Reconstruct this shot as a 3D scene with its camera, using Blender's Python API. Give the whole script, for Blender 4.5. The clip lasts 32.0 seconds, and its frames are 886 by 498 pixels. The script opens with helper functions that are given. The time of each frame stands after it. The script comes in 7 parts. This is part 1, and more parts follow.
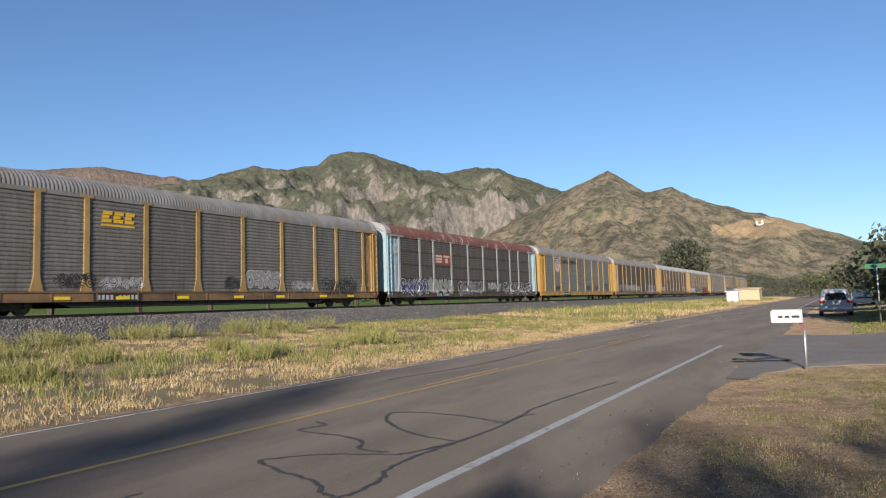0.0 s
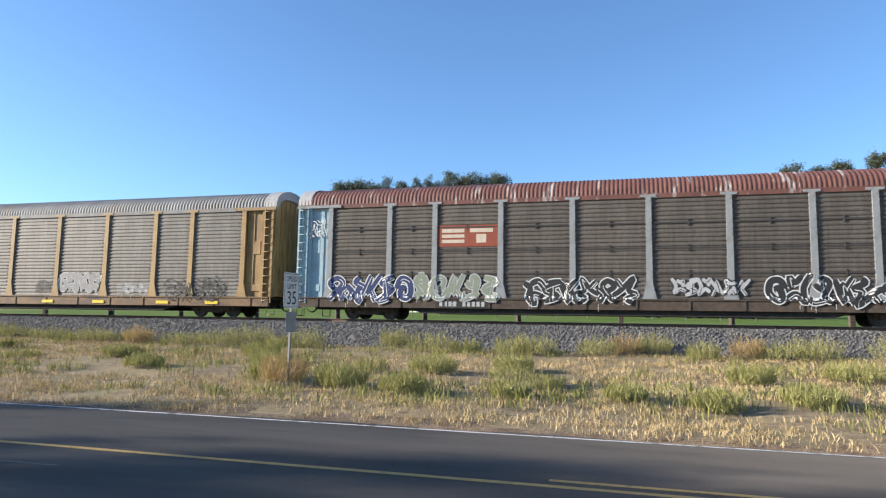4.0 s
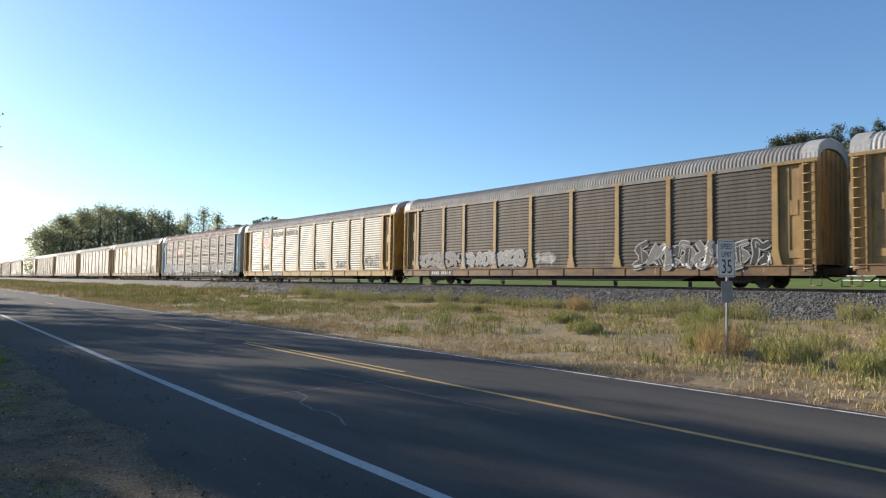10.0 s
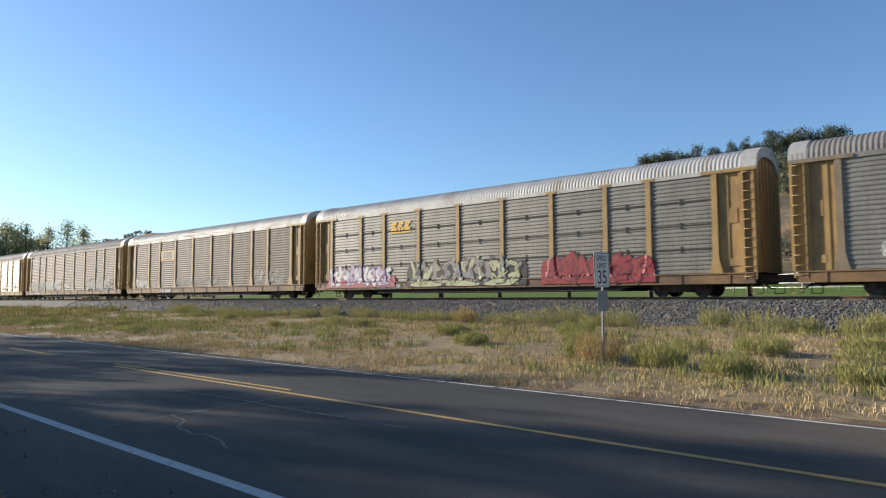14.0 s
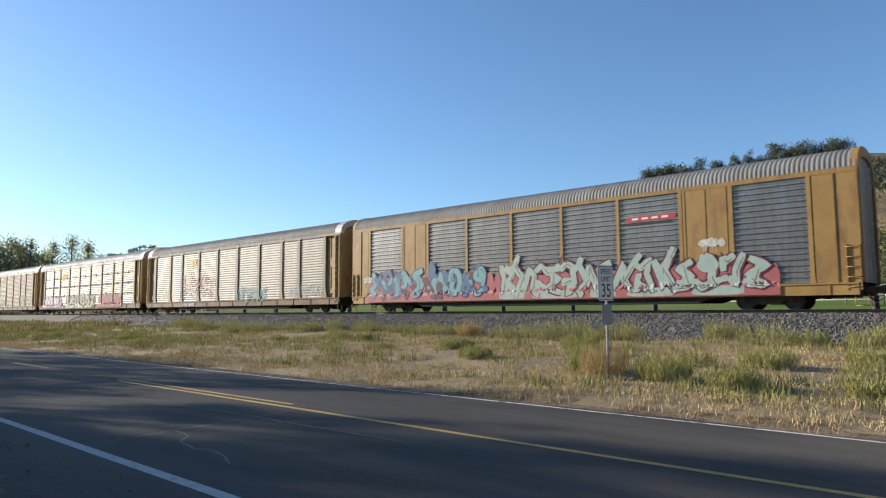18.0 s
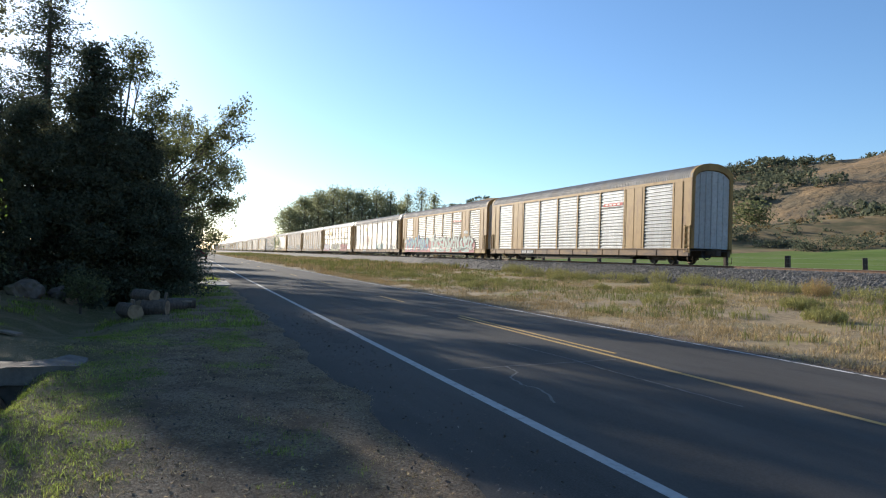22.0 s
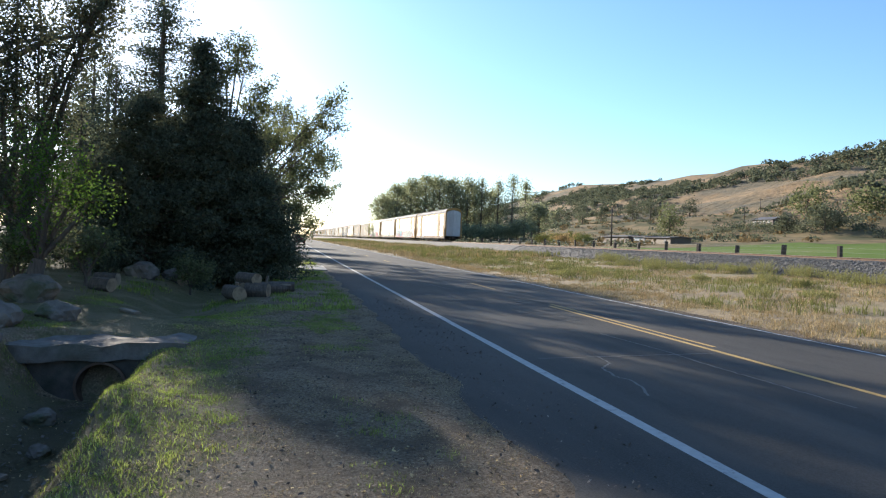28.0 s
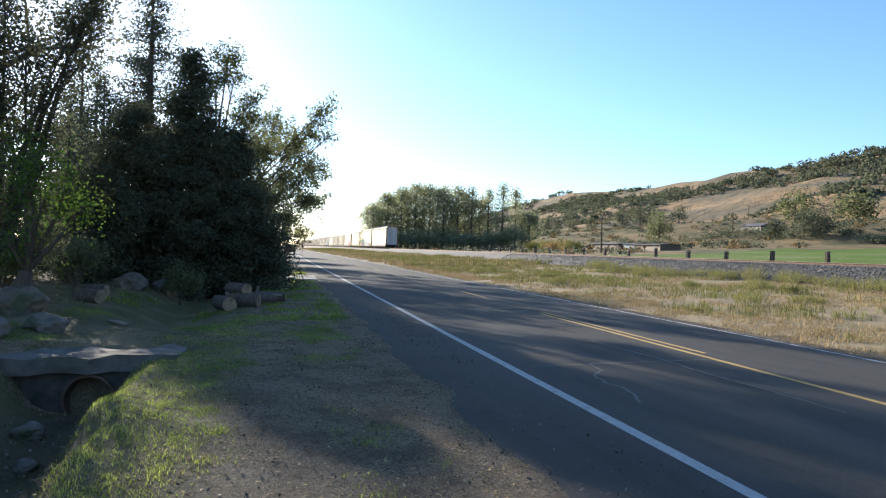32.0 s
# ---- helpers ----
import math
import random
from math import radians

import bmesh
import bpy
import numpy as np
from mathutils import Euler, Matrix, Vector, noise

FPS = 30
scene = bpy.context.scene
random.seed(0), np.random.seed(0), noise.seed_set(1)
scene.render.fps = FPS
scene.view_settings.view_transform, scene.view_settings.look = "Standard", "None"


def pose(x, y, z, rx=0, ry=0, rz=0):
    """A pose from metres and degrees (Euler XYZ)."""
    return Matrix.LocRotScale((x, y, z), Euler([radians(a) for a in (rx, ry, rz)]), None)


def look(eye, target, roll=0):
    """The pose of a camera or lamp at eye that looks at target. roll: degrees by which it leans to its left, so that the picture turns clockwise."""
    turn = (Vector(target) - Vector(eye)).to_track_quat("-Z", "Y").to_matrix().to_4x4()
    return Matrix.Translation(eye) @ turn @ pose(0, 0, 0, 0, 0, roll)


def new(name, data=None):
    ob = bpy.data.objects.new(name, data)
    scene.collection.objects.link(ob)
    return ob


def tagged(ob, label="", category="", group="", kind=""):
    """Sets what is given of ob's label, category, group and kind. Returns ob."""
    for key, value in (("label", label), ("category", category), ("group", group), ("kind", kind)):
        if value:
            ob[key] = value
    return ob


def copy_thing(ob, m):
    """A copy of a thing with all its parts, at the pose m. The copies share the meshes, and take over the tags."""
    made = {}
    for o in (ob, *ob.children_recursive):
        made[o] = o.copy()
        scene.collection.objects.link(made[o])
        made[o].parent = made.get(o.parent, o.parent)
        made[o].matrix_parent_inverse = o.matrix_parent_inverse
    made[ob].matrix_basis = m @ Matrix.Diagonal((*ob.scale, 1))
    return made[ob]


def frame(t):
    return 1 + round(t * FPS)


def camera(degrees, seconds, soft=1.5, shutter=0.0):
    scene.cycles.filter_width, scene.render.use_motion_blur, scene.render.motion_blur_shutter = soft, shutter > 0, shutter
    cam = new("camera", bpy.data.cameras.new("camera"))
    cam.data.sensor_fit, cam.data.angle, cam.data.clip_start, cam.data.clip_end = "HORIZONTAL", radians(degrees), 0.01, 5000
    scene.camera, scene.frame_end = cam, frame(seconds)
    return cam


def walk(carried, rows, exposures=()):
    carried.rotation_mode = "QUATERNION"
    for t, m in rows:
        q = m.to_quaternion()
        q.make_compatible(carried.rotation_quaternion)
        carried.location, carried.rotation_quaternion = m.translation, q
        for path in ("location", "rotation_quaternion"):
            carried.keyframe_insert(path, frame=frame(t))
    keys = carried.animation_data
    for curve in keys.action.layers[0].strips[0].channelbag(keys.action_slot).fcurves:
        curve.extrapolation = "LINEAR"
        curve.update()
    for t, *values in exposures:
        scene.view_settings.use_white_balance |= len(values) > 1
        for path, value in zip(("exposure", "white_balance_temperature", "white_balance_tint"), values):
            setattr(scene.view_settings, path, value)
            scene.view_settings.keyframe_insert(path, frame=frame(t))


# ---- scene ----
cam = camera(66.8, 32.0, 1.2, 0.12)
# seconds, yaw, pitch, roll of a camera that stands still and pans
PATH = [
    (0, -59.83, 4.67, 1.81), (0.5, -55.54, 4.53, 1.63), (1, -51.15, 4.26, 1.26), (1.5, -45.45, 3.82, 0.94),
    (2, -36.34, 3.61, 0.77), (2.5, -22.68, 4.65, 0.24), (3, -7.15, 5.76, -0.21), (3.5, 6.82, 6.18, -0.78),
    (5.5, 23.11, 4.96, -0.68), (6, 23.54, 4.38, -1.23), (6.5, 24.91, 4.08, -1.39), (7, 29.05, 3.74, -3.28),
    (7.5, 33.77, 3.01, -3.59), (8, 42.50, 2.51, -2.41), (8.5, 49.97, 1.97, -2.21), (9, 52.90, 2.07, -2.04),
    (9.5, 51.27, 2.65, -1.41), (10, 51.43, 3.01, -0.92), (10.5, 51.82, 3.20, -0.69), (11, 52.03, 3.40, -0.46),
    (11.5, 52.66, 3.42, -0.42), (12, 52.57, 3.42, -0.35), (12.5, 50.10, 3.64, -0.11), (13, 48.17, 3.87, 0.10),
    (13.5, 45.47, 4.03, 0.24), (14, 41.88, 4.23, 0.13), (14.5, 39.92, 4.26, -0.15), (16.5, 40.66, 4.43, 0.82),
    (17, 41.25, 4.85, 0.85), (17.5, 41.77, 5.15, 0.55), (18, 42.19, 5.40, 0.25), (18.5, 42.91, 5.38, 0.07),
    (19, 45.86, 3.93, -0.32), (19.5, 52.00, 2.59, -0.95), (20, 63.31, 1.32, -2.25), (20.5, 65.75, 1.16, -2.58),
    (21, 66.99, 1.02, -2.10), (21.5, 68.03, 0.91, -1.65), (22, 69.20, 0.73, -1.87), (22.5, 70.42, 0.66, -1.88),
    (23, 71.72, 0.61, -1.73), (23.5, 72.74, 0.56, -2.02), (24, 73.74, 0.26, -1.90), (24.5, 74.47, -0.02, -1.96),
    (25, 75.32, -0.35, -2.11), (25.5, 75.85, -0.55, -2.20), (26, 76.23, -0.64, -2.20), (26.5, 76.50, -0.63, -2.37),
    (28.5, 77.05, -0.59, -2.37), (29, 77.07, -0.47, -2.34), (29.5, 76.97, -0.41, -2.30), (30, 76.84, -0.38, -2.22),
    (30.5, 76.91, -0.26, -2.32), (31, 76.92, -0.06, -2.29), (31.5, 76.66, 0.10, -2.21), (32, 76.16, 0.12, -1.98),
]
EYE = 1.6
walk(cam, [(t, pose(0, 0, EYE, 90 + p, r, y)) for t, y, p, r in PATH], [(0, 0.6, 6550, 13), (2, 0.95, 6500, 12), (3.5, 1.3, 6350, 11), (6, 1.4, 6450, 11), (8, 1.24, 6500, 10), (10, 0.98, 6600, 10), (13, 0.92, 6650, 10), (18, 0.95, 6650, 10), (20, 0.94, 6600, 10), (23, 1.05, 6550, 10), (26, 1.32, 6600, 10), (29, 1.4, 6550, 10), (32, 1.42, 6500, 10)])

# ---- light: a low evening sun and a clear sky ----
SUN_AZ, SUN_EL = 197.0, 17.3
world = bpy.data.worlds.new("clear_evening_sky")
scene.world = world
world.use_nodes = True
wn = world.node_tree
sky = wn.nodes.new("ShaderNodeTexSky")
sky.sky_type = 'NISHITA'
sky.sun_disc = False
sky.sun_elevation = radians(SUN_EL)
sky.sun_rotation = radians(90 - SUN_AZ)
sky.air_density, sky.dust_density, sky.ozone_density = 1.0, 0.3, 5.0
wn.links.new(sky.outputs[0], wn.nodes["Background"].inputs[0])
wn.nodes["Background"].inputs[1].default_value = 0.1
sun = bpy.data.lights.new("sun", "SUN")
sun.energy, sun.angle, sun.color = 4.5, radians(0.53), (1.0, 0.905, 0.77)
sun_dir = Vector((math.cos(radians(SUN_AZ)) * math.cos(radians(SUN_EL)), math.sin(radians(SUN_AZ)) * math.cos(radians(SUN_EL)), math.sin(radians(SUN_EL))))
new("sun", sun).matrix_world = look(sun_dir * 50, (0, 0, 0))


# ---- materials ----
def nodes_of(name):
    m = bpy.data.materials.new(name)
    m.use_nodes = True
    return m, m.node_tree, m.node_tree.nodes["Principled BSDF"]


def ramp(nt, fac, stops):
    r = nt.nodes.new("ShaderNodeValToRGB")
    while len(r.color_ramp.elements) < len(stops):
        r.color_ramp.elements.new(0.5)
    for e, (p, c) in zip(r.color_ramp.elements, stops):
        e.position, e.color = p, (*c, 1)
    nt.links.new(fac, r.inputs[0])
    return r.outputs[0]


def coords(nt, stretch=(1, 1, 1), space="Object"):
    c = nt.nodes.new("ShaderNodeTexCoord")
    m = nt.nodes.new("ShaderNodeMapping")
    m.inputs["Scale"].default_value = stretch
    nt.links.new(c.outputs[space], m.inputs[0])
    return m.outputs[0]


def grain(nt, scale, detail=5, stretch=(1, 1, 1), rough=0.6):
    n = nt.nodes.new("ShaderNodeTexNoise")
    n.inputs["Scale"].default_value, n.inputs["Detail"].default_value, n.inputs["Roughness"].default_value = scale, detail, rough
    nt.links.new(coords(nt, stretch), n.inputs["Vector"])
    return n.outputs[0]


def mixed(nt, fac, a, b, mode="MIX"):
    x = nt.nodes.new("ShaderNodeMix")
    x.data_type, x.blend_type = 'RGBA', mode
    for sock, v in ((x.inputs[0], fac), (x.inputs[6], a), (x.inputs[7], b)):
        if isinstance(v, (int, float)):
            sock.default_value = v
        elif isinstance(v, tuple):
            sock.default_value = (*v, 1)
        else:
            nt.links.new(v, sock)
    return x.outputs[2]


def bumped(nt, bsdf, height, strength, distance=0.02):
    b = nt.nodes.new("ShaderNodeBump")
    b.inputs["Strength"].default_value, b.inputs["Distance"].default_value = strength, distance
    nt.links.new(height, b.inputs["Height"])
    nt.links.new(b.outputs[0], bsdf.inputs["Normal"])


def vary(nt, col, amount, island=False):
    """Shift a colour's value from object to object, or from island to island."""
    src = nt.nodes.new("ShaderNodeNewGeometry" if island else "ShaderNodeObjectInfo")
    out = src.outputs["Random Per Island"] if island else src.outputs["Random"]
    r = nt.nodes.new("ShaderNodeMapRange")
    r.inputs["To Min"].default_value, r.inputs["To Max"].default_value = 1 - amount, 1 + amount
    nt.links.new(out, r.inputs[0])
    h = nt.nodes.new("ShaderNodeHueSaturation")
    nt.links.new(r.outputs[0], h.inputs["Value"])
    nt.links.new(col, h.inputs["Color"])
    return h.outputs[0]


def surf(name, a, b, scale=4.0, c=None, cscale=0.6, cwidth=(0.5, 0.62), rough=0.85, metal=0.0, bump=0.25, bscale=40.0, stretch=(1, 1, 1), cstretch=(1, 1, 1), rand=0.0, island=False, spec=0.4, bdepth=0.02):
    """Two-tone grain a/b, patches of c at a larger scale, and a fine relief."""
    m, nt, bs = nodes_of(name)
    col = ramp(nt, grain(nt, scale, 6, stretch), ((0.32, a), (0.68, b)))
    if c:
        f = ramp(nt, grain(nt, cscale, 5, cstretch), ((cwidth[0], (0, 0, 0)), (cwidth[1], (1, 1, 1))))
        col = mixed(nt, f, col, c)
    if rand:
        col = vary(nt, col, rand, island)
    nt.links.new(col, bs.inputs["Base Color"])
    bs.inputs["Roughness"].default_value, bs.inputs["Metallic"].default_value, bs.inputs["Specular IOR Level"].default_value = rough, metal, spec
    if bump:
        bumped(nt, bs, grain(nt, bscale, 6 if bdepth > 0.1 else 4), bump, bdepth)
    return m


def leafy(name, a, b, back=0.3, rand=0.35):
    """Leaves and grass: diffuse with light coming through, each island of its own shade."""
    m, nt, bs = nodes_of(name)
    nt.nodes.remove(bs)
    col = ramp(nt, grain(nt, 0.9, 3), ((0.35, a), (0.65, b)))
    col = vary(nt, col, rand, True)
    d, t, x = (nt.nodes.new("ShaderNodeBsdf" + k) for k in ("Diffuse", "Translucent", "Principled"))
    mx = nt.nodes.new("ShaderNodeMixShader")
    mx.inputs[0].default_value = back
    nt.nodes.remove(x)
    nt.links.new(col, d.inputs[0])
    nt.links.new(col, t.inputs[0])
    nt.links.new(d.outputs[0], mx.inputs[1])
    nt.links.new(t.outputs[0], mx.inputs[2])
    nt.links.new(mx.outputs[0], nt.nodes["Material Output"].inputs[0])
    return m


def asphalt_mat():
    m, nt, bs = nodes_of("worn_asphalt")
    col = ramp(nt, grain(nt, 55, 3), ((0.3, (0.045, 0.039, 0.033)), (0.7, (0.088, 0.077, 0.066))))
    col = mixed(nt, ramp(nt, grain(nt, 0.5, 5, (0.25, 1.6, 1)), ((0.35, (0.0, 0.0, 0.0)), (0.7, (1, 1, 1)))), col, (0.105, 0.092, 0.079))
    col = mixed(nt, ramp(nt, grain(nt, 1.7, 6, (0.4, 1, 1)), ((0.56, (0, 0, 0)), (0.75, (0.6, 0.6, 0.6)))), col, (0.045, 0.041, 0.038))
    nt.links.new(col, bs.inputs["Base Color"])
    bs.inputs["Roughness"].default_value, bs.inputs["Specular IOR Level"].default_value = 0.9, 0.2
    bs.inputs["Diffuse Roughness"].default_value = 1.0
    bumped(nt, bs, grain(nt, 70, 4), 0.5, 0.01)
    return m


def panel_mat(name, a, b, dirt, rust, rough=0.5, metal=0.25, dirty=0.55):
    """Weathered steel sheet: dust in streaks that run down, bands along the ribs and a few rust runs."""
    m, nt, bs = nodes_of(name)
    col = ramp(nt, grain(nt, 1.1, 5, (1, 1, 0.3)), ((0.3, a), (0.7, b)))
    col = mixed(nt, ramp(nt, grain(nt, 2.2, 6, (2.2, 1, 0.16)), ((0.38, (0, 0, 0)), (0.72, (dirty,) * 3))), col, dirt)
    col = mixed(nt, ramp(nt, grain(nt, 1.3, 4, (0.15, 1, 3.5)), ((0.5, (0, 0, 0)), (0.75, (0.5,) * 3))), col, dirt)
    col = mixed(nt, ramp(nt, grain(nt, 0.9, 8, (3, 1, 0.25)), ((0.64, (0, 0, 0)), (0.74, (0.75,) * 3))), col, rust)
    col = mixed(nt, ramp(nt, grain(nt, 6.5, 8, (1, 1, 0.7), 0.78), ((0.48, (0, 0, 0)), (0.66, (0.55,) * 3))), col, tuple(v * 0.72 for v in dirt))
    col = vary(nt, col, 0.1)
    nt.links.new(col, bs.inputs["Base Color"])
    bs.inputs["Roughness"].default_value, bs.inputs["Metallic"].default_value = rough, metal
    bumped(nt, bs, grain(nt, 14, 4), 0.12, 0.01)
    return m


M = {}
M["asphalt"] = asphalt_mat()
M["white_line"] = surf("worn_white_road_paint", (0.37, 0.36, 0.335), (0.47, 0.455, 0.425), 9, (0.2, 0.19, 0.18), 7, (0.56, 0.7), 0.8)
M["faded_line"] = surf("faded_white_road_paint", (0.5, 0.49, 0.46), (0.62, 0.6, 0.57), 9, (0.12, 0.12, 0.11), 6, (0.5, 0.65), 0.8)
M["yellow_line"] = surf("worn_yellow_road_paint", (0.4, 0.25, 0.071), (0.475, 0.315, 0.104), 9, (0.2, 0.14, 0.07), 6, (0.6, 0.74), 0.8)
M["tar"] = surf("crack_sealing_tar", (0.05, 0.047, 0.044), (0.072, 0.068, 0.064), 20, rough=0.75, bump=0.1)
M["pale_filler"] = surf("pale_crack_filler", (0.135, 0.125, 0.113), (0.18, 0.168, 0.152), 20, rough=0.85, bump=0.1)
M["dry_verge"] = surf("dry_verge_soil_with_straw", (0.15, 0.108, 0.058), (0.31, 0.235, 0.13), 7, (0.19, 0.155, 0.07), 0.5, (0.5, 0.66), 0.95, bump=0.7, bscale=18)


def roadside_mat():
    """Bare gravelly dirt that turns to thatch and green turf where the ground is covered."""
    m, nt, bs = nodes_of("gravelly_dirt_and_thin_turf")
    dirt = ramp(nt, grain(nt, 38, 6), ((0.3, (0.165, 0.112, 0.068)), (0.5, (0.33, 0.236, 0.15)), (0.7, (0.55, 0.43, 0.29))))
    dirt = mixed(nt, ramp(nt, grain(nt, 1.6, 6), ((0.42, (0, 0, 0)), (0.62, (0.75,) * 3))), dirt, (0.17, 0.115, 0.072))
    dirt = mixed(nt, ramp(nt, grain(nt, 9, 5), ((0.56, (0, 0, 0)), (0.66, (0.6,) * 3))), dirt, (0.10, 0.068, 0.043))
    turf = ramp(nt, grain(nt, 22, 6, rough=0.75), ((0.3, (0.105, 0.092, 0.042)), (0.52, (0.18, 0.155, 0.068)), (0.7, (0.32, 0.25, 0.13))))
    turf = mixed(nt, ramp(nt, grain(nt, 1.1, 5), ((0.45, (0, 0, 0)), (0.6, (0.8,) * 3))), turf, (0.27, 0.22, 0.125))
    att = nt.nodes.new("ShaderNodeAttribute")
    att.attribute_name = "turf"
    add = nt.nodes.new("ShaderNodeMath")
    add.operation = 'ADD'
    nt.links.new(att.outputs["Fac"], add.inputs[0])
    nt.links.new(grain(nt, 3.2, 7, rough=0.7), add.inputs[1])
    col = mixed(nt, ramp(nt, add.outputs[0], ((0.86, (0, 0, 0)), (0.99, (1, 1, 1)))), dirt, turf)
    # ground colour gets darker towards the bottom of the ditch
    ditch_dark = nt.nodes.new("ShaderNodeAttribute")
    ditch_dark.attribute_name = "ditch_dark"
    col = mixed(nt, ditch_dark.outputs["Fac"], col, (0.055, 0.048, 0.034))
    nt.links.new(col, bs.inputs["Base Color"])
    bs.inputs["Roughness"].default_value, bs.inputs["Specular IOR Level"].default_value = 0.97, 0.2
    bs.inputs["Diffuse Roughness"].default_value = 1.0
    bumped(nt, bs, grain(nt, 34, 8, rough=0.8), 1.0, 0.05)
    return m


M["roadside"] = roadside_mat()
M["field"] = surf("irrigated_green_field", (0.085, 0.135, 0.028), (0.125, 0.18, 0.045), 0.4, (0.16, 0.185, 0.07), 0.06, (0.5, 0.7), 1.0, bump=0.4, bscale=9, spec=0.05)
M["scrubland"] = surf("dry_scrub_and_weeds", (0.14, 0.105, 0.055), (0.25, 0.185, 0.095), 0.25, (0.095, 0.09, 0.045), 0.09, (0.45, 0.58), 1.0, bump=0.5, bscale=2, spec=0.1)
M["hill"] = surf("dry_grass_hillside", (0.195, 0.122, 0.055), (0.285, 0.185, 0.086), 0.12, (0.115, 0.094, 0.054), 0.025, (0.42, 0.6), 0.95, bump=0.9, bscale=0.14, bdepth=2.5)
M["plain"] = surf("far_valley_floor", (0.16, 0.15, 0.075), (0.25, 0.21, 0.11), 0.05, (0.07, 0.09, 0.035), 0.012, (0.48, 0.58), 0.95, bump=0)
M["ballast"] = surf("grey_ballast_bed", (0.07, 0.066, 0.06), (0.15, 0.143, 0.134), 14, (0.20, 0.17, 0.14), 0.8, (0.55, 0.7), 0.95, bump=0.9, bscale=14)
M["stone"] = surf("crushed_grey_stone", (0.09, 0.086, 0.08), (0.175, 0.168, 0.158), 3, rough=0.9, bump=0, rand=0.45, island=True)
M["sleeper"] = surf("creosoted_timber", (0.07, 0.055, 0.042), (0.13, 0.105, 0.085), 6, rough=0.9, stretch=(6, 0.6, 4), bump=0.4, rand=0.25)
M["rail"] = surf("rusty_rail_steel", (0.12, 0.07, 0.045), (0.2, 0.13, 0.09), 5, rough=0.75, metal=0.3, bump=0.1)
M["railhead"] = surf("polished_rail_head", (0.42, 0.42, 0.43), (0.5, 0.5, 0.5), 5, rough=0.28, metal=0.9, bump=0)
M["drive_gravel"] = surf("compacted_grey_gravel", (0.15, 0.132, 0.112), (0.27, 0.243, 0.21), 26, (0.2, 0.162, 0.125), 0.9, (0.46, 0.64), 0.95, bump=0.7, bscale=30)
M["concrete"] = surf("weathered_concrete", (0.26, 0.25, 0.235), (0.38, 0.365, 0.34), 5, (0.16, 0.155, 0.14), 1.4, (0.52, 0.7), 0.92, bump=0.35, bscale=30)
M["old_concrete"] = surf("stained_old_concrete", (0.115, 0.098, 0.08), (0.195, 0.172, 0.145), 5, (0.09, 0.085, 0.06), 1.4, (0.5, 0.66), 0.95, bump=0.6, bscale=22)
# darker than the slab: the shade on the headwall's face is in its colour
M["ditch_wall"] = surf("shade_toned_concrete", (0.06, 0.05, 0.04), (0.12, 0.102, 0.084), 5, (0.04, 0.042, 0.028), 1.8, (0.45, 0.62), 0.9, bump=0.8, bscale=14)
M["boulder"] = surf("rough_brown_boulder", (0.12, 0.10, 0.08), (0.23, 0.195, 0.16), 4, (0.09, 0.095, 0.055), 1.5, (0.5, 0.62), 1.0, bump=1.0, bscale=12, spec=0.15)
M["raw_wood"] = surf("weathered_bare_wood", (0.16, 0.125, 0.09), (0.27, 0.22, 0.16), 5, rough=0.9, stretch=(1, 1, 8), bump=0.3, rand=0.2)
M["cut_wood"] = surf("sawn_wood_end", (0.25, 0.18, 0.11), (0.36, 0.27, 0.17), 9, (0.17, 0.12, 0.075), 5, (0.5, 0.68), 0.9, bump=0.2)
M["pole_wood"] = surf("dark_treated_pole", (0.055, 0.043, 0.033), (0.11, 0.088, 0.068), 4, rough=0.9, stretch=(6, 6, 0.5), bump=0.3)
M["galv"] = surf("galvanised_steel", (0.36, 0.37, 0.38), (0.48, 0.49, 0.5), 12, rough=0.45, metal=0.7, bump=0.05)
M["sign_white"] = surf("white_reflective_sheet", (0.64, 0.605, 0.545), (0.71, 0.675, 0.61), 4, rough=0.5, bump=0)
M["black"] = surf("black_paint", (0.015, 0.015, 0.015), (0.03, 0.03, 0.03), 9, rough=0.6, bump=0)
M["rubber"] = surf("dusty_black_rubber", (0.02, 0.02, 0.02), (0.045, 0.043, 0.04), 14, rough=0.85, bump=0.2)
M["bark"] = surf("grey_brown_bark", (0.07, 0.055, 0.042), (0.15, 0.12, 0.095), 5, rough=0.95, stretch=(4, 4, 0.7), bump=0.8, bscale=16)
M["twig"] = surf("dry_twigs", (0.18, 0.14, 0.09), (0.3, 0.24, 0.16), 8, rough=0.9, bump=0)
M["juniper"] = leafy("dark_juniper_sprays", (0.08, 0.09, 0.058), (0.12, 0.135, 0.085), 0.3)
M["spruce"] = leafy("blue_green_needles", (0.07, 0.085, 0.058), (0.11, 0.13, 0.085), 0.35)
M["elm_leaf"] = leafy("grey_green_elm_leaves", (0.12, 0.14, 0.065), (0.18, 0.19, 0.095), 0.52)
# elm leaves toned down: the backlit trees' shade is put into the colour
M["shade_leaf"] = leafy("backlit_grey_green_leaves", (0.085, 0.092, 0.055), (0.13, 0.138, 0.085), 0.4)
M["bright_leaf"] = leafy("bright_green_leaves", (0.075, 0.135, 0.025), (0.125, 0.20, 0.042), 0.42)
# pale leaf colour: the haze before the poplars is painted in
M["poplar_leaf"] = leafy("hazy_poplar_leaves", (0.235, 0.255, 0.15), (0.32, 0.335, 0.20), 0.68)
M["far_leaf"] = leafy("olive_hillside_foliage", (0.095, 0.108, 0.07), (0.15, 0.16, 0.105), 0.42)
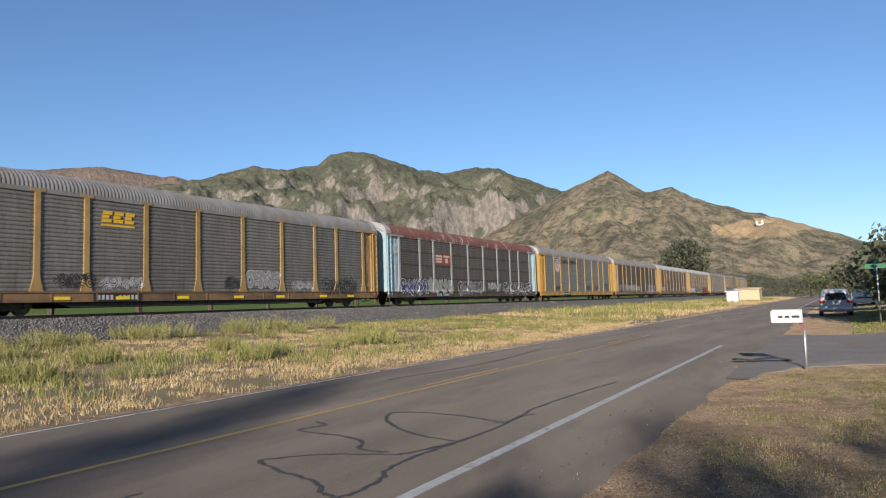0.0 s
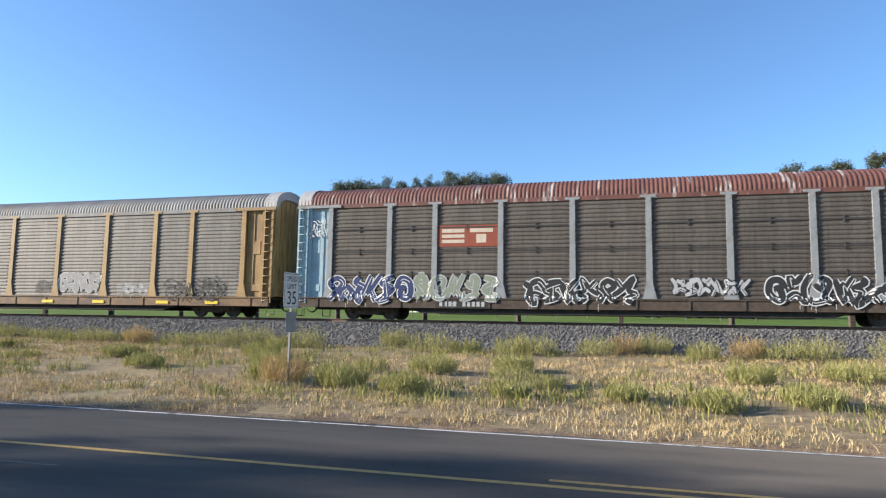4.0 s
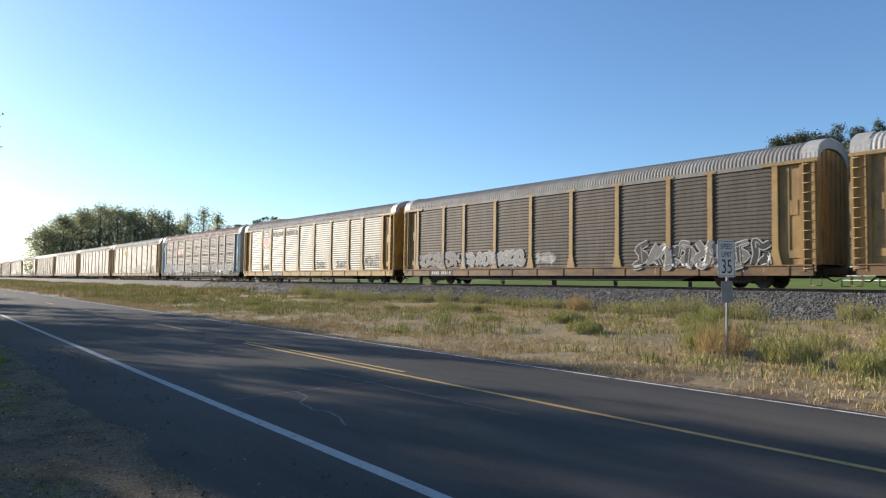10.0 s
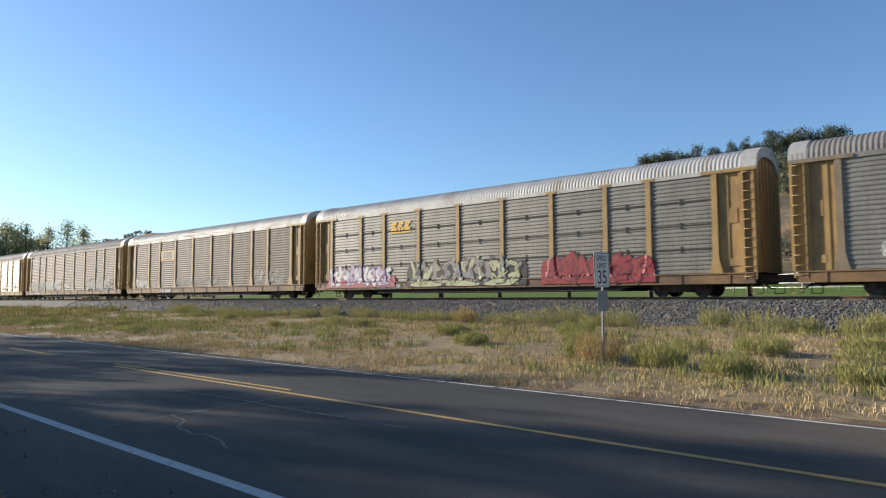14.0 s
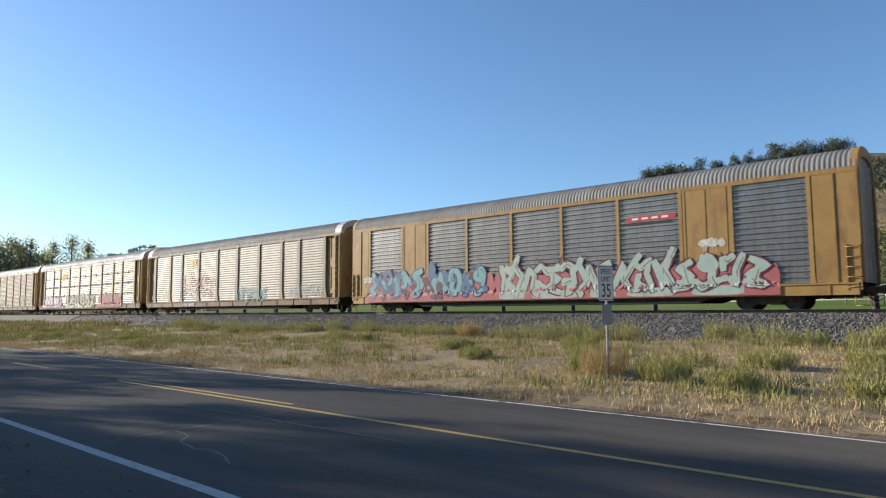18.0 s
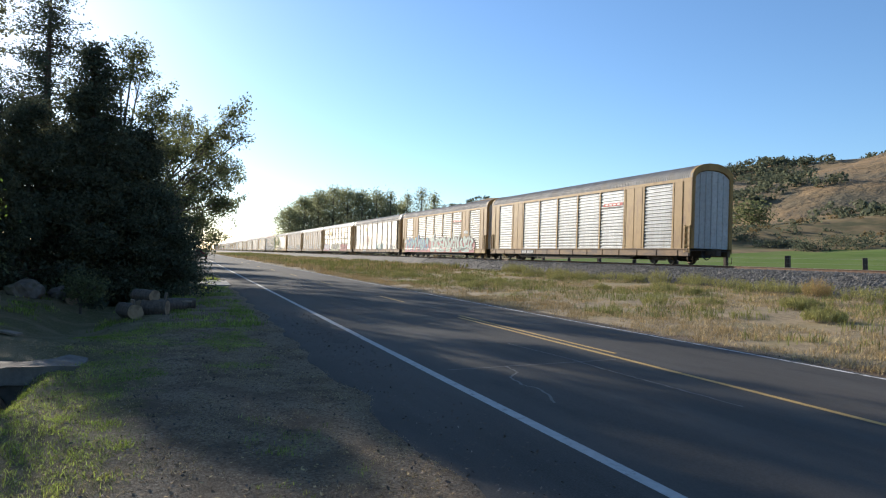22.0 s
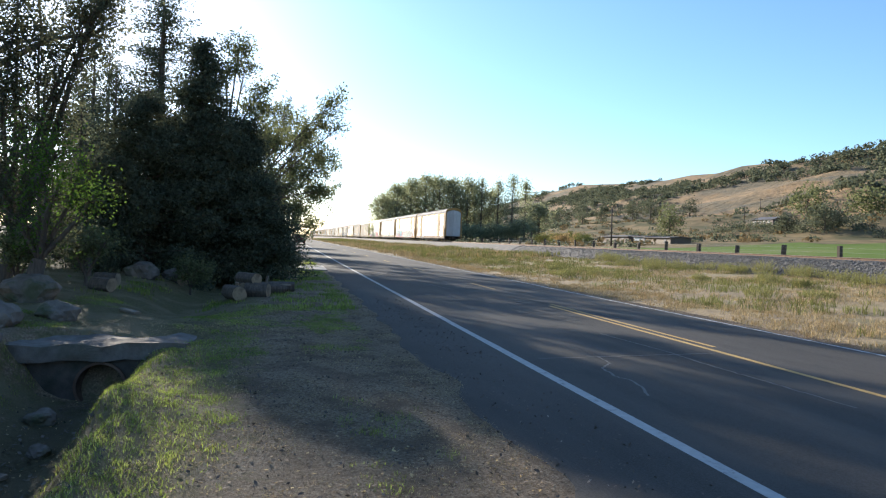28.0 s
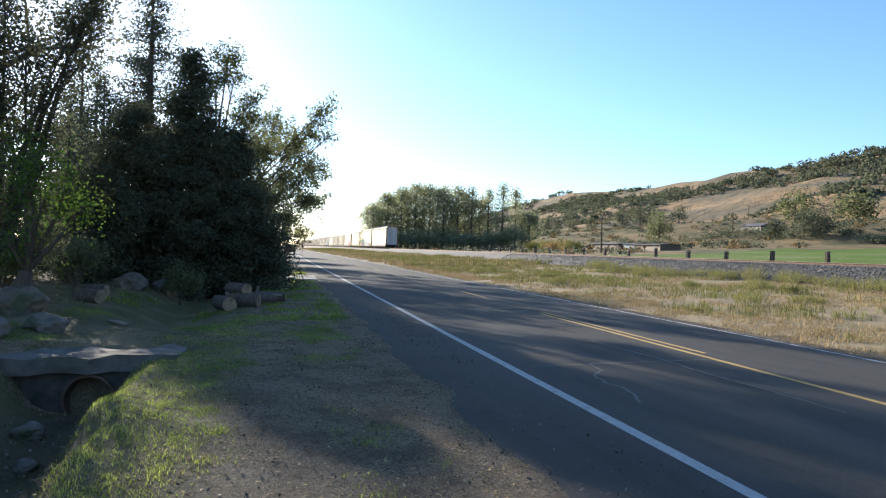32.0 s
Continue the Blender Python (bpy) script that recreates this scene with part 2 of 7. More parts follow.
M["dry_brush"] = leafy("dry_brown_brush", (0.16, 0.115, 0.06), (0.25, 0.185, 0.095), 0.3, 0.35)
M["straw"] = leafy("straw_blades", (0.40, 0.297, 0.15), (0.54, 0.415, 0.23), 0.1, 0.35)
M["olive_blade"] = leafy("olive_weed_blades", (0.175, 0.185, 0.058), (0.27, 0.262, 0.098), 0.18, 0.35)
M["weed"] = leafy("green_weed_sprays", (0.255, 0.25, 0.09), (0.39, 0.37, 0.15), 0.2, 0.35)
M["rust_weed"] = leafy("reddish_dock_seed_heads", (0.36, 0.25, 0.11), (0.46, 0.34, 0.17), 0.3, 0.25)
M["drab_blade"] = leafy("drab_roadside_blades", (0.17, 0.165, 0.075), (0.28, 0.255, 0.125), 0.2, 0.4)
M["lawn_blade"] = leafy("lawn_blades", (0.17, 0.24, 0.05), (0.36, 0.40, 0.105), 0.5, 0.45)
# rolling stock
M["panel_a"] = panel_mat("dusty_grey_slat_steel", (0.15, 0.142, 0.127), (0.222, 0.211, 0.19), (0.112, 0.096, 0.077), (0.13, 0.085, 0.06), 0.64, 0.3)
M["panel_c"] = panel_mat("clean_grey_slat_steel", (0.20, 0.198, 0.18), (0.272, 0.268, 0.243), (0.152, 0.142, 0.12), (0.17, 0.145, 0.12), 0.56, 0.45, 0.4)
M["panel_d"] = panel_mat("brown_grimed_slat_steel", (0.10, 0.086, 0.071), (0.15, 0.131, 0.11), (0.072, 0.056, 0.043), (0.07, 0.042, 0.03), 0.68, 0.22, 0.7)
M["panel_b"] = panel_mat("dark_brown_slat_steel", (0.078, 0.067, 0.056), (0.12, 0.104, 0.088), (0.058, 0.045, 0.035), (0.06, 0.036, 0.026), 0.68, 0.22, 0.7)
M["panel_h"] = panel_mat("bright_aluminium_slats", (0.25, 0.246, 0.235), (0.335, 0.33, 0.316), (0.175, 0.168, 0.155), (0.18, 0.163, 0.145), 0.36, 0.74, 0.55)
M["panel_s"] = panel_mat("bright_silver_slats", (0.34, 0.347, 0.348), (0.44, 0.447, 0.448), (0.25, 0.247, 0.24), (0.27, 0.245, 0.21), 0.36, 0.7, 0.5)
M["seam"] = surf("dark_panel_seam", (0.035, 0.032, 0.03), (0.06, 0.055, 0.05), 5, rough=0.8, bump=0)
M["yellow"] = surf("ochre_yellow_car_paint", (0.345, 0.20, 0.042), (0.425, 0.253, 0.06), 1.5, (0.22, 0.115, 0.04), 2.2, (0.46, 0.7), 0.5, bump=0.1, bscale=10, cstretch=(1, 1, 0.4), rand=0.06)
M["dull_yellow"] = surf("dusty_ochre_car_paint", (0.295, 0.188, 0.068), (0.37, 0.24, 0.094), 1.5, (0.21, 0.125, 0.058), 1.8, (0.5, 0.7), 0.6, bump=0.1, bscale=10, cstretch=(1, 1, 0.4), rand=0.1)
M["ochre"] = surf("faded_ochre_sheet_paint", (0.27, 0.16, 0.047), (0.345, 0.21, 0.068), 1.5, (0.20, 0.105, 0.045), 1.6, (0.5, 0.7), 0.6, bump=0.1, bscale=10, cstretch=(1, 1, 0.4), rand=0.06)
M["brown_post"] = surf("grimy_brown_post_paint", (0.19, 0.145, 0.095), (0.26, 0.205, 0.14), 1.5, (0.12, 0.085, 0.06), 2.2, (0.5, 0.7), 0.6, bump=0.1, cstretch=(1, 1, 0.4))
M["pebble"] = surf("brown_roadside_pebbles", (0.16, 0.13, 0.10), (0.30, 0.25, 0.20), 3, rough=0.9, bump=0, rand=0.45, island=True)
M["brown_sill"] = surf("grimy_brown_sill_paint", (0.16, 0.094, 0.045), (0.23, 0.138, 0.066), 1.6, (0.09, 0.06, 0.045), 0.9, (0.46, 0.64), 0.7, bump=0.15, bscale=12, cstretch=(0.5, 1, 2))
M["pale_blue"] = surf("pale_blue_car_paint", (0.24, 0.36, 0.41), (0.33, 0.45, 0.49), 1.6, (0.36, 0.33, 0.29), 1.6, (0.52, 0.7), 0.55, bump=0.1, cstretch=(1, 1, 0.4))
M["grey_post"] = surf("chalky_grey_post_paint", (0.21, 0.22, 0.218), (0.29, 0.30, 0.298), 2, (0.17, 0.14, 0.12), 2.5, (0.55, 0.7), 0.6, bump=0.1)
M["roof_grey"] = surf("weathered_galvanised_roof", (0.17, 0.166, 0.157), (0.25, 0.244, 0.232), 1.0, (0.205, 0.18, 0.155), 0.7, (0.5, 0.7), 0.7, 0.12, bump=0.05, stretch=(2, 0.3, 1))
M["roof_cap"] = panel_mat("chalky_grey_roof_end", (0.36, 0.355, 0.345), (0.46, 0.455, 0.44), (0.30, 0.27, 0.24), (0.22, 0.15, 0.1), 0.55, 0.2, 0.5)
M["roof_pale"] = surf("pale_galvanised_roof", (0.36, 0.355, 0.335), (0.47, 0.462, 0.44), 1.0, (0.30, 0.27, 0.23), 0.7, (0.52, 0.72), 0.6, 0.15, bump=0.05, stretch=(2, 0.3, 1))
M["roof_red"] = surf("red_oxide_roof_with_bare_patches", (0.12, 0.052, 0.04), (0.18, 0.076, 0.056), 1.4, (0.36, 0.31, 0.28), 1.5, (0.58, 0.66), 0.65, bump=0.1, cstretch=(2.2, 0.15, 0.5))
M["under"] = surf("black_underframe_grime", (0.022, 0.02, 0.018), (0.05, 0.044, 0.038), 3, rough=0.85, bump=0.2)
M["bogie"] = surf("rust_brown_bogie_castings", (0.055, 0.04, 0.03), (0.10, 0.075, 0.055), 4, rough=0.85, bump=0.3)
M["wheel"] = surf("worn_wheel_steel", (0.05, 0.043, 0.038), (0.11, 0.10, 0.09), 5, rough=0.6, metal=0.5, bump=0)
M["end_grey"] = panel_mat("pale_grey_end_door", (0.42, 0.43, 0.43), (0.52, 0.53, 0.52), (0.34, 0.32, 0.3), (0.26, 0.2, 0.15), 0.5, 0.2, 0.4)
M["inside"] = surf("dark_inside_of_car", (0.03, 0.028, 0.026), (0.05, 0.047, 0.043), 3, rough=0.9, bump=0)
M["hose"] = surf("black_air_hose", (0.02, 0.02, 0.02), (0.04, 0.04, 0.04), 9, rough=0.6, bump=0)


def paint(name, c, rough=0.6):
    d = tuple(v * 0.82 for v in c)
    M[name] = surf(name, d, c, 3, rough=rough, bump=0)


for nm, c in (("spray_white", (0.66, 0.66, 0.63)), ("spray_silver", (0.45, 0.45, 0.44)), ("spray_black", (0.03, 0.03, 0.03)), ("spray_navy", (0.025, 0.04, 0.12)), ("spray_blue", (0.045, 0.13, 0.26)),
              ("spray_teal", (0.15, 0.34, 0.36)), ("spray_mint", (0.34, 0.43, 0.385)), ("spray_moss", (0.24, 0.27, 0.2)), ("spray_haze", (0.25, 0.24, 0.23)), ("spray_dust", (0.17, 0.16, 0.15)), ("spray_plum", (0.22, 0.09, 0.22)), ("spray_brick", (0.3, 0.05, 0.05)), ("spray_red", (0.27, 0.028, 0.038)), ("spray_pink", (0.38, 0.105, 0.115)), ("spray_maroon", (0.12, 0.022, 0.035)),
              ("spray_lilac", (0.40, 0.37, 0.46)), ("spray_lime", (0.44, 0.45, 0.27)), ("spray_green", (0.10, 0.19, 0.12)), ("logo_yellow", (0.68, 0.40, 0.03)), ("logo_red", (0.48, 0.035, 0.03)),
              ("logo_rust", (0.27, 0.065, 0.035)), ("logo_cream", (0.6, 0.5, 0.38)), ("logo_blue", (0.035, 0.05, 0.17)), ("plate_black", (0.03, 0.028, 0.025)), ("reflector", (0.8, 0.58, 0.03)),
              ("car_paint", (0.42, 0.425, 0.43)), ("post_steel", (0.27, 0.265, 0.25)), ("pickup_red", (0.13, 0.025, 0.02)), ("truck_white", (0.72, 0.72, 0.71)), ("lamp_red", (0.4, 0.02, 0.02)), ("shed_cream", (0.58, 0.43, 0.27)), ("shed_white", (0.7, 0.69, 0.66)),
              ("street_green", (0.02, 0.16, 0.07)), ("warn_yellow", (0.75, 0.42, 0.02)), ("brown_wall", (0.09, 0.06, 0.045)), ("tan_wall", (0.16, 0.115, 0.075)), ("blue_wall", (0.24, 0.30, 0.35)), ("roof_dark", (0.11, 0.10, 0.095)), ("trailer_red", (0.4, 0.06, 0.06)), ("trailer_blue", (0.06, 0.1, 0.28)), ("mail_white", (0.66, 0.655, 0.63)), ("flag_red", (0.20, 0.085, 0.065))):
    paint(nm, c)
glass, gnt, gb = nodes_of("dark_car_glass")
gb.inputs["Base Color"].default_value = (0.02, 0.022, 0.025, 1)
gb.inputs["Roughness"].default_value, gb.inputs["Specular IOR Level"].default_value = 0.06, 0.8
M["glass"] = glass
for k in ("car_paint", "pickup_red", "truck_white"):
    M[k].node_tree.nodes["Principled BSDF"].inputs["Roughness"].default_value = 0.22
    M[k].node_tree.nodes["Principled BSDF"].inputs["Coat Weight"].default_value = 0.8


# ---- mesh helpers ----
def quad_box(bm, x0, x1, y0, y1, z0, z1, mi=0, m=None):
    v = [bm.verts.new((m @ Vector(p)) if m else p) for p in ((x0, y0, z0), (x1, y0, z0), (x1, y1, z0), (x0, y1, z0), (x0, y0, z1), (x1, y0, z1), (x1, y1, z1), (x0, y1, z1))]
    for f in ((3, 2, 1, 0), (4, 5, 6, 7), (0, 1, 5, 4), (1, 2, 6, 5), (2, 3, 7, 6), (3, 0, 4, 7)):
        bm.faces.new([v[i] for i in f]).material_index = mi


def tube(bm, p0, p1, r0, r1=None, seg=8, mi=0, caps=True):
    p0, p1 = Vector(p0), Vector(p1)
    r1 = r0 if r1 is None else r1
    q = (p1 - p0).to_track_quat('Z', 'Y')
    rings = []
    for p, r in ((p0, r0), (p1, r1)):
        rings.append([bm.verts.new(p + q @ Vector((r * math.cos(a), r * math.sin(a), 0))) for a in (2 * math.pi * i / seg for i in range(seg))])
    for i in range(seg):
        f = bm.faces.new((rings[0][i], rings[0][(i + 1) % seg], rings[1][(i + 1) % seg], rings[1][i]))
        f.material_index, f.smooth = mi, True
    if caps:
        bm.faces.new(rings[0][::-1]).material_index = mi
        bm.faces.new(rings[1]).material_index = mi


def prism(bm, outline, y0, y1, mi=0, axis="y"):
    """Extrude an outline of (x, z) from y0 to y1; axis x: an outline of (y, z) along x."""
    put = (lambda a, b, c: (a, c, b)) if axis == "y" else (lambda a, b, c: (c, a, b))
    lo = [bm.verts.new(put(a, b, y0)) for a, b in outline]
    hi = [bm.verts.new(put(a, b, y1)) for a, b in outline]
    n = len(outline)
    fs = [bm.faces.new(lo), bm.faces.new(hi[::-1])]
    for i in range(n):
        fs.append(bm.faces.new((lo[i], hi[i], hi[(i + 1) % n], lo[(i + 1) % n])))
    for f in fs:
        f.material_index = mi
    bmesh.ops.recalc_face_normals(bm, faces=fs)


def softened(bm, width=0.01, seg=1):
    bmesh.ops.bevel(bm, geom=[e for e in bm.edges], offset=width, segments=seg, affect='EDGES', clamp_overlap=True)


def mesh_of(name, bm, mats):
    me = bpy.data.meshes.new(name)
    bm.to_mesh(me)
    bm.free()
    for k in (mats if isinstance(mats, (list, tuple)) else [mats]):
        me.materials.append(M[k])
    return me


def part(name, data, mat, parent=None, label="", at=None):
    """Links a bmesh or a ready mesh as one object under a thing or a part."""
    me = mesh_of(name, data, mat) if isinstance(data, bmesh.types.BMesh) else data
    ob = new(name, me)
    ob.parent = parent
    if at is not None:
        ob.matrix_basis = at
    if label:
        ob["label"] = label
    return ob


def thing(name, x=0, y=0, z=0, rz=0, label="", category="", group="", kind=""):
    ob = new(name)
    ob.matrix_basis = pose(x, y, z, 0, 0, rz)
    return tagged(ob, label, category, group, kind)


def fast_mesh(name, V, F, mats, index=None):
    """A mesh from arrays of corners and faces that all have the same number of corners."""
    V, F = np.asarray(V, np.float32), np.asarray(F, np.int32)
    me = bpy.data.meshes.new(name)
    k = F.shape[1]
    me.vertices.add(len(V))
    me.vertices.foreach_set("co", V.ravel())
    me.loops.add(F.size)
    me.loops.foreach_set("vertex_index", F.ravel())
    me.polygons.add(len(F))
    me.polygons.foreach_set("loop_start", np.arange(0, F.size, k, dtype=np.int32))
    if index is not None:
        me.polygons.foreach_set("material_index", np.asarray(index, np.int32))
    me.update(calc_edges=True)
    for m in (mats if isinstance(mats, (list, tuple)) else [mats]):
        me.materials.append(M[m])
    return me


def lattice(x, y, seed=0):
    """Smooth value noise in the plane, 0 to 1."""
    xi, yi = np.floor(x), np.floor(y)
    fx, fy = x - xi, y - yi
    fx, fy = fx * fx * (3 - 2 * fx), fy * fy * (3 - 2 * fy)

    def h(a, b):
        s = np.sin(a * 127.1 + b * 311.7 + seed * 74.7) * 43758.5453
        return s - np.floor(s)
    return (h(xi, yi) * (1 - fx) + h(xi + 1, yi) * fx) * (1 - fy) + (h(xi, yi + 1) * (1 - fx) + h(xi + 1, yi + 1) * fx) * fy


def fbm(x, y, octaves=4, seed=0):
    t, a, s = 0.0, 0.5, 0.0
    for i in range(octaves):
        t = t + a * lattice(x * 2 ** i, y * 2 ** i, seed + i)
        s, a = s + a, a * 0.5
    return t / s


def grid_faces(nx, ny):
    i, j = np.meshgrid(np.arange(nx - 1), np.arange(ny - 1), indexing="ij")
    a = (i * ny + j).ravel()
    return np.stack([a, a + ny, a + ny + 1, a + 1], 1)


# ---- the lie of the land ----
LAND_Y = (-4400, -400, -60, -12, -5, -3.6, -1.0, 1.5, 3, 10, 10.8, 14, 20, 25, 26.5, 33, 36, 60, 110, 200, 300, 400, 480, 800, 4400)
LAND_Z = (1, 1, 0.7, 0.5, 0.35, 0.2, 0.0, -0.02, -0.03, -0.03, 0.01, 0.12, 0.3, 0.55, 0.6, 0.95, 1.25, 2.1, 5.0, 19, 51, 80, 83, 60, 30)
DITCH_Y = -2.45


def land(x, y):
    x, y = np.asarray(x, float), np.asarray(y, float)
    z = np.interp(y, LAND_Y, LAND_Z)
    crest = np.interp(x, (-4000, -1900, -1450, -1150, -900, -300, 150, 240, 340, 500, 900, 4000), (0.1, 0.15, 0.55, 0.95, 1.06, 0.96, 1.03, 0.8, 0.5, 0.3, 0.08, 0.05))
    high = np.clip((y - 60) / 140, 0, 1)
    z = np.where(y > 60, 2.1 + (z - 2.1) * crest, z)
    gully = np.abs(fbm(x / 70 + 3, y / 130, 4, 5) - 0.5) * 2
    z = z + high * crest * ((gully - 0.3) * 15 + (fbm(x / 22, y / 22, 3, 9) - 0.5) * 5)
    # ditch beside the shoulder, open towards the culvert
    reach = np.clip((x + 10.1) / 0.3, 0, 1) * np.clip((9 - x) / 6, 0, 1)
    wave = 0.12 * np.sin(x * 0.9) + 0.35 * (fbm(x / 0.8, y / 0.8, 3, 77) - 0.5)
    z = z - 0.78 * reach * np.exp(-((y - DITCH_Y - wave) / 0.72) ** 4)
    swale = np.clip((-12 - x) / 4, 0, 1) * np.clip((x + 70) / 20, 0, 1)
    z = z - 0.4 * swale * np.exp(-((y + 2.2) / 0.9) ** 2)
    # small unevenness of earth, none under the road
    rough = np.clip((np.abs(y - 6) - 4.3) / 1.5, 0, 1) * np.clip((60 - np.abs(y)) / 20, 0, 1)
    z = z + rough * ((fbm(x / 1.6, y / 1.6, 3, 2) - 0.5) * 0.16 + (fbm(x * 2.2, y * 2.2, 2, 4) - 0.5) * 0.05)
    return z


def steps(core, step, far, grow=1.09):
    out, s, p = list(np.arange(-core, core + 1e-6, step)), step, core
    while p < far:
        s = min(s * grow, 160)
        p += s
        out.append(p)
        out.insert(0, -p)
    return np.array(out)


def build_ground():
    xs = steps(24, 0.32, 4400, 1.075)
    near = np.concatenate([np.arange(-5.2, 3.0, 0.16), np.arange(3.0, 10.0, 1.0), np.arange(10.0, 36, 0.4)])
    up, s, p = [], 0.5, 36.0
    while p < 4400:
        s = min(s * 1.055, 150)
        up.append(p)
        p += s
    down, s, p = [], 0.3, -5.4
    while p > -4400:
        s = min(s * 1.1, 200)
        down.insert(0, p)
        p -= s
    ys = np.concatenate([down, near, up])
    X, Y = np.meshgrid(xs, ys, indexing="ij")
    V = np.stack([X, Y, land(X, Y)], -1).reshape(-1, 3)
    F = grid_faces(len(xs), len(ys))
    c = V[F].mean(1)
    cx, cy = c[:, 0], c[:, 1]
    n = fbm(cx / 3, cy / 3, 3, 21) - 0.5
    n2 = fbm(cx / 40, cy / 40, 3, 22) - 0.5
    kind = np.zeros(len(F), int)                                   # 0 dry verge
    kind[(cy < 10.5 + n * 0.8) & (cy > 9)] = 1                    # gravel beside the road
    kind[cy < 9] = 1
    kind[cy > 33 + n * 3] = 3
    kind[(cy > 38) & (cy < 108 + n2 * 16) & (cx > -95 + n2 * 30) & (cx < 500)] = 2
    kind[cy > 170 + n2 * 90] = 4
    kind[(cy > 600) | (cx > 650) | (cy < -80) | (cx < -1900)] = 5
    me = fast_mesh("ground", V, F, ["dry_verge", "roadside", "field", "scrubland", "hill", "plain"], kind)
    x, y = V[:, 0], V[:, 1]
    edge = 1.0 + (fbm(x / 3, y / 3, 3, 21) - 0.5) * 2.0
    turf = np.clip((edge - y) / 1.6, 0, 1) * 0.42
    bank = np.clip((x + 11) / 3, 0, 1) * np.clip((-2.6 - x) / 2, 0, 1) * np.clip((-0.1 - y) / 0.7, 0, 1)
    turf = np.maximum(turf, np.maximum(0.2 + 0.42 * bank, 0.62 * np.clip((-9.6 - x) / 1.0, 0, 1) * np.clip((x + 30) / 4, 0, 1) * np.clip((0.3 - y) / 1.2, 0, 1))) * (y < 1.5)
    drive = np.clip((x - 15.5) / 1.5, 0, 1) * np.clip((26 - x) / 1.5, 0, 1)
    turf = np.maximum(turf, np.clip((-5 - y) / 1.5, 0, 1) * 0.5) * (1 - drive)
    # strength of the darker tone along the ditch bottom
    reach = np.clip((x + 9.9) / 0.5, 0, 1) * np.clip((9 - x) / 4, 0, 1)
    ditch_dark = 0.5 * reach * np.clip(1.1 - np.abs(y - DITCH_Y) / 0.75, 0, 1)
    for key, val in (("turf", turf), ("ditch_dark", ditch_dark)):
        me.attributes.new(key, 'FLOAT', 'POINT').data.foreach_set("value", val.astype(np.float32))
    me.polygons.foreach_set("use_smooth", np.ones(len(F), bool))
    tagged(new("ground", me), "uneven dry ground from the road up to the hill", "ground", kind="structure")


build_ground()


def strip(name, mat, y0, y1, z, x0, x1, step, ragged=0.0, seed=0, label="", parent=None, thick=0.0, kind="structure"):
    """A long flat strip along the road whose edges are a little uneven."""
    xs = np.arange(x0, x1 + step * 0.5, step)
    e0 = y0 + ragged * (fbm(xs / 0.9, xs * 0 + 3, 3, seed) - 0.5)
    e1 = y1 + ragged * (fbm(xs / 0.9, xs * 0 + 9, 3, seed + 1) - 0.5)
    z = np.full_like(xs, z)
    V = np.stack([np.stack([xs, e0, z], -1), np.stack([xs, e1, z], -1)], 1).reshape(-1, 3)
    me = fast_mesh(name, V, grid_faces(len(xs), 2), mat)
    ob = new(name, me)
    ob.parent = parent
    if parent is None:
        tagged(ob, label, name.replace("_", " "), kind=kind)
    elif label:
        ob["label"] = label
    return ob


def build_road():
    xs = np.concatenate([np.arange(-900, -60, 6), np.arange(-60, 60, 0.2), np.arange(60, 900, 6)])
    e0 = 1.75 + 0.38 * (fbm(xs / 1.1, xs * 0 + 2, 4, 31) - 0.5)
    e1 = 10.05 + 0.3 * (fbm(xs / 0.9, xs * 0 + 7, 4, 33) - 0.5)
    rows = []
    for f, dz in ((0, -0.05), (0.03, 0.0), (0.35, 0.012), (0.62, 0.03), (0.8, 0.015), (0.985, 0.0), (1, -0.05)):
        rows.append(np.stack([xs, e0 * (1 - f) + e1 * f, np.full_like(xs, dz)], -1))
    V = np.stack(rows, 1).reshape(-1, 3)
    F = grid_faces(len(xs), len(rows))
    road = new("road", fast_mesh("road", V, F, "asphalt"))
    tagged(road, "two-lane worn grey asphalt road with patched cracks", "road", kind="structure")
    lines = ((-400, 23.0, 3.14, 3.27, "white_line"), (63, 400, 3.14, 3.27, "white_line"), (-400, 400, 9.72, 9.80, "faded_line"), (-16.5, 28.6, 6.70, 6.805, "yellow_line"))
    for a, b, y0, y1, m in lines:
        z = 0.006 + 0.026 * (m == "yellow_line")
        o = strip("road_line", m, y0, y1, z + 0.001, a, b, 0.12 if b - a < 80 else 0.5, 0.02, int(b), "", road)
        o["label"] = "worn painted road line"
    for k in range(-12, 13):
        a = -0.85 + 12.2 * k
        run = 7.2 if k == -1 else 3.2
        a -= run - 3.2
        strip("road_line", "yellow_line", 6.95, 7.045, 0.034, a, a + run, 0.12, 0.02, k + 50, "worn painted road line", road)
    return road


road = build_road()


def bent(pts, n=5):
    """A smooth run through a row of points."""
    out = []
    P = [Vector(p) for p in pts]
    for i in range(len(P) - 1):
        a, b, c, d = P[max(i - 1, 0)], P[i], P[i + 1], P[min(i + 2, len(P) - 1)]
        for k in range(n):
            t = k / n
            out.append(0.5 * ((2 * b) + (c - a) * t + (2 * a - 5 * b + 4 * c - d) * t * t + (3 * b - a - 3 * c + d) * t ** 3))
    return out + [P[-1]]


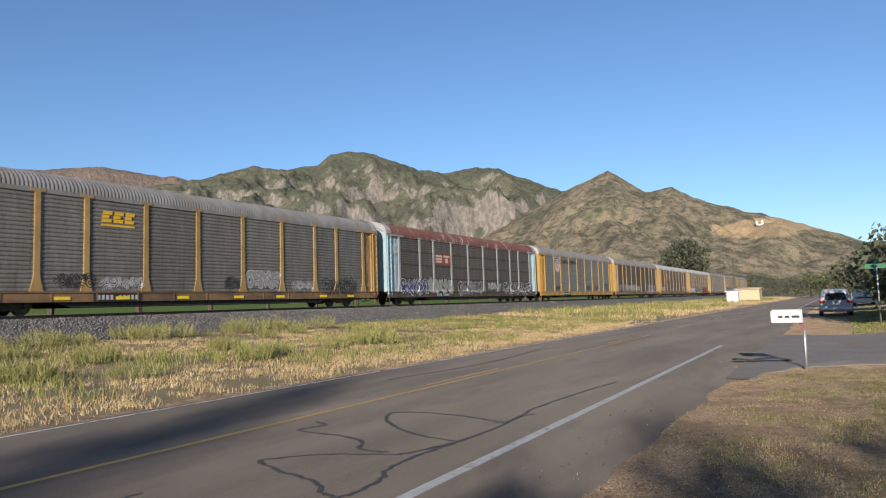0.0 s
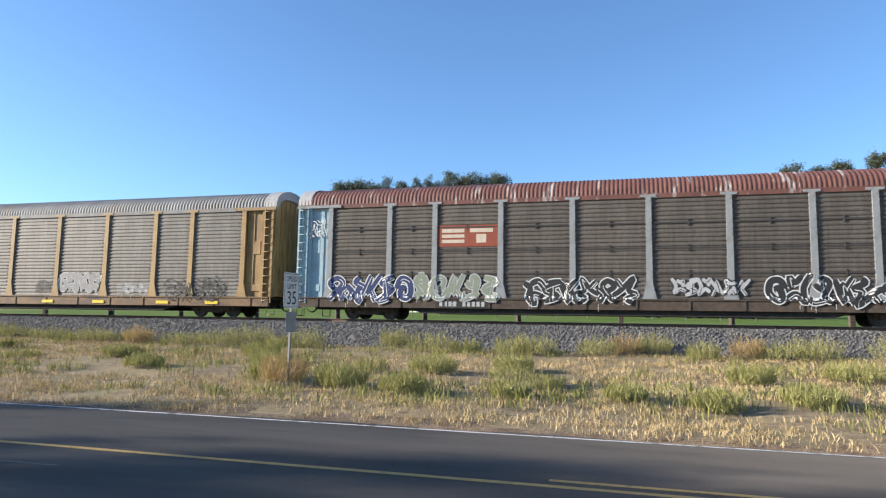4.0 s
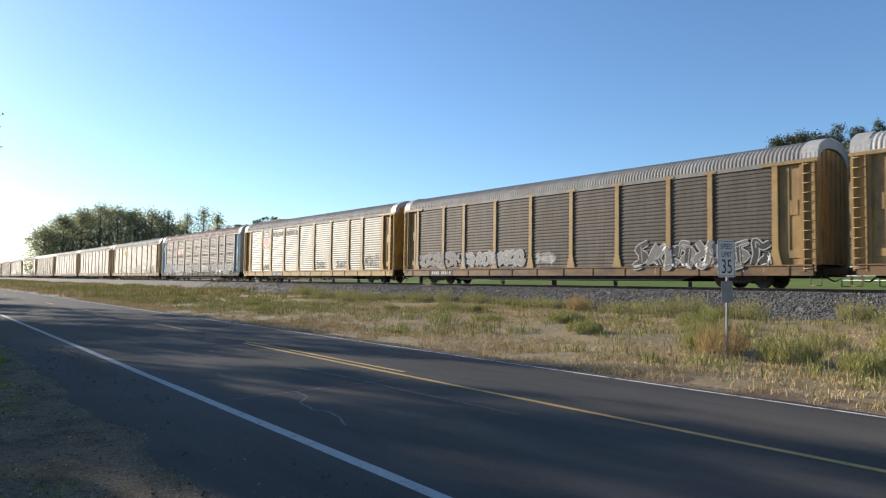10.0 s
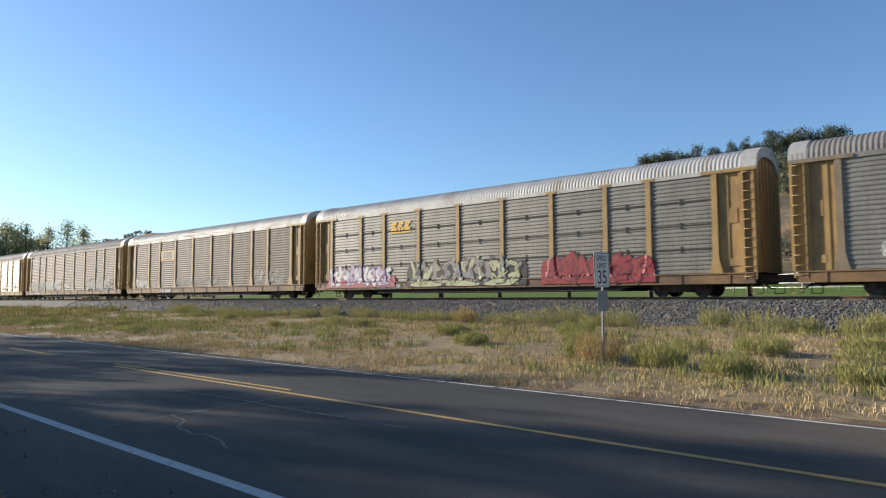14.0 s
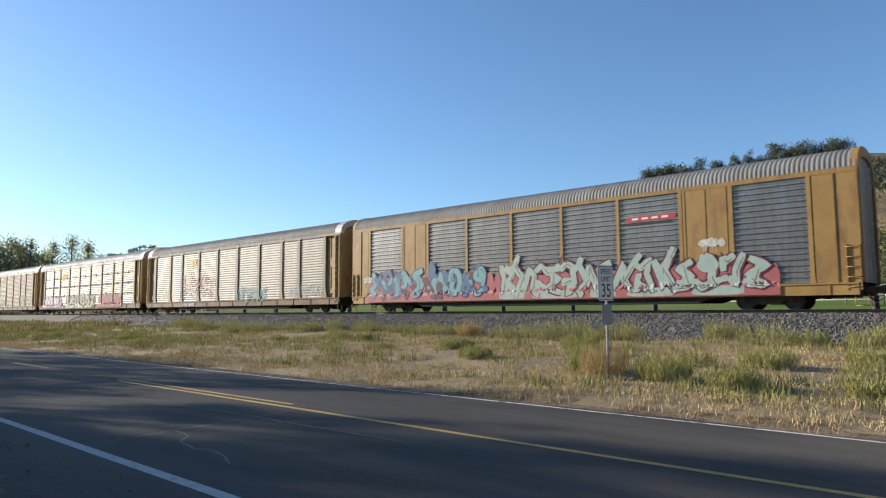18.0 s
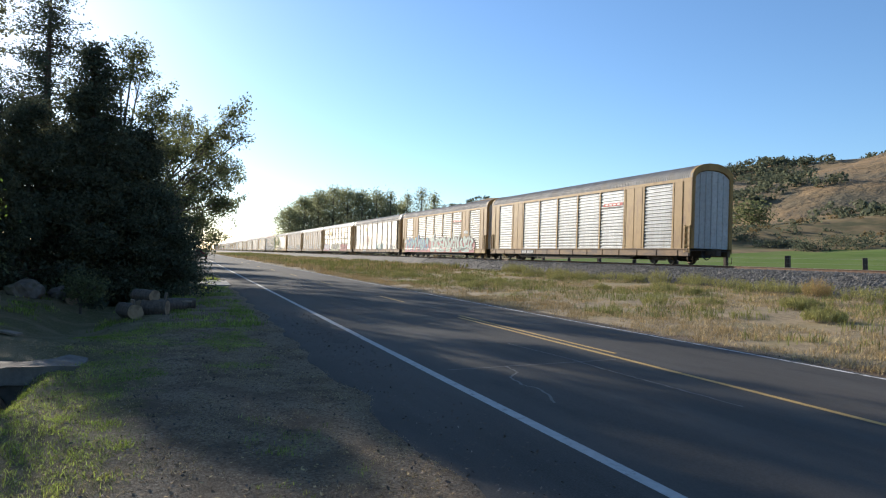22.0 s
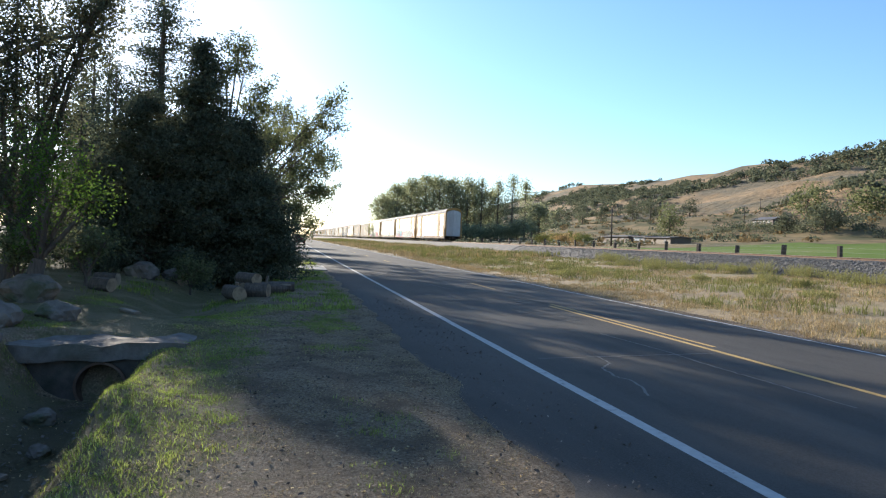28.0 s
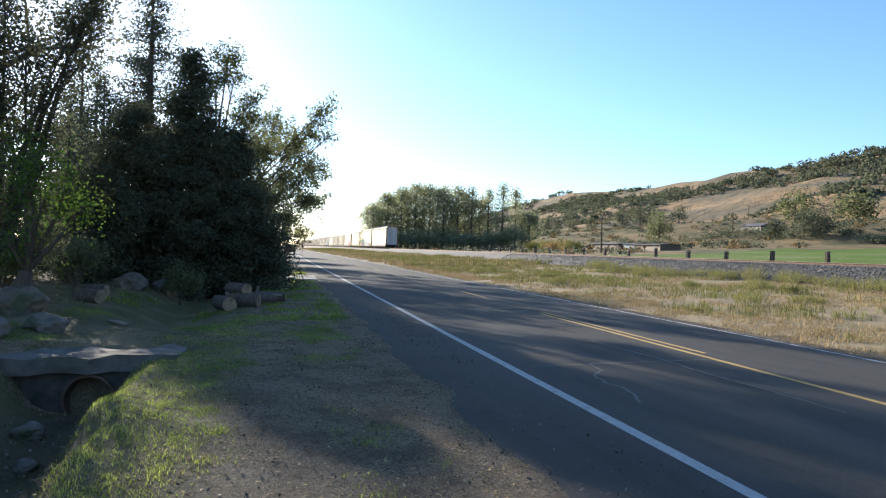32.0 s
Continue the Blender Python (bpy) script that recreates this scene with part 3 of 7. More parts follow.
def ribbon(bm, pts, width, z, rng):
    """A thin wandering ribbon that lies on the road."""
    P = [Vector((x, y, 0)) for x, y in pts]
    fine = []
    for a, b in zip(P, P[1:]):
        n = max(2, int((b - a).length / 0.08))
        for i in range(n):
            q = a.lerp(b, i / n)
            fine.append(q + Vector((rng.uniform(-1, 1), rng.uniform(-1, 1), 0)) * 0.018)
    fine.append(P[-1])
    prev = None
    for i, q in enumerate(fine):
        d = (fine[min(i + 1, len(fine) - 1)] - fine[max(i - 1, 0)]).normalized()
        w = width * rng.uniform(0.6, 1.3) / 2
        s = Vector((-d.y, d.x, 0)) * w
        zz = z + float(np.interp(q.y, (1.8, 4.7, 7, 10), (0.002, 0.013, 0.03, 0.002)))
        cur = (bm.verts.new((q.x + s.x, q.y + s.y, zz)), bm.verts.new((q.x - s.x, q.y - s.y, zz)))
        if prev:
            bm.faces.new((prev[1], cur[1], cur[0], prev[0]))
        prev = cur


rng = random.Random(5)
for pts in (((5.2, 5.3), (4.99, 4.79), (4.85, 4.24), (4.6, 3.95), (4.54, 3.74), (4.71, 3.66), (5.18, 3.73), (5.51, 3.88), (6.23, 3.92), (6.96, 3.85), (8.03, 3.82), (8.9, 3.9), (9.56, 3.97), (11.6, 3.85), (12.9, 3.7)),
            ((5.2, 5.3), (5.34, 5.31), (5.78, 4.87), (5.99, 4.35), (6.16, 4.09), (6.82, 3.89)),
            ((6.9, 3.9), (7.06, 4.49), (7.43, 5.12), (7.85, 5.54), (8.34, 5.74), (8.5, 5.22), (8.41, 4.45), (8.2, 3.89), (8.61, 3.89), (8.95, 3.76)),
            ((6.12, 4.3), (6.12, 4.68), (6.45, 4.9), (6.63, 5.32), (6.71, 6.14), (7.12, 6.04), (7.29, 6.33)), ((1.0, 6.2), (2.6, 5.6), (3.9, 5.4)), ((12, 8.4), (16, 8.0), (21, 8.5))):
    b = bmesh.new()
    ribbon(b, [p[:] for p in bent(pts, 4)], 0.05, 0.004, rng)
    part("tar_seam", b, "tar", road, "black sealed crack")
for pts in (((-8.88, 3.5), (-9.0, 4.5), (-9.26, 6.6)), ((-9.01, 4.48), (-8.5, 4.4), (-8.17, 4.15), (-7.63, 4.05), (-7.3, 4.13), (-6.6, 3.9)), ((-11.4, 5.7), (-9.4, 5.85), (-8.5, 5.82), (-7.1, 5.88), (-5.9, 5.93)), ((-19.5, 4.4), (-18.0, 4.9)), ((-24, 5.1), (-21.5, 5.4)), ((-31, 4.4), (-28.5, 4.9))):
    b = bmesh.new()
    ribbon(b, [p[:] for p in bent(pts, 4)], 0.035, 0.004, rng)
    part("pale_crack", b, "pale_filler", road, "pale filled crack")

# ---- the railway ----
TRACK_Y, RAIL_Z = 28.72, 1.66


def build_trackbed():
    xs = np.concatenate([np.arange(-900, -70, 5), np.arange(-70, 70, 0.35), np.arange(70, 900, 5)])
    prof = ((24.9, 0.45), (25.25, 0.62), (25.8, 0.98), (26.4, 1.3), (26.85, 1.47), (27.3, 1.5), (28.7, 1.47), (30.2, 1.5), (30.7, 1.44), (31.6, 0.9), (32.2, 0.7))
    rows = []
    for k, (y, z) in enumerate(prof):
        j = (fbm(xs / 1.3, xs * 0 + k * 3.1, 3, 60 + k) - 0.5) * (0.22 if 0 < k < 5 or k > 7 else 0.05)
        rows.append(np.stack([xs, np.full_like(xs, y) + j, np.full_like(xs, z) + j * 0.5], -1))
    V = np.stack(rows, 1).reshape(-1, 3)
    ob = new("trackbed", fast_mesh("trackbed", V, grid_faces(len(xs), len(rows)), "ballast"))
    tagged(ob, "raised bed of grey crushed ballast under the track", "trackbed", kind="structure")
    # loose stones on the slope that faces the road
    g = np.random.default_rng(8)
    n = 40000
    x = np.clip(g.normal(-8, 30, n), -75, 70)
    f = g.random(n)
    y = 24.95 + 2.25 * f + g.normal(0, 0.08, n)
    z = np.interp(y, [p[0] for p in prof], [p[1] for p in prof]) + 0.01
    r = g.uniform(0.022, 0.058, n)
    base = np.array([(1, 0, 0), (-1, 0, 0), (0, 1, 0), (0, -1, 0), (0, 0, 1), (0, 0, -1)], float)
    tri = np.array([(0, 2, 4), (2, 1, 4), (1, 3, 4), (3, 0, 4), (2, 0, 5), (1, 2, 5), (3, 1, 5), (0, 3, 5)])
    P = base[None] * g.uniform(0.6, 1.3, (n, 6, 1)) * r[:, None, None]
    a = g.uniform(0, 6.28, n)
    c, s = np.cos(a)[:, None], np.sin(a)[:, None]
    P = np.stack([P[..., 0] * c - P[..., 1] * s, P[..., 0] * s + P[..., 1] * c, P[..., 2]], -1) + np.stack([x, y, z], -1)[:, None]
    F = (tri[None] + (np.arange(n) * 6)[:, None, None]).reshape(-1, 3)
    tagged(new("ballast_stones", fast_mesh("ballast_stones", P.reshape(-1, 3), F, "stone")), "loose grey crushed stones on the track bank", "ballast", kind="stuff")


build_trackbed()
track = thing("railway_track", 0, TRACK_Y, RAIL_Z, 0, "single railway track of steel rails on timber sleepers", "railway track", kind="structure")
for side in (-0.7525, 0.7525):
    b = bmesh.new()
    prism(b, ((side - 0.07, -0.17), (side + 0.07, -0.17), (side + 0.07, -0.15), (side + 0.012, -0.12), (side + 0.012, -0.045), (side + 0.036, -0.03), (side + 0.036, -0.006), (side - 0.036, -0.006), (side - 0.036, -0.03), (side - 0.012, -0.045), (side - 0.012, -0.12), (side - 0.07, -0.15)), -900, 900, 0, "x")
    quad_box(b, -900, 900, side - 0.034, side + 0.034, -0.005, 0.0, 1)
    part("rail", b, ["rail", "railhead"], track, "rusty steel rail with a polished head")


# ---- mountains beyond the valley ----
def range_mesh(name, az0, az1, r0, r1, r2, peaks, seed, mat, label, na=260, nr=90, rough=1.0):
    """A range seen from the road: its crest is given by bearings and height angles in degrees."""
    az = np.linspace(az0, az1, na)
    t = np.linspace(0, 1, nr)
    A, T = np.meshgrid(az, t, indexing="ij")
    E = np.interp(A, [p[0] for p in peaks], [p[1] for p in peaks])
    E = E + (fbm(A / 1.1, A * 0 + seed, 4, seed) - 0.5) * 0.45 * rough
    R = r0 + (r2 - r0) * T
    k = np.clip((R - r0) / (r1 - r0), 0, 1)
    back = np.clip((R - r1) / (r2 - r1), 0, 1)
    X, Y = R * np.cos(np.radians(A)), R * np.sin(np.radians(A))
    shape = k ** 1.25 * (1 - 0.5 * back)
    H = np.tan(np.radians(E)) * r1
    spur = 1 - np.abs(fbm(X / 420 + seed, Y / 420, 5, seed + 3) * 2 - 1)
    fine = fbm(X / 90, Y / 90, 4, seed + 8) - 0.5
    mid = np.clip(4 * k * (1 - k), 0, 1) + 0.06
    crag = 1 - np.abs(fbm(X / 130 + 2, Y / 130, 4, seed + 11) * 2 - 1)
    Z = H * shape + rough * H * mid * ((spur - 0.75) * 0.55) + rough * fine * 55 * mid + rough * (crag - 0.7) * 70 * mid - 4
    V = np.stack([X, Y, Z], -1).reshape(-1, 3)
    ob = new(name, fast_mesh(name, V, grid_faces(na, nr), mat))
    rise = np.degrees(np.arctan2(Z, R))
    open_slope = np.clip(1 - ((A - 4.5) / 5.0) ** 2 - ((rise - 5.1) / 1.15) ** 2, 0, 1) ** 0.5 * 0.6
    ob.data.attributes.new("meadow", 'FLOAT', 'POINT').data.foreach_set("value", open_slope.ravel().astype(np.float32))
    tagged(ob, label, "mountain", kind="structure")
    return lambda a, r: float(np.tan(np.radians(np.interp(a, [p[0] for p in peaks], [p[1] for p in peaks]))) * r1 * min(1, (r - r0) / (r1 - r0)) ** 1.25)


def mountain_mat(name, scrub, grass, rock, rock_at, scale, cut=0.44, meadow=None):
    """Scrub and dry grass in patches, bare rock on steep and broken ground, and a dry meadow where the slope has one."""
    m, nt, bs = nodes_of(name)
    col = ramp(nt, grain(nt, 0.008 * scale, 12, rough=0.76), ((cut - 0.05, grass), (cut + 0.05, scrub)))
    col = mixed(nt, ramp(nt, grain(nt, 0.06, 5, rough=0.7), ((0.47, (0, 0, 0)), (0.6, (0.8,) * 3))), col, tuple(v * 0.66 for v in scrub))
    if meadow:
        att = nt.nodes.new("ShaderNodeAttribute")
        att.attribute_name = "meadow"
        add = nt.nodes.new("ShaderNodeMath")
        add.operation = 'ADD'
        nt.links.new(att.outputs["Fac"], add.inputs[0])
        nt.links.new(grain(nt, 0.012, 9, rough=0.75), add.inputs[1])
        col = mixed(nt, ramp(nt, add.outputs[0], ((0.92, (0, 0, 0)), (0.99, (1, 1, 1)))), col, meadow)
    geo = nt.nodes.new("ShaderNodeNewGeometry")
    sep = nt.nodes.new("ShaderNodeSeparateXYZ")
    nt.links.new(geo.outputs["Normal"], sep.inputs[0])
    add = nt.nodes.new("ShaderNodeMath")
    add.operation = 'ADD'
    mul = nt.nodes.new("ShaderNodeMath")
    mul.operation, mul.inputs[1].default_value = 'MULTIPLY', 0.9
    nt.links.new(grain(nt, 0.014 * scale, 12, rough=0.8), mul.inputs[0])
    nt.links.new(sep.outputs[2], add.inputs[0])
    nt.links.new(mul.outputs[0], add.inputs[1])
    steep = ramp(nt, add.outputs[0], ((rock_at - 0.04, (0.9, 0.9, 0.9)), (rock_at + 0.02, (0, 0, 0))))
    rocks = mixed(nt, ramp(nt, grain(nt, 0.09, 5, (1, 1, 0.3)), ((0.42, (0, 0, 0)), (0.6, (1, 1, 1)))), tuple(v * 0.6 for v in rock), rock)
    col = mixed(nt, steep, col, rocks)
    nt.links.new(col, bs.inputs["Base Color"])
    bs.inputs["Roughness"].default_value, bs.inputs["Specular IOR Level"].default_value = 1.0, 0.1
    bumped(nt, bs, grain(nt, 0.035, 9, rough=0.7), 1.0, 16)
    return m


# main mountain: distance haze is mixed into its raised, greyed colours
M["mountain"] = mountain_mat("hazed_scrubby_granite_mountain", (0.112, 0.116, 0.082), (0.175, 0.165, 0.115), (0.29, 0.26, 0.23), 1.0, 1.0)
M["foothill"] = mountain_mat("dry_foothill_with_oak_scrub", (0.125, 0.125, 0.085), (0.29, 0.24, 0.165), (0.33, 0.275, 0.205), 0.99, 1.4, 0.53, (0.42, 0.31, 0.185))
M["far_range"] = mountain_mat("far_brown_peaks", (0.17, 0.135, 0.115), (0.25, 0.19, 0.155), (0.27, 0.21, 0.18), 0.9, 0.6)
range_mesh("mountain_back", 38, 84, 3700, 4300, 4700, ((38, 9), (47, 9.6), (52, 10.9), (55, 11.1), (57.1, 11.5), (61, 10.85), (66, 10.9), (74, 10.0), (84, 7)), 4, "far_range", "far brown mountain ridge above the valley", 160, 40, 0.5)
range_mesh("mountain_main", 6, 74, 1500, 3300, 4200, ((6, 5), (15, 8), (21.3, 9.8), (25.1, 11.45), (30, 11.4), (33.4, 12.0), (34.6, 12.45), (36.2, 13.0), (37.7, 13.25), (39.3, 12.9), (40.6, 12.1), (43.4, 11.6), (45.7, 12.0), (48, 11.2), (51.4, 10.4), (60, 8.5), (74, 5)), 7, "mountain", "steep green and grey scrub mountain with bare rock outcrops", 520, 170)
range_mesh("mountain_front", -14, 30, 900, 2000, 2700, ((-14, 1.5), (-6, 2.2), (-2.17, 3.7), (0.6, 4.9), (2.44, 5.6), (4.6, 6.3), (7.13, 7.15), (9.2, 8.0), (10.85, 8.9), (13.07, 8.7), (14.4, 9.7), (15.9, 10.7), (17.4, 10.1), (19.5, 9.2), (23, 7.5), (30, 4)), 12, "foothill", "dry tan foothill with dark oak scrub and a golden meadow", 380, 130, 0.7)


# ---- the train of covered car carriers ----
HALF, SIDE = 13.7, 1.5
POSTS = (-12.1, -9.3, -7.25, -4.4, -1.47, 1.47, 4.4, 7.25, 9.3, 12.1)
SILL0, SILL1, TOP, EAVE, CROWN = 0.44, 0.92, 4.9, 5.06, 5.94
ROOF = [(-1.5, 5.06), (-1.47, 5.30), (-1.34, 5.52), (-1.08, 5.71), (-0.7, 5.86), (-0.3, 5.93), (0.3, 5.93), (0.7, 5.86), (1.08, 5.71), (1.34, 5.52), (1.47, 5.30), (1.5, 5.06)]
shared = {}


def once(key, make):
    if key not in shared:
        shared[key] = make()
    return shared[key]


def slat_panel(w, mats, seams, n=23, d=0.018):
    """A sheet of horizontal slats, as wide as the space between two posts."""
    bm = bmesh.new()
    h = TOP - 0.95
    p = h / n
    prof = []
    for i in range(n):
        z = 0.95 + i * p
        prof += [(z, 0.0), (z + p * 0.36, 0.0), (z + p * 0.58, d), (z + p * 0.8, d)]
    prof.append((TOP, 0.0))
    prev = None
    for z, dy in prof:
        cur = (bm.verts.new((-w / 2, dy, z)), bm.verts.new((w / 2, dy, z)))
        if prev:
            bm.faces.new((prev[0], prev[1], cur[1], cur[0]))
        prev = cur
    if seams:
        for k in (1, 2, 3):
            z = 0.95 + h * k / 4
            quad_box(bm, -w / 2, w / 2, -0.018, 0.02, z - 0.03, z + 0.03, 1)
            quad_box(bm, -0.03, 0.03, -0.024, 0.02, z - 0.13, z + 0.13, 1)
    # bolt strips along both edges
    for sx in (-1, 1):
        for k in range(20):
            z = 1.1 + k * 0.19
            x = sx * (w / 2 - 0.16)
            quad_box(bm, x - 0.02, x + 0.02, -0.012, 0.0, z - 0.02, z + 0.02, 1)
    return mesh_of("side_panel", bm, mats)


def sheet_panel(w, mat):
    """A plain sheet with a shallow fold on each side."""
    bm = bmesh.new()
    quad_box(bm, -w / 2, w / 2, -0.02, 0.02, 0.95, TOP)
    for x in (-w / 2 + 0.12, 0, w / 2 - 0.12):
        quad_box(bm, x - 0.025, x + 0.025, -0.035, -0.018, 0.97, TOP - 0.02)
    return mesh_of("side_panel", bm, mat)


def post_mesh(mat, flared):
    bm = bmesh.new()
    if flared:
        prism(bm, ((-0.27, SILL1), (0.27, SILL1), (0.12, 1.55), (0.11, TOP + 0.02), (0.30, TOP + 0.04), (0.30, TOP + 0.13), (-0.30, TOP + 0.13), (-0.30, TOP + 0.04), (-0.11, TOP + 0.02), (-0.12, 1.55)), -0.05, 0.06)
    else:
        prism(bm, ((-0.10, SILL1), (0.10, SILL1), (0.075, 1.3), (0.075, TOP + 0.13), (-0.075, TOP + 0.13), (-0.075, 1.3)), -0.032, 0.06)
    return mesh_of("post", bm, mat)


def roof_mesh(mat):
    xs, off = [], []
    n = 162
    p = 2 * HALF / n
    for i in range(n):
        for f, o in ((0.0, 0.0), (0.32, 0.0), (0.55, 0.022), (0.80, 0.022)):
            xs.append(-HALF + (i + f) * p)
            off.append(o)
    xs.append(HALF)
    off.append(0.0)
    R = np.array(ROOF)
    tan = np.gradient(R, axis=0)
    nor = np.stack([-tan[:, 1], tan[:, 0]], -1)
    nor /= np.linalg.norm(nor, axis=1)[:, None]
    V = []
    for x, o in zip(xs, off):
        q = R + nor * o
        V.append(np.stack([np.full(len(R), x), q[:, 0], q[:, 1]], -1))
    return fast_mesh("roof", np.concatenate(V), grid_faces(len(xs), len(R)), mat)


def truck_mesh():
    bm = bmesh.new()
    for s in (-1, 1):
        y = s * 1.0
        prism(bm, ((-1.15, 0.30), (-1.15, 0.50), (-0.62, 0.56), (-0.32, 0.66), (0.32, 0.66), (0.62, 0.56), (1.15, 0.50), (1.15, 0.30), (0.72, 0.34), (0.45, 0.20), (-0.45, 0.20), (-0.72, 0.34)), y - 0.07, y + 0.07)
        for k in (-0.2, 0, 0.2):
            tube(bm, (k, y, 0.22), (k, y, 0.5), 0.075, None, 8)
        for k in (-0.88, 0.88):
            tube(bm, (k, y - 0.1 * s, 0.37), (k, y + 0.17 * s, 0.37), 0.11, None, 10)
    quad_box(bm, -0.2, 0.2, -1.0, 1.0, 0.36, 0.62)
    return mesh_of("truck", bm, "bogie")


def wheel_mesh():
    """A wheel turned from one outline: hub, dished plate, tread and flange."""
    bm = bmesh.new()
    prof = ((0.0, 0.075), (0.10, 0.07), (0.12, 0.03), (0.28, 0.025), (0.30, 0.05), (0.366, 0.05), (0.37, -0.05), (0.40, -0.055), (0.40, -0.075), (0.30, -0.075), (0.28, -0.04), (0.12, -0.03), (0.0, -0.06))
    rings = []
    for r, y in prof:
        rings.append([bm.verts.new((r * math.cos(a), y, r * math.sin(a))) for a in (2 * math.pi * i / 20 for i in range(20))] if r else [bm.verts.new((0, y, 0))])
    for p, q in zip(rings, rings[1:]):
        for i in range(20):
            j = (i + 1) % 20
            vs = (p[0], q[i], q[j]) if len(p) == 1 else (p[i], p[j], q[0]) if len(q) == 1 else (p[i], q[i], q[j], p[j])
            bm.faces.new(vs)
    bmesh.ops.recalc_face_normals(bm, faces=bm.faces[:])
    return mesh_of("wheel", bm, "wheel")


def axle_mesh():
    bm = bmesh.new()
    tube(bm, (0, -0.7, 0), (0, 0.7, 0), 0.08, None, 8)
    return mesh_of("axle", bm, "wheel")


def reflector_mesh():
    bm = bmesh.new()
    quad_box(bm, -0.34, 0.34, 0.0, 0.004, 0.58, 0.72)
    return mesh_of("reflector_strip", bm, "reflector")


def ladder_mesh(mat, z0, z1, w=0.42):
    bm = bmesh.new()
    for x in (-w / 2, w / 2):
        quad_box(bm, x - 0.025, x + 0.025, -0.03, 0.03, z0, z1)
    n = int((z1 - z0) / 0.36)
    for i in range(n + 1):
        z = z0 + 0.1 + i * (z1 - z0 - 0.2) / n
        tube(bm, (-w / 2, -0.03, z), (w / 2, -0.03, z), 0.016, None, 6)
    return mesh_of("ladder", bm, mat)


def end_frame_mesh(mat, hood):
    bm = bmesh.new()
    out = [(y * 1.005, z + 0.045) for y, z in ROOF]
    inn = [(y * 0.86, 4.95 + (z - 5.06) * 0.72) for y, z in ROOF]
    outline = [(-1.505, 0.95)] + out + [(1.505, 0.95)] + [(1.29, 0.95)] + inn[::-1] + [(-1.29, 0.95)]
    n = len(outline)
    lo = [bm.verts.new((0, a, b)) for a, b in outline]
    hi = [bm.verts.new((0.22, a, b)) for a, b in outline]
    h = n // 2
    for i in range(h - 1):
        j = n - 1 - i
        for ring, flip in ((lo, 1), (hi, 0)):
            q = (ring[i], ring[i + 1], ring[j - 1], ring[j])
            bm.faces.new(q[::-1] if flip else q)
    for i in range(n):
        bm.faces.new((lo[i], lo[(i + 1) % n], hi[(i + 1) % n], hi[i]))
    bmesh.ops.recalc_face_normals(bm, faces=bm.faces[:])
    for f in bm.faces:
        f.material_index = int(f.calc_center_median().z > EAVE - 0.02)
    return mesh_of("end_frame", bm, [mat, hood])


def roof_cap_mesh(mat):
    """The smooth sheet that closes the corrugated roof at its end."""
    bm = bmesh.new()
    rows = []
    for x, k in ((0.0, 1.012), (0.62, 1.012), (0.62, 0.985)):
        rows.append([bm.verts.new((x, y * k, EAVE + (z - EAVE) * (1.05 if k > 1 else 0.97) + (0.012 if k > 1 else 0))) for y, z in ROOF])
    for p, q in zip(rows, rows[1:]):
        for i in range(len(ROOF) - 1):
            bm.faces.new((p[i], p[i + 1], q[i + 1], q[i]))
    bmesh.ops.recalc_face_normals(bm, faces=bm.faces[:])
    return mesh_of("roof_cap", bm, mat)


def end_door_mesh(mat, side):
    """One leaf of the end doors, with upright ribs and a rounded top."""
    bm = bmesh.new()
    ys = np.linspace(0.02, 1.28, 4)
    top = np.interp(ys, (0, 0.6, 1.0, 1.28), (5.56, 5.5, 5.36, 5.1))
    prism(bm, [(side * ys[0], 0.96), (side * ys[-1], 0.96)] + [(side * a, ta) for a, ta in zip(ys[::-1], top[::-1])], 0.0, 0.05, 0, "x")
    for a, ta in zip(ys[:-1], top[:-1]):
        quad_box(bm, 0.02, 0.10, side * a - 0.035, side * a + 0.035, 0.98, ta - 0.05)
    for z in (1.4, 3.2, 4.6):
        quad_box(bm, 0.02, 0.09, min(side * 0.7, side * 1.26), max(side * 0.7, side * 1.26), z, z + 0.07)
    return mesh_of("end_door", bm, mat)


# Abstract figures of spray paint, each a few bent strokes in a cell from 0 to 1; none is a letter.
FIGURES = {}
FIGURES["flame"] = (((0, 0.1), (0.35, 0.35), (0.2, 0.8), (0.55, 1.05), (0.5, 0.6), (0.95, 0.75)), ((0.3, 0.2), (0.8, 0.05), (1.15, 0.3)))
FIGURES["coil"] = (((1.0, 0.55), (0.7, 0.95), (0.2, 0.85), (0.05, 0.4), (0.4, 0.08), (0.75, 0.25), (0.62, 0.55), (0.38, 0.5)),)
FIGURES["wing"] = (((-0.1, 0.3), (0.3, 0.55), (0.9, 1.0), (0.7, 0.5), (1.1, 0.35), (0.6, 0.15), (0.8, -0.05)), ((0.1, 0.9), (0.35, 0.6)))
FIGURES["knot"] = (((0.1, 0.05), (0.5, 0.4), (0.95, 0.7), (0.6, 1.0), (0.3, 0.7), (0.65, 0.35), (1.0, 0.05)), ((0.0, 0.6), (0.3, 0.35), (0.2, 0.0)))
FIGURES["thorn"] = (((-0.05, 0.1), (0.5, 0.95), (0.35, 0.3), (1.05, 1.05)), ((0.5, 0.45), (0.9, 0.0)))
FIGURES["shard"] = (((0.9, 1.0), (0.1, 0.75), (0.85, 0.45), (0.0, 0.05), (0.7, 0.1)), ((0.35, 0.9), (0.5, 0.2)))
FIGURES["blade"] = (((0.0, 1.0), (0.3, 0.5), (0.15, 0.05), (0.6, 0.3), (1.05, 0.15)), ((0.4, 0.95), (0.75, 0.75), (0.95, 0.95), (0.85, 0.5)))


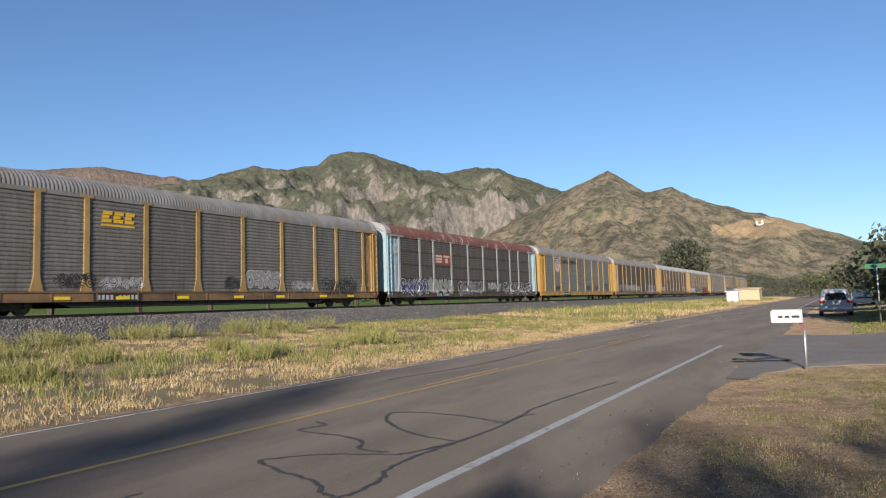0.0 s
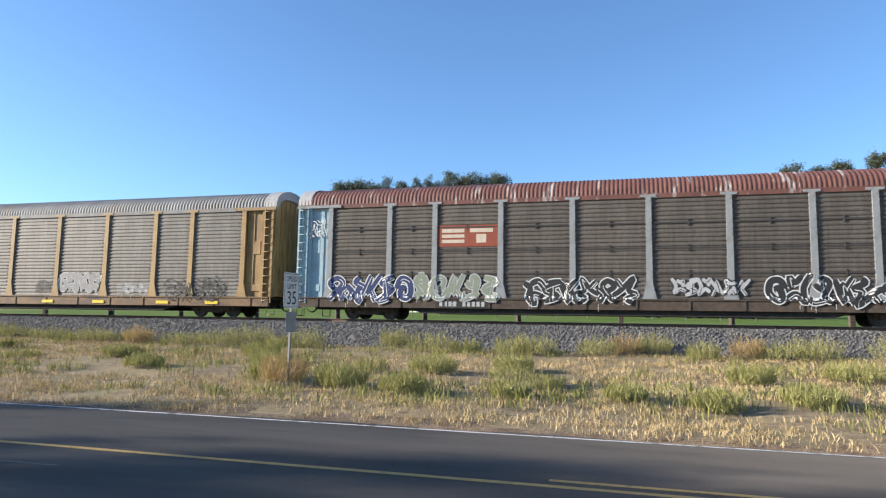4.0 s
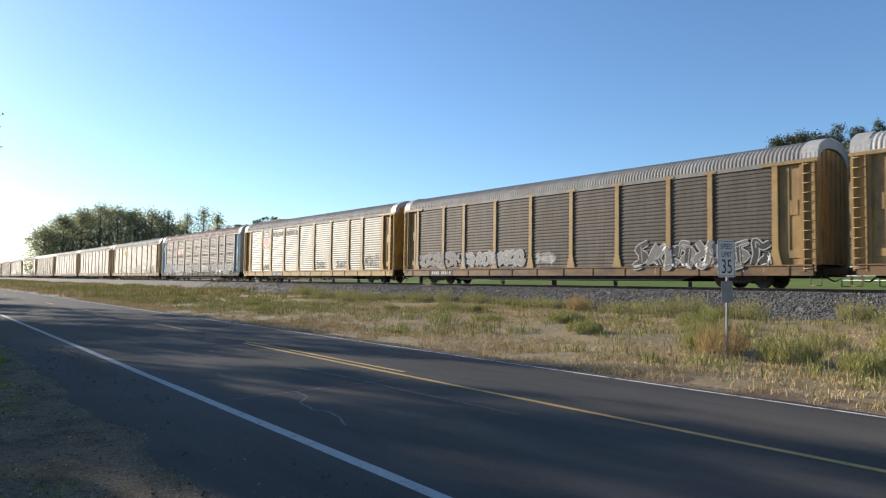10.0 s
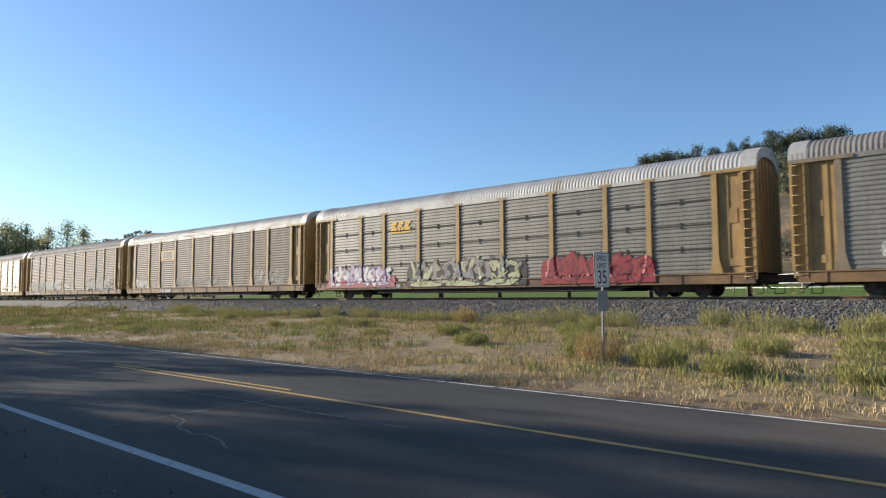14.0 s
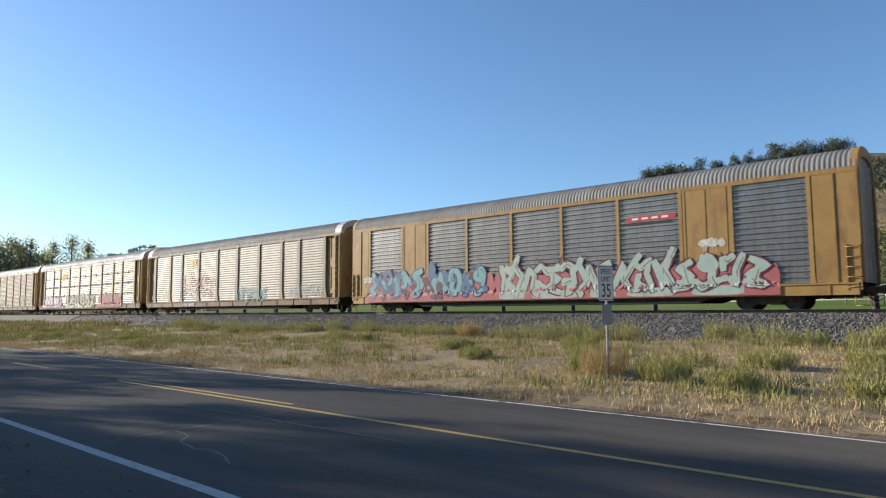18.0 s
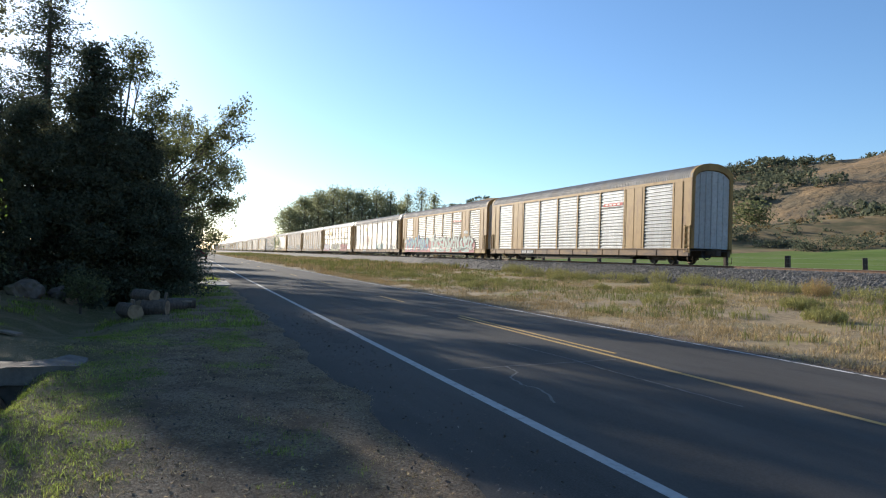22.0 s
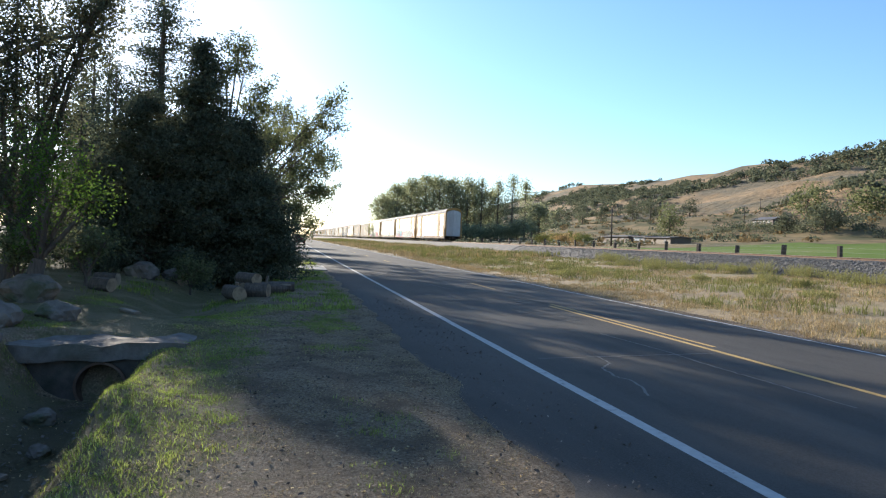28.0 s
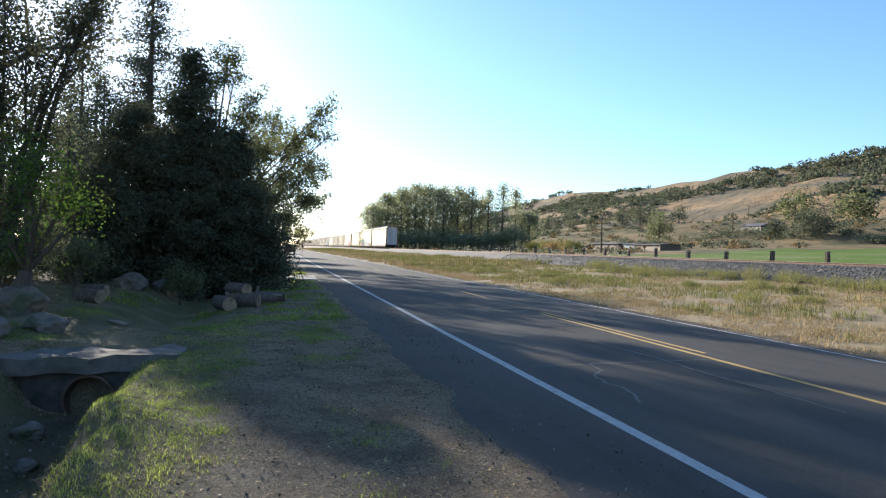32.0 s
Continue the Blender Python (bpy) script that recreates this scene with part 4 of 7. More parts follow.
def skin_y(x, z, flush):
    """How far the side stands out at a place: sill, post foot, post or sheet."""
    if z < SILL1 + 0.03:
        return 0.106
    if flush:
        return 0.04
    d = min(abs(x - p) for p in POSTS)
    w = float(np.interp(z, (0.92, 1.55, 5), (0.27, 0.12, 0.11)))
    return 0.056 if d < w + 0.03 else 0.014


def sprayed(bm, pts, w, mi, lift, flush, taper=0.0):
    """A band of paint that follows the side, four faces wide, with rounded ends."""
    n = len(pts)
    prev = None
    for i, p in enumerate(pts):
        d = pts[min(i + 1, n - 1)] - pts[max(i - 1, 0)]
        d = d.normalized() if d.length > 1e-6 else Vector((1, 0))
        e = min(i, n - 1 - i)
        ww = w * (0.72 if e == 0 else 0.94 if e == 1 else 1.0) * (1 - taper * i / n)
        cur = []
        for k in range(5):
            o = (k / 4 - 0.5) * ww
            x, z = p.x - d.y * o, p.y + d.x * o
            cur.append(bm.verts.new((x, -SIDE - skin_y(x, z, flush) - lift - i * 0.00004, z)))
        if prev:
            for k in range(4):
                bm.faces.new((prev[k + 1], cur[k + 1], cur[k], prev[k])).material_index = mi
        prev = cur


def graffiti(car, x0, x1, z0, z1, mats, seed, style, label, flush=False, ground=(0.0, 0.0), sharp=False):
    """Spray paint on the side. Materials: fill, outline, ground, then more fills.
    piece: interlocked fat figures with spikes on a painted ground; throw: fat outlined figures; line: hollow outlines alone. sharp: straight strokes that narrow to points."""
    rg = random.Random(seed)
    bm = bmesh.new()
    h = z1 - z0
    n = max(2, round((x1 - x0) / (h * (0.5 if style == "piece" else 0.55))))
    w = (x1 - x0) / n
    fills = [0] + list(range(3, len(mats)))
    if ground[1] > 0:
        g0, g1 = ground
        m = int((x1 - x0 + 0.8) / 0.12)
        edge = 0.0
        cols = []
        for i in range(m + 1):
            x = x0 - 0.4 + (x1 - x0 + 0.8) * i / m
            edge = 0.6 * edge + rg.uniform(-0.08, 0.08)
            top = g1 + edge - 0.35 * (i in (0, m))
            zs = [g0 + (top - g0) * k / 9 for k in range(10)]
            cols.append([bm.verts.new((x, -SIDE - skin_y(x, z, flush) - 0.0015, z)) for z in zs])
        for p, q in zip(cols, cols[1:]):
            for k in range(9):
                bm.faces.new((p[k], q[k], q[k + 1], p[k + 1])).material_index = 2
    names = ["blade", "flame", "shard", "thorn"] if sharp else sorted(FIGURES)
    last_name, lift = "", 0.002
    for i in range(n):
        name = rg.choice([k for k in names if k != last_name])
        last_name = name
        cx, cw = x0 + (i + 0.5) * w, w * rg.uniform(1.0, 1.25)
        flip, turned = rg.choice((0, 1)), rg.choice((0, 0, 1))
        base, ch = z0 + h * rg.uniform(0.02, 0.1), h * rg.uniform(0.8, 0.96)
        slant = rg.uniform(-0.12, 0.22) * w
        fat = h * rg.uniform(0.13, 0.2)
        inset = fat / 2
        runs = []
        for r in FIGURES[name]:
            q = [(cx + (u - 0.5) * (cw - inset) + (v - 0.5) * slant + rg.uniform(-0.03, 0.03) * h, base + inset + v * (ch - 2 * inset) + rg.uniform(-0.03, 0.03) * h) for u, v in (((1 - u if flip else u), (1 - v if turned else v)) for u, v in r)]
            if style == "piece" and rg.random() < 0.75:
                q.append((q[-1][0] + rg.choice((-1, 1)) * rg.uniform(0.15, 0.3) * w, q[-1][1] + rg.uniform(-0.12, 0.3) * h))
            runs.append([Vector(a).lerp(Vector(b), k / 5) for a, b in zip(q, q[1:]) for k in range(5)] + [Vector(q[-1])] if sharp else bent(q))
        line = 0.085 if sharp else 0.06 if style == "piece" else 0.045
        taper = 0.6 if sharp else 0.0
        if style in ("piece", "throw"):
            for r in runs:
                sprayed(bm, r, fat + 2 * line, 1, lift, flush, taper * 0.6)
            for r in runs:
                lift += 0.0004
                if style == "piece" and len(fills) > 1:
                    cuts = sorted(rg.sample(range(2, len(r) - 1), min(2, max(0, len(r) - 4))))
                    for a, b in zip([0] + cuts, cuts + [len(r) - 1]):
                        sprayed(bm, r[a:b + 1], fat, rg.choice(fills), lift + 0.002, flush)
                else:
                    sprayed(bm, r, fat, rg.choice(fills), lift + 0.002, flush, taper)
            for r in runs:
                k = rg.randrange(0, max(1, len(r) - 6))
                sprayed(bm, [p + Vector((fat * 0.16, -fat * 0.12)) for p in r[k:k + 7]], 0.03, 1, lift + 0.0045, flush)
            lift += 0.001
            if style == "piece":
                for k in range(3):
                    p = rg.choice(rg.choice(runs))
                    tip = p + Vector((rg.uniform(-0.4, 0.4) * w, rg.choice((0.24, 0.3, -0.25)) * h))
                    tip.y = min(max(tip.y, z0 - 0.05), z1 + 0.16)
                    sprayed(bm, bent([p, p.lerp(tip, 0.5) + Vector((0.05, 0)), tip], 3), fat * 0.45, 1, 0.0012, flush, 0.9)
        else:
            t = 0.035 if h < 1.2 else 0.055
            for r in runs:
                for o in (-fat * 0.45, fat * 0.45):
                    edge = []
                    for k, p in enumerate(r):
                        d = r[min(k + 1, len(r) - 1)] - r[max(k - 1, 0)]
                        d = d.normalized() if d.length > 1e-6 else Vector((1, 0))
                        edge.append(p + Vector((-d.y, d.x)) * o)
                    sprayed(bm, edge, t, rg.choice(fills), lift, flush)
                lift += 0.0004
    if sharp and style == "piece":
        # the lowest part of the ground is filled with the figures' own colour
        a = x0
        while a < x1 - 0.8:
            b = min(x1, a + rg.uniform(1.2, 2.6))
            sprayed(bm, [Vector((a + (b - a) * j / 8, z0 + 0.17)) for j in range(9)], 0.36, 0, 0.0019, flush)
            a = b + rg.uniform(0.3, 0.8)
    # thin drips and small marks round it
    for k in range(n):
        p = Vector((rg.uniform(x0, x1), z0 + rg.uniform(0.05, 0.3) * h))
        sprayed(bm, [p, p - Vector((0, 0.1)), p - Vector((0, rg.uniform(0.15, 0.3)))], 0.02, fills[0] if style == "line" else 1, lift + 0.003, flush, 0.5)
    tagged(part("graffiti", bm, mats, car, label), kind="stuff")


def flat(bm, pts, mi, y):
    f = bm.faces.new([bm.verts.new((x, y, z)) for x, z in pts])
    f.material_index = mi
    if f.normal.y > 0:
        f.normal_flip()


def rect(bm, x0, x1, z0, z1, mi, y):
    flat(bm, ((x0, z0), (x1, z0), (x1, z1), (x0, z1)), mi, y)


def emblem(car, kind, x, z):
    """Railway emblems as plain shapes in their colours."""
    bm = bmesh.new()
    y = -SIDE - 0.016
    if kind in ("bars", "dark_bars", "boxed_bars"):
        if kind == "dark_bars":
            rect(bm, x - 1.2, x + 1.2, z - 0.38, z + 0.55, 1, y)
        for k in (-0.72, 0.0, 0.72):
            k *= 0.76
            for low, high, a, b in ((0.24, 0.4, -0.2, 0.25), (0.08, 0.22, -0.25, 0.1), (-0.1, 0.06, -0.25, 0.22)):
                flat(bm, ((x + k + a, z + low), (x + k + b, z + low), (x + k + b + 0.03, z + high), (x + k + a + 0.03, z + high)), 0, y - 0.003)
        rect(bm, x - 0.82, x + 0.82, z - 0.27, z - 0.18, 0, y - 0.003)
        mats = ["spray_black" if kind == "dark_bars" else "logo_yellow", "dull_yellow"]
    elif kind == "red_square":
        rect(bm, x - 1.33, x + 1.33, z - 0.46, z + 0.46, 0, y)
        for a, b, c, d in ((-1.1, -0.12, 0.14, 0.3), (-1.1, -0.12, -0.08, 0.06), (-1.1, -0.12, -0.3, -0.16), (0.12, 1.1, 0.14, 0.3), (0.4, 0.82, -0.3, 0.06)):
            rect(bm, x + a, x + b, z + c, z + d, 1, y - 0.004)
        mats = ["logo_rust", "logo_cream"]
    elif kind == "shield":
        sh = ((-0.7, 0.78), (-0.36, 0.9), (0, 0.82), (0.36, 0.9), (0.7, 0.78), (0.64, 0.45), (0.78, 0.0), (0.74, -0.4), (0.5, -0.72), (0, -0.92), (-0.5, -0.72), (-0.74, -0.4), (-0.78, 0.0), (-0.64, 0.45))
        sh = [(a * 0.86, b * 0.9) for a, b in sh]
        flat(bm, [(x + a * 1.1, z + b * 1.06) for a, b in sh], 1, y - 0.002)
        flat(bm, [(x + a, z + b) for a, b in sh[:5]] + [(x + 0.53, z + 0.38), (x + 0.62, z + 0.09), (x - 0.62, z + 0.09), (x - 0.53, z + 0.38)], 0, y - 0.005)
        for zz in (0.5, 0.24):
            rect(bm, x - 0.4, x + 0.4, z + zz * 0.9, z + zz * 0.9 + 0.12, 1, y - 0.008)
        for k in range(5):
            a = -0.57 + k * 0.25
            low = -0.36 - 0.38 * (1 - abs(a + 0.07) / 0.65)
            rect(bm, x + a, x + a + 0.135, z + low, z + 0.06, 2, y - 0.005)
        mats = ["logo_blue", "sign_white", "logo_red"]
    else:
        flat(bm, ((x - 1.1, z - 0.05), (x + 1.2, z - 0.05), (x + 1.25, z + 0.16), (x - 0.9, z + 0.16)), 0, y)
        flat(bm, ((x - 1.25, z - 0.2), (x + 1.1, z - 0.2), (x + 1.1, z - 0.13), (x - 1.2, z - 0.13)), 1, y)
        for k in range(4):
            rect(bm, x - 0.75 + k * 0.45, x - 0.45 + k * 0.45, z + 0.01, z + 0.1, 2, y - 0.004)
        mats = ["logo_red", "plate_black", "sign_white"]
    tagged(part("emblem", bm, mats, car, "railway emblem in plain painted shapes"), kind="stuff")


def number_plate(car, x):
    bm = bmesh.new()
    y = -SIDE - 0.075
    rect(bm, x - 1.15, x + 1.15, 0.5, 0.86, 0, y)
    for k in range(10):
        if k != 4:
            rect(bm, x - 0.98 + k * 0.2, x - 0.85 + k * 0.2, 0.58, 0.78, 1, y - 0.004)
    part("number_panel", bm, ["plate_black", "spray_silver"], car, "dark panel with worn pale bars")


def autorack(st):
    """One enclosed car carrier. Its side towards the road is at -y; its base is on the rails."""
    car = thing("autorack", 0, 0, 0, 0, st["label"], "train car", "cars of the train")
    flush = st.get("flush", False)
    mats = [st["panel"], "seam"]
    for sgn in (1, -1):
        turn = pose(0, 0, 0, 0, 0, 0 if sgn > 0 else 180)
        for i, (a, b) in enumerate(zip(POSTS, POSTS[1:])):
            w = b - a - (0.12 if flush else 0.18)
            plain = flush and i in (1, 7)
            key = ("plain" if plain else "slat", round(w, 2), st["panel"] if not plain else st["post"], st.get("seams", False))
            me = once(key, (lambda: sheet_panel(w, st["post"])) if plain else (lambda: slat_panel(w, mats, st.get("seams", False), *st.get("slats", (23, 0.022)))))
            part("side_panel", me, None, car, "plain painted sheet" if plain else "", turn @ pose((a + b) / 2, -SIDE, 0))
        for x in POSTS:
            part("post", once(("post", st["post"], flush), lambda: post_mesh(st["post"], not flush)), None, car, "", turn @ pose(x, -SIDE, 0))
        # end bay with the door edge, and its ladder
        for e in (-1, 1):
            bm = bmesh.new()
            x0, x1 = sorted((e * 12.22, e * (HALF - 0.02)))
            if flush:
                quad_box(bm, x0, x1, -SIDE - 0.02, -SIDE + 0.03, SILL1, TOP + 0.14)
                quad_box(bm, e * 12.9 - 0.03, e * 12.9 + 0.03, -SIDE - 0.05, -SIDE - 0.02, SILL1, TOP)
                part("end_bay", bm, st["end"], car, "flat painted end sheet", turn)
            else:
                quad_box(bm, x0, x1, -SIDE + 0.09, -SIDE + 0.32, SILL1, TOP + 0.05)
                bay = part("end_bay", bm, st["end"], car, "painted end bay with a recessed door edge", turn)
                for u0, u1, w0, w1, z0, z1, key in ((12.45, 12.62, 0.06, 0.28, SILL1, TOP, "jamb"), (13.05, 13.2, -0.01, 0.28, SILL1, TOP, "jamb"), (12.6, 13.1, 0.05, 0.1, 1.2, 1.5, "latch_box"), (12.64, 12.95, 0.06, 0.1, 2.9, 3.5, "placard")):
                    bm = bmesh.new()
                    xa, xb = sorted((e * u0, e * u1))
                    quad_box(bm, xa, xb, -SIDE + w0, -SIDE + w1, z0, z1)
                    part(key, bm, st["end"], bay)
                bm = bmesh.new()
                xa, xb = sorted((e * 11.6, e * (HALF + 0.05)))
                quad_box(bm, xa, xb, -SIDE - 0.07, -SIDE + 0.05, TOP + 0.02, TOP + 0.14)
                part("top_bracket", bm, st["post"], car, "", turn)
            lz = (SILL1 - 0.25, TOP + 0.05) if not flush else (SILL1 - 0.25, 2.3)
            part("ladder", once(("lad", st["end"], flush), lambda: ladder_mesh(st["end"], *lz)), None, car, "", turn @ pose(e * 13.42, -SIDE - 0.05, 0))
        bm = bmesh.new()
        quad_box(bm, -13.55, 13.55, -SIDE - 0.06, -SIDE + 0.12, SILL0 + 0.06, SILL1)
        quad_box(bm, -13.55, 13.55, -SIDE - 0.10, -SIDE + 0.12, SILL1 - 0.04, SILL1 + 0.015)
        for k in range(14):
            x = -12.6 + k * 1.94
            quad_box(bm, x - 0.03, x + 0.03, -SIDE - 0.085, -SIDE - 0.05, SILL0 + 0.08, SILL1 - 0.05)
        part("side_sill", bm, st["sill"], car, "", turn)
        for x in (-11.2, -8.3, -5.6, -2.4, 1.1, 4.2, 7.9, 10.6) if st.get("reflect") else ():
            part("reflector_strip", once("reflector", reflector_mesh), None, car, "", turn @ pose(x, -SIDE - 0.09, 0))
        bm = bmesh.new()
        quad_box(bm, -HALF, HALF, -SIDE - 0.03, -SIDE + 0.05, TOP + 0.0, EAVE + 0.02)
        part("eave_rail", bm, st.get("eave", st["roof"]), car, "", turn)
    part("roof", once(("roof", st["roof"]), lambda: roof_mesh(st["roof"])), None, car, st["roof_label"])
    bm = bmesh.new()
    quad_box(bm, -13.5, 13.5, -1.4, 1.4, SILL1 - 0.1, SILL1 - 0.02)
    quad_box(bm, -13.3, 13.3, -0.35, 0.35, 0.42, SILL1 - 0.1)
    for s in (-1, 1):
        prism(bm, ((-8.6, 0.52), (-7.8, 0.28), (7.8, 0.28), (8.6, 0.52)), s * 1.34 - 0.05, s * 1.34 + 0.05)
    for k in range(-6, 7):
        quad_box(bm, k * 2 - 0.06, k * 2 + 0.06, -1.35, 1.35, 0.5, SILL1 - 0.1)
    part("underframe", bm, "under", car, "black grimy underframe")
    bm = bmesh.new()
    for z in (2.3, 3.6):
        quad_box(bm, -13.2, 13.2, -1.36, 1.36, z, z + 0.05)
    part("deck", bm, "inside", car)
    for e in (-1, 1):
        turn = pose(0, 0, 0, 0, 0, 0 if e > 0 else 180)
        part("end_frame", once(("ef", st["end"], flush), lambda: end_frame_mesh(st["end"], st["end"] if flush else "roof_cap")), None, car, "", turn @ pose(HALF - 0.2, 0, 0))
        if not flush:
            part("roof_cap", once("cap", lambda: roof_cap_mesh("roof_cap")), None, car, "smooth pale roof end sheet", turn @ pose(HALF - 0.58, 0, 0))
        for s in (-1, 1):
            part("end_door", once(("ed", st["door"] if flush else st["end"], s), lambda: end_door_mesh(st["door"] if flush else st["end"], s)), None, car, "", turn @ pose(HALF - 0.12, 0, 0))
        tr = part("truck", once("truck", truck_mesh), None, car, "", pose(e * 10.35, 0, 0))
        for k in (-0.88, 0.88):
            part("axle", once("axle", axle_mesh), None, tr, "", pose(k, 0, 0.37))
            for s in (-1, 1):
                part("wheel", once("wheel", wheel_mesh), None, tr, "", pose(k, s * 0.76, 0.37, 0, 0, 0 if s > 0 else 180))
        bm = bmesh.new()
        quad_box(bm, 13.3, 14.15, -0.11, 0.11, 0.58, 0.82)
        quad_box(bm, 14.0, 14.32, -0.19, 0.16, 0.54, 0.86)
        part("coupler", bm, "bogie", car, "", turn)
        bm = bmesh.new()
        pts = [(13.5 + 0.1 * i, -0.5, 0.62 - 0.32 * math.sin(math.pi * i / 8)) for i in range(9)]
        rings = [[bm.verts.new((p[0] + 0.03 * math.sin(a) * 0.6, p[1] + 0.03 * math.cos(a), p[2] + 0.03 * math.sin(a))) for a in (math.pi * i / 3 for i in range(6))] for p in pts]
        for r0, r1 in zip(rings, rings[1:]):
            for i in range(6):
                bm.faces.new((r0[i], r0[(i + 1) % 6], r1[(i + 1) % 6], r1[i]))
        part("air_hose", bm, "hose", car, "", turn)
        for s in (-1, 1):
            bm = bmesh.new()
            tube(bm, (HALF - 0.3, s * 1.45, 0.5), (HALF - 0.3, s * 1.45, 0.12), 0.02, None, 6)
            tube(bm, (HALF + 0.1, s * 1.45, 0.5), (HALF + 0.1, s * 1.45, 0.12), 0.02, None, 6)
            tube(bm, (HALF - 0.3, s * 1.45, 0.12), (HALF + 0.1, s * 1.45, 0.12), 0.02, None, 6)
            part("sill_step", bm, st["sill"], car, "", turn)
    if st.get("emblem"):
        emblem(car, *st["emblem"])
    number_plate(car, st.get("number", -7.0))
    return car


GREY = dict(panel="panel_a", post="dull_yellow", end="dull_yellow", sill="brown_sill", roof="roof_grey", roof_label="corrugated weathered grey roof", door="end_grey")
csx = autorack(dict(GREY, label="dusty grey car carrier with ochre posts and faded lettering", emblem=("bars", -5.8, 4.05), number=-5.8, reflect=True))
graffiti(csx, -8.6, -6.9, 0.98, 1.8, ["spray_black"], 6, "line", "black spray outlines")
graffiti(csx, -6.6, -4.6, 1.0, 1.6, ["spray_silver"], 2, "line", "pale spray outlines")
graffiti(csx, 0.2, 1.25, 1.0, 1.7, ["spray_black"], 5, "line", "black spray outlines")
graffiti(csx, 1.7, 4.1, 0.98, 2.15, ["spray_haze", "spray_silver", "spray_haze"], 3, "throw", "silver spray-painted figures with pale outlines")
graffiti(csx, 5.2, 7.0, 1.0, 1.6, ["spray_silver"], 8, "line", "pale spray outlines")
graffiti(csx, 7.9, 11.3, 0.62, 2.0, ["spray_black"], 4, "line", "large black spray outlines")
blue = autorack(dict(GREY, panel="panel_d", post="grey_post", end="pale_blue", sill="bogie", roof="roof_red", seams=True, label="brown-grimed car carrier with pale blue ends and a red oxide roof",
                     roof_label="corrugated red roof with bare streaks", emblem=("red_square", -5.83, 3.55), number=-6.0))
graffiti(blue, -12.0, -8.2, 0.62, 1.98, ["spray_navy", "spray_white", "spray_navy"], 11, "throw", "navy spray figures with white outlines")
graffiti(blue, -8.1, -4.5, 0.66, 2.0, ["spray_moss", "spray_silver", "spray_moss"], 12, "throw", "faded green spray figures")
graffiti(blue, -3.4, 0.9, 0.62, 1.95, ["spray_black", "spray_white", "spray_black"], 13, "throw", "black spray figures with white outlines")
graffiti(blue, 2.3, 5.0, 1.0, 1.85, ["spray_silver", "spray_black", "spray_silver"], 14, "throw", "silver spray figures")
graffiti(blue, 5.6, 12.2, 0.62, 1.95, ["spray_black", "spray_white", "spray_black"], 15, "throw", "black spray figures with white outlines")
graffiti(blue, -13.2, -12.35, 3.5, 4.5, ["spray_white"], 16, "line", "white scribbled outlines")
yellow = autorack(dict(GREY, panel="panel_c", post="yellow", end="yellow", sill="yellow", label="clean grey car carrier with bright yellow posts and a shield emblem", number=-5.5))
bm = bmesh.new()
rect(bm, -9.2, -7.35, 3.15, TOP, 0, -SIDE - 0.012)
part("emblem_board", bm, "yellow", yellow, "yellow board behind the shield")
emblem(yellow, "shield", -8.28, 4.05)
graffiti(yellow, -9.0, -7.6, 1.1, 1.6, ["spray_black"], 21, "line", "small black spray lines", sharp=True)
graffiti(yellow, 1.9, 3.4, 1.05, 1.75, ["spray_black"], 22, "line", "black spray outlines", sharp=True)
graffiti(yellow, 5.4, 6.9, 1.05, 1.85, ["spray_black"], 23, "line", "black spray outlines", sharp=True)
graffiti(yellow, 9.6, 11.7, 1.0, 2.1, ["spray_black"], 24, "line", "large thin black spray outlines", sharp=True)
for word, x in (("BUILDING", -5.75), ("AMERICA", -2.9)):
    tc = bpy.data.curves.new("lettering", "FONT")
    tc.body, tc.size, tc.align_x, tc.align_y, tc.extrude, tc.offset = word, 0.54, "CENTER", "CENTER", 0.002, 0.022
    tmp = bpy.data.objects.new("lettering", tc)
    me = bpy.data.meshes.new_from_object(tmp)
    bpy.data.objects.remove(tmp)
    me.materials.clear()
    me.materials.append(M["plate_black"])
    part("lettering", me, None, yellow, "black painted words", Matrix.Translation((x, -SIDE - 0.012, 4.42)) @ Euler((radians(90), 0, 0)).to_matrix().to_4x4())
brown = autorack(dict(GREY, panel="panel_b", label="brown-grimed car carrier with ochre posts and white graffiti", number=-9.4))
graffiti(brown, -12.0, -7.6, 0.98, 2.05, ["spray_dust", "spray_haze", "spray_dust"], 31, "throw", "thin silver spray figures")
graffiti(brown, -7.3, -1.9, 0.98, 2.1, ["spray_haze", "spray_silver", "spray_haze"], 32, "throw", "silver spray figures with white outlines")
graffiti(brown, -1.0, 0.4, 1.1, 1.8, ["spray_white"], 34, "line", "small white spray outlines")
graffiti(brown, 5.4, 11.9, 0.66, 2.15, ["spray_dust", "spray_silver", "spray_black", "spray_black"], 33, "throw", "grey and black spray figures with white outlines")
grimed = autorack(dict(GREY, panel="panel_d", post="dull_yellow", roof="roof_pale", roof_label="corrugated pale grey roof", label="dusty car carrier with a black-lettered ochre band", emblem=("dark_bars", -5.83, 3.6), number=-6.0))
graffiti(grimed, -12.0, -9.6, 0.98, 1.8, ["spray_haze", "spray_silver", "spray_haze"], 41, "throw", "faded spray figures")
graffiti(grimed, -4.2, 2.6, 1.0, 1.7, ["spray_haze", "spray_silver", "spray_haze"], 42, "line", "faded pale spray outlines")
graffiti(grimed, 7.6, 11.5, 1.0, 2.1, ["spray_silver"], 43, "line", "pale spray outlines")
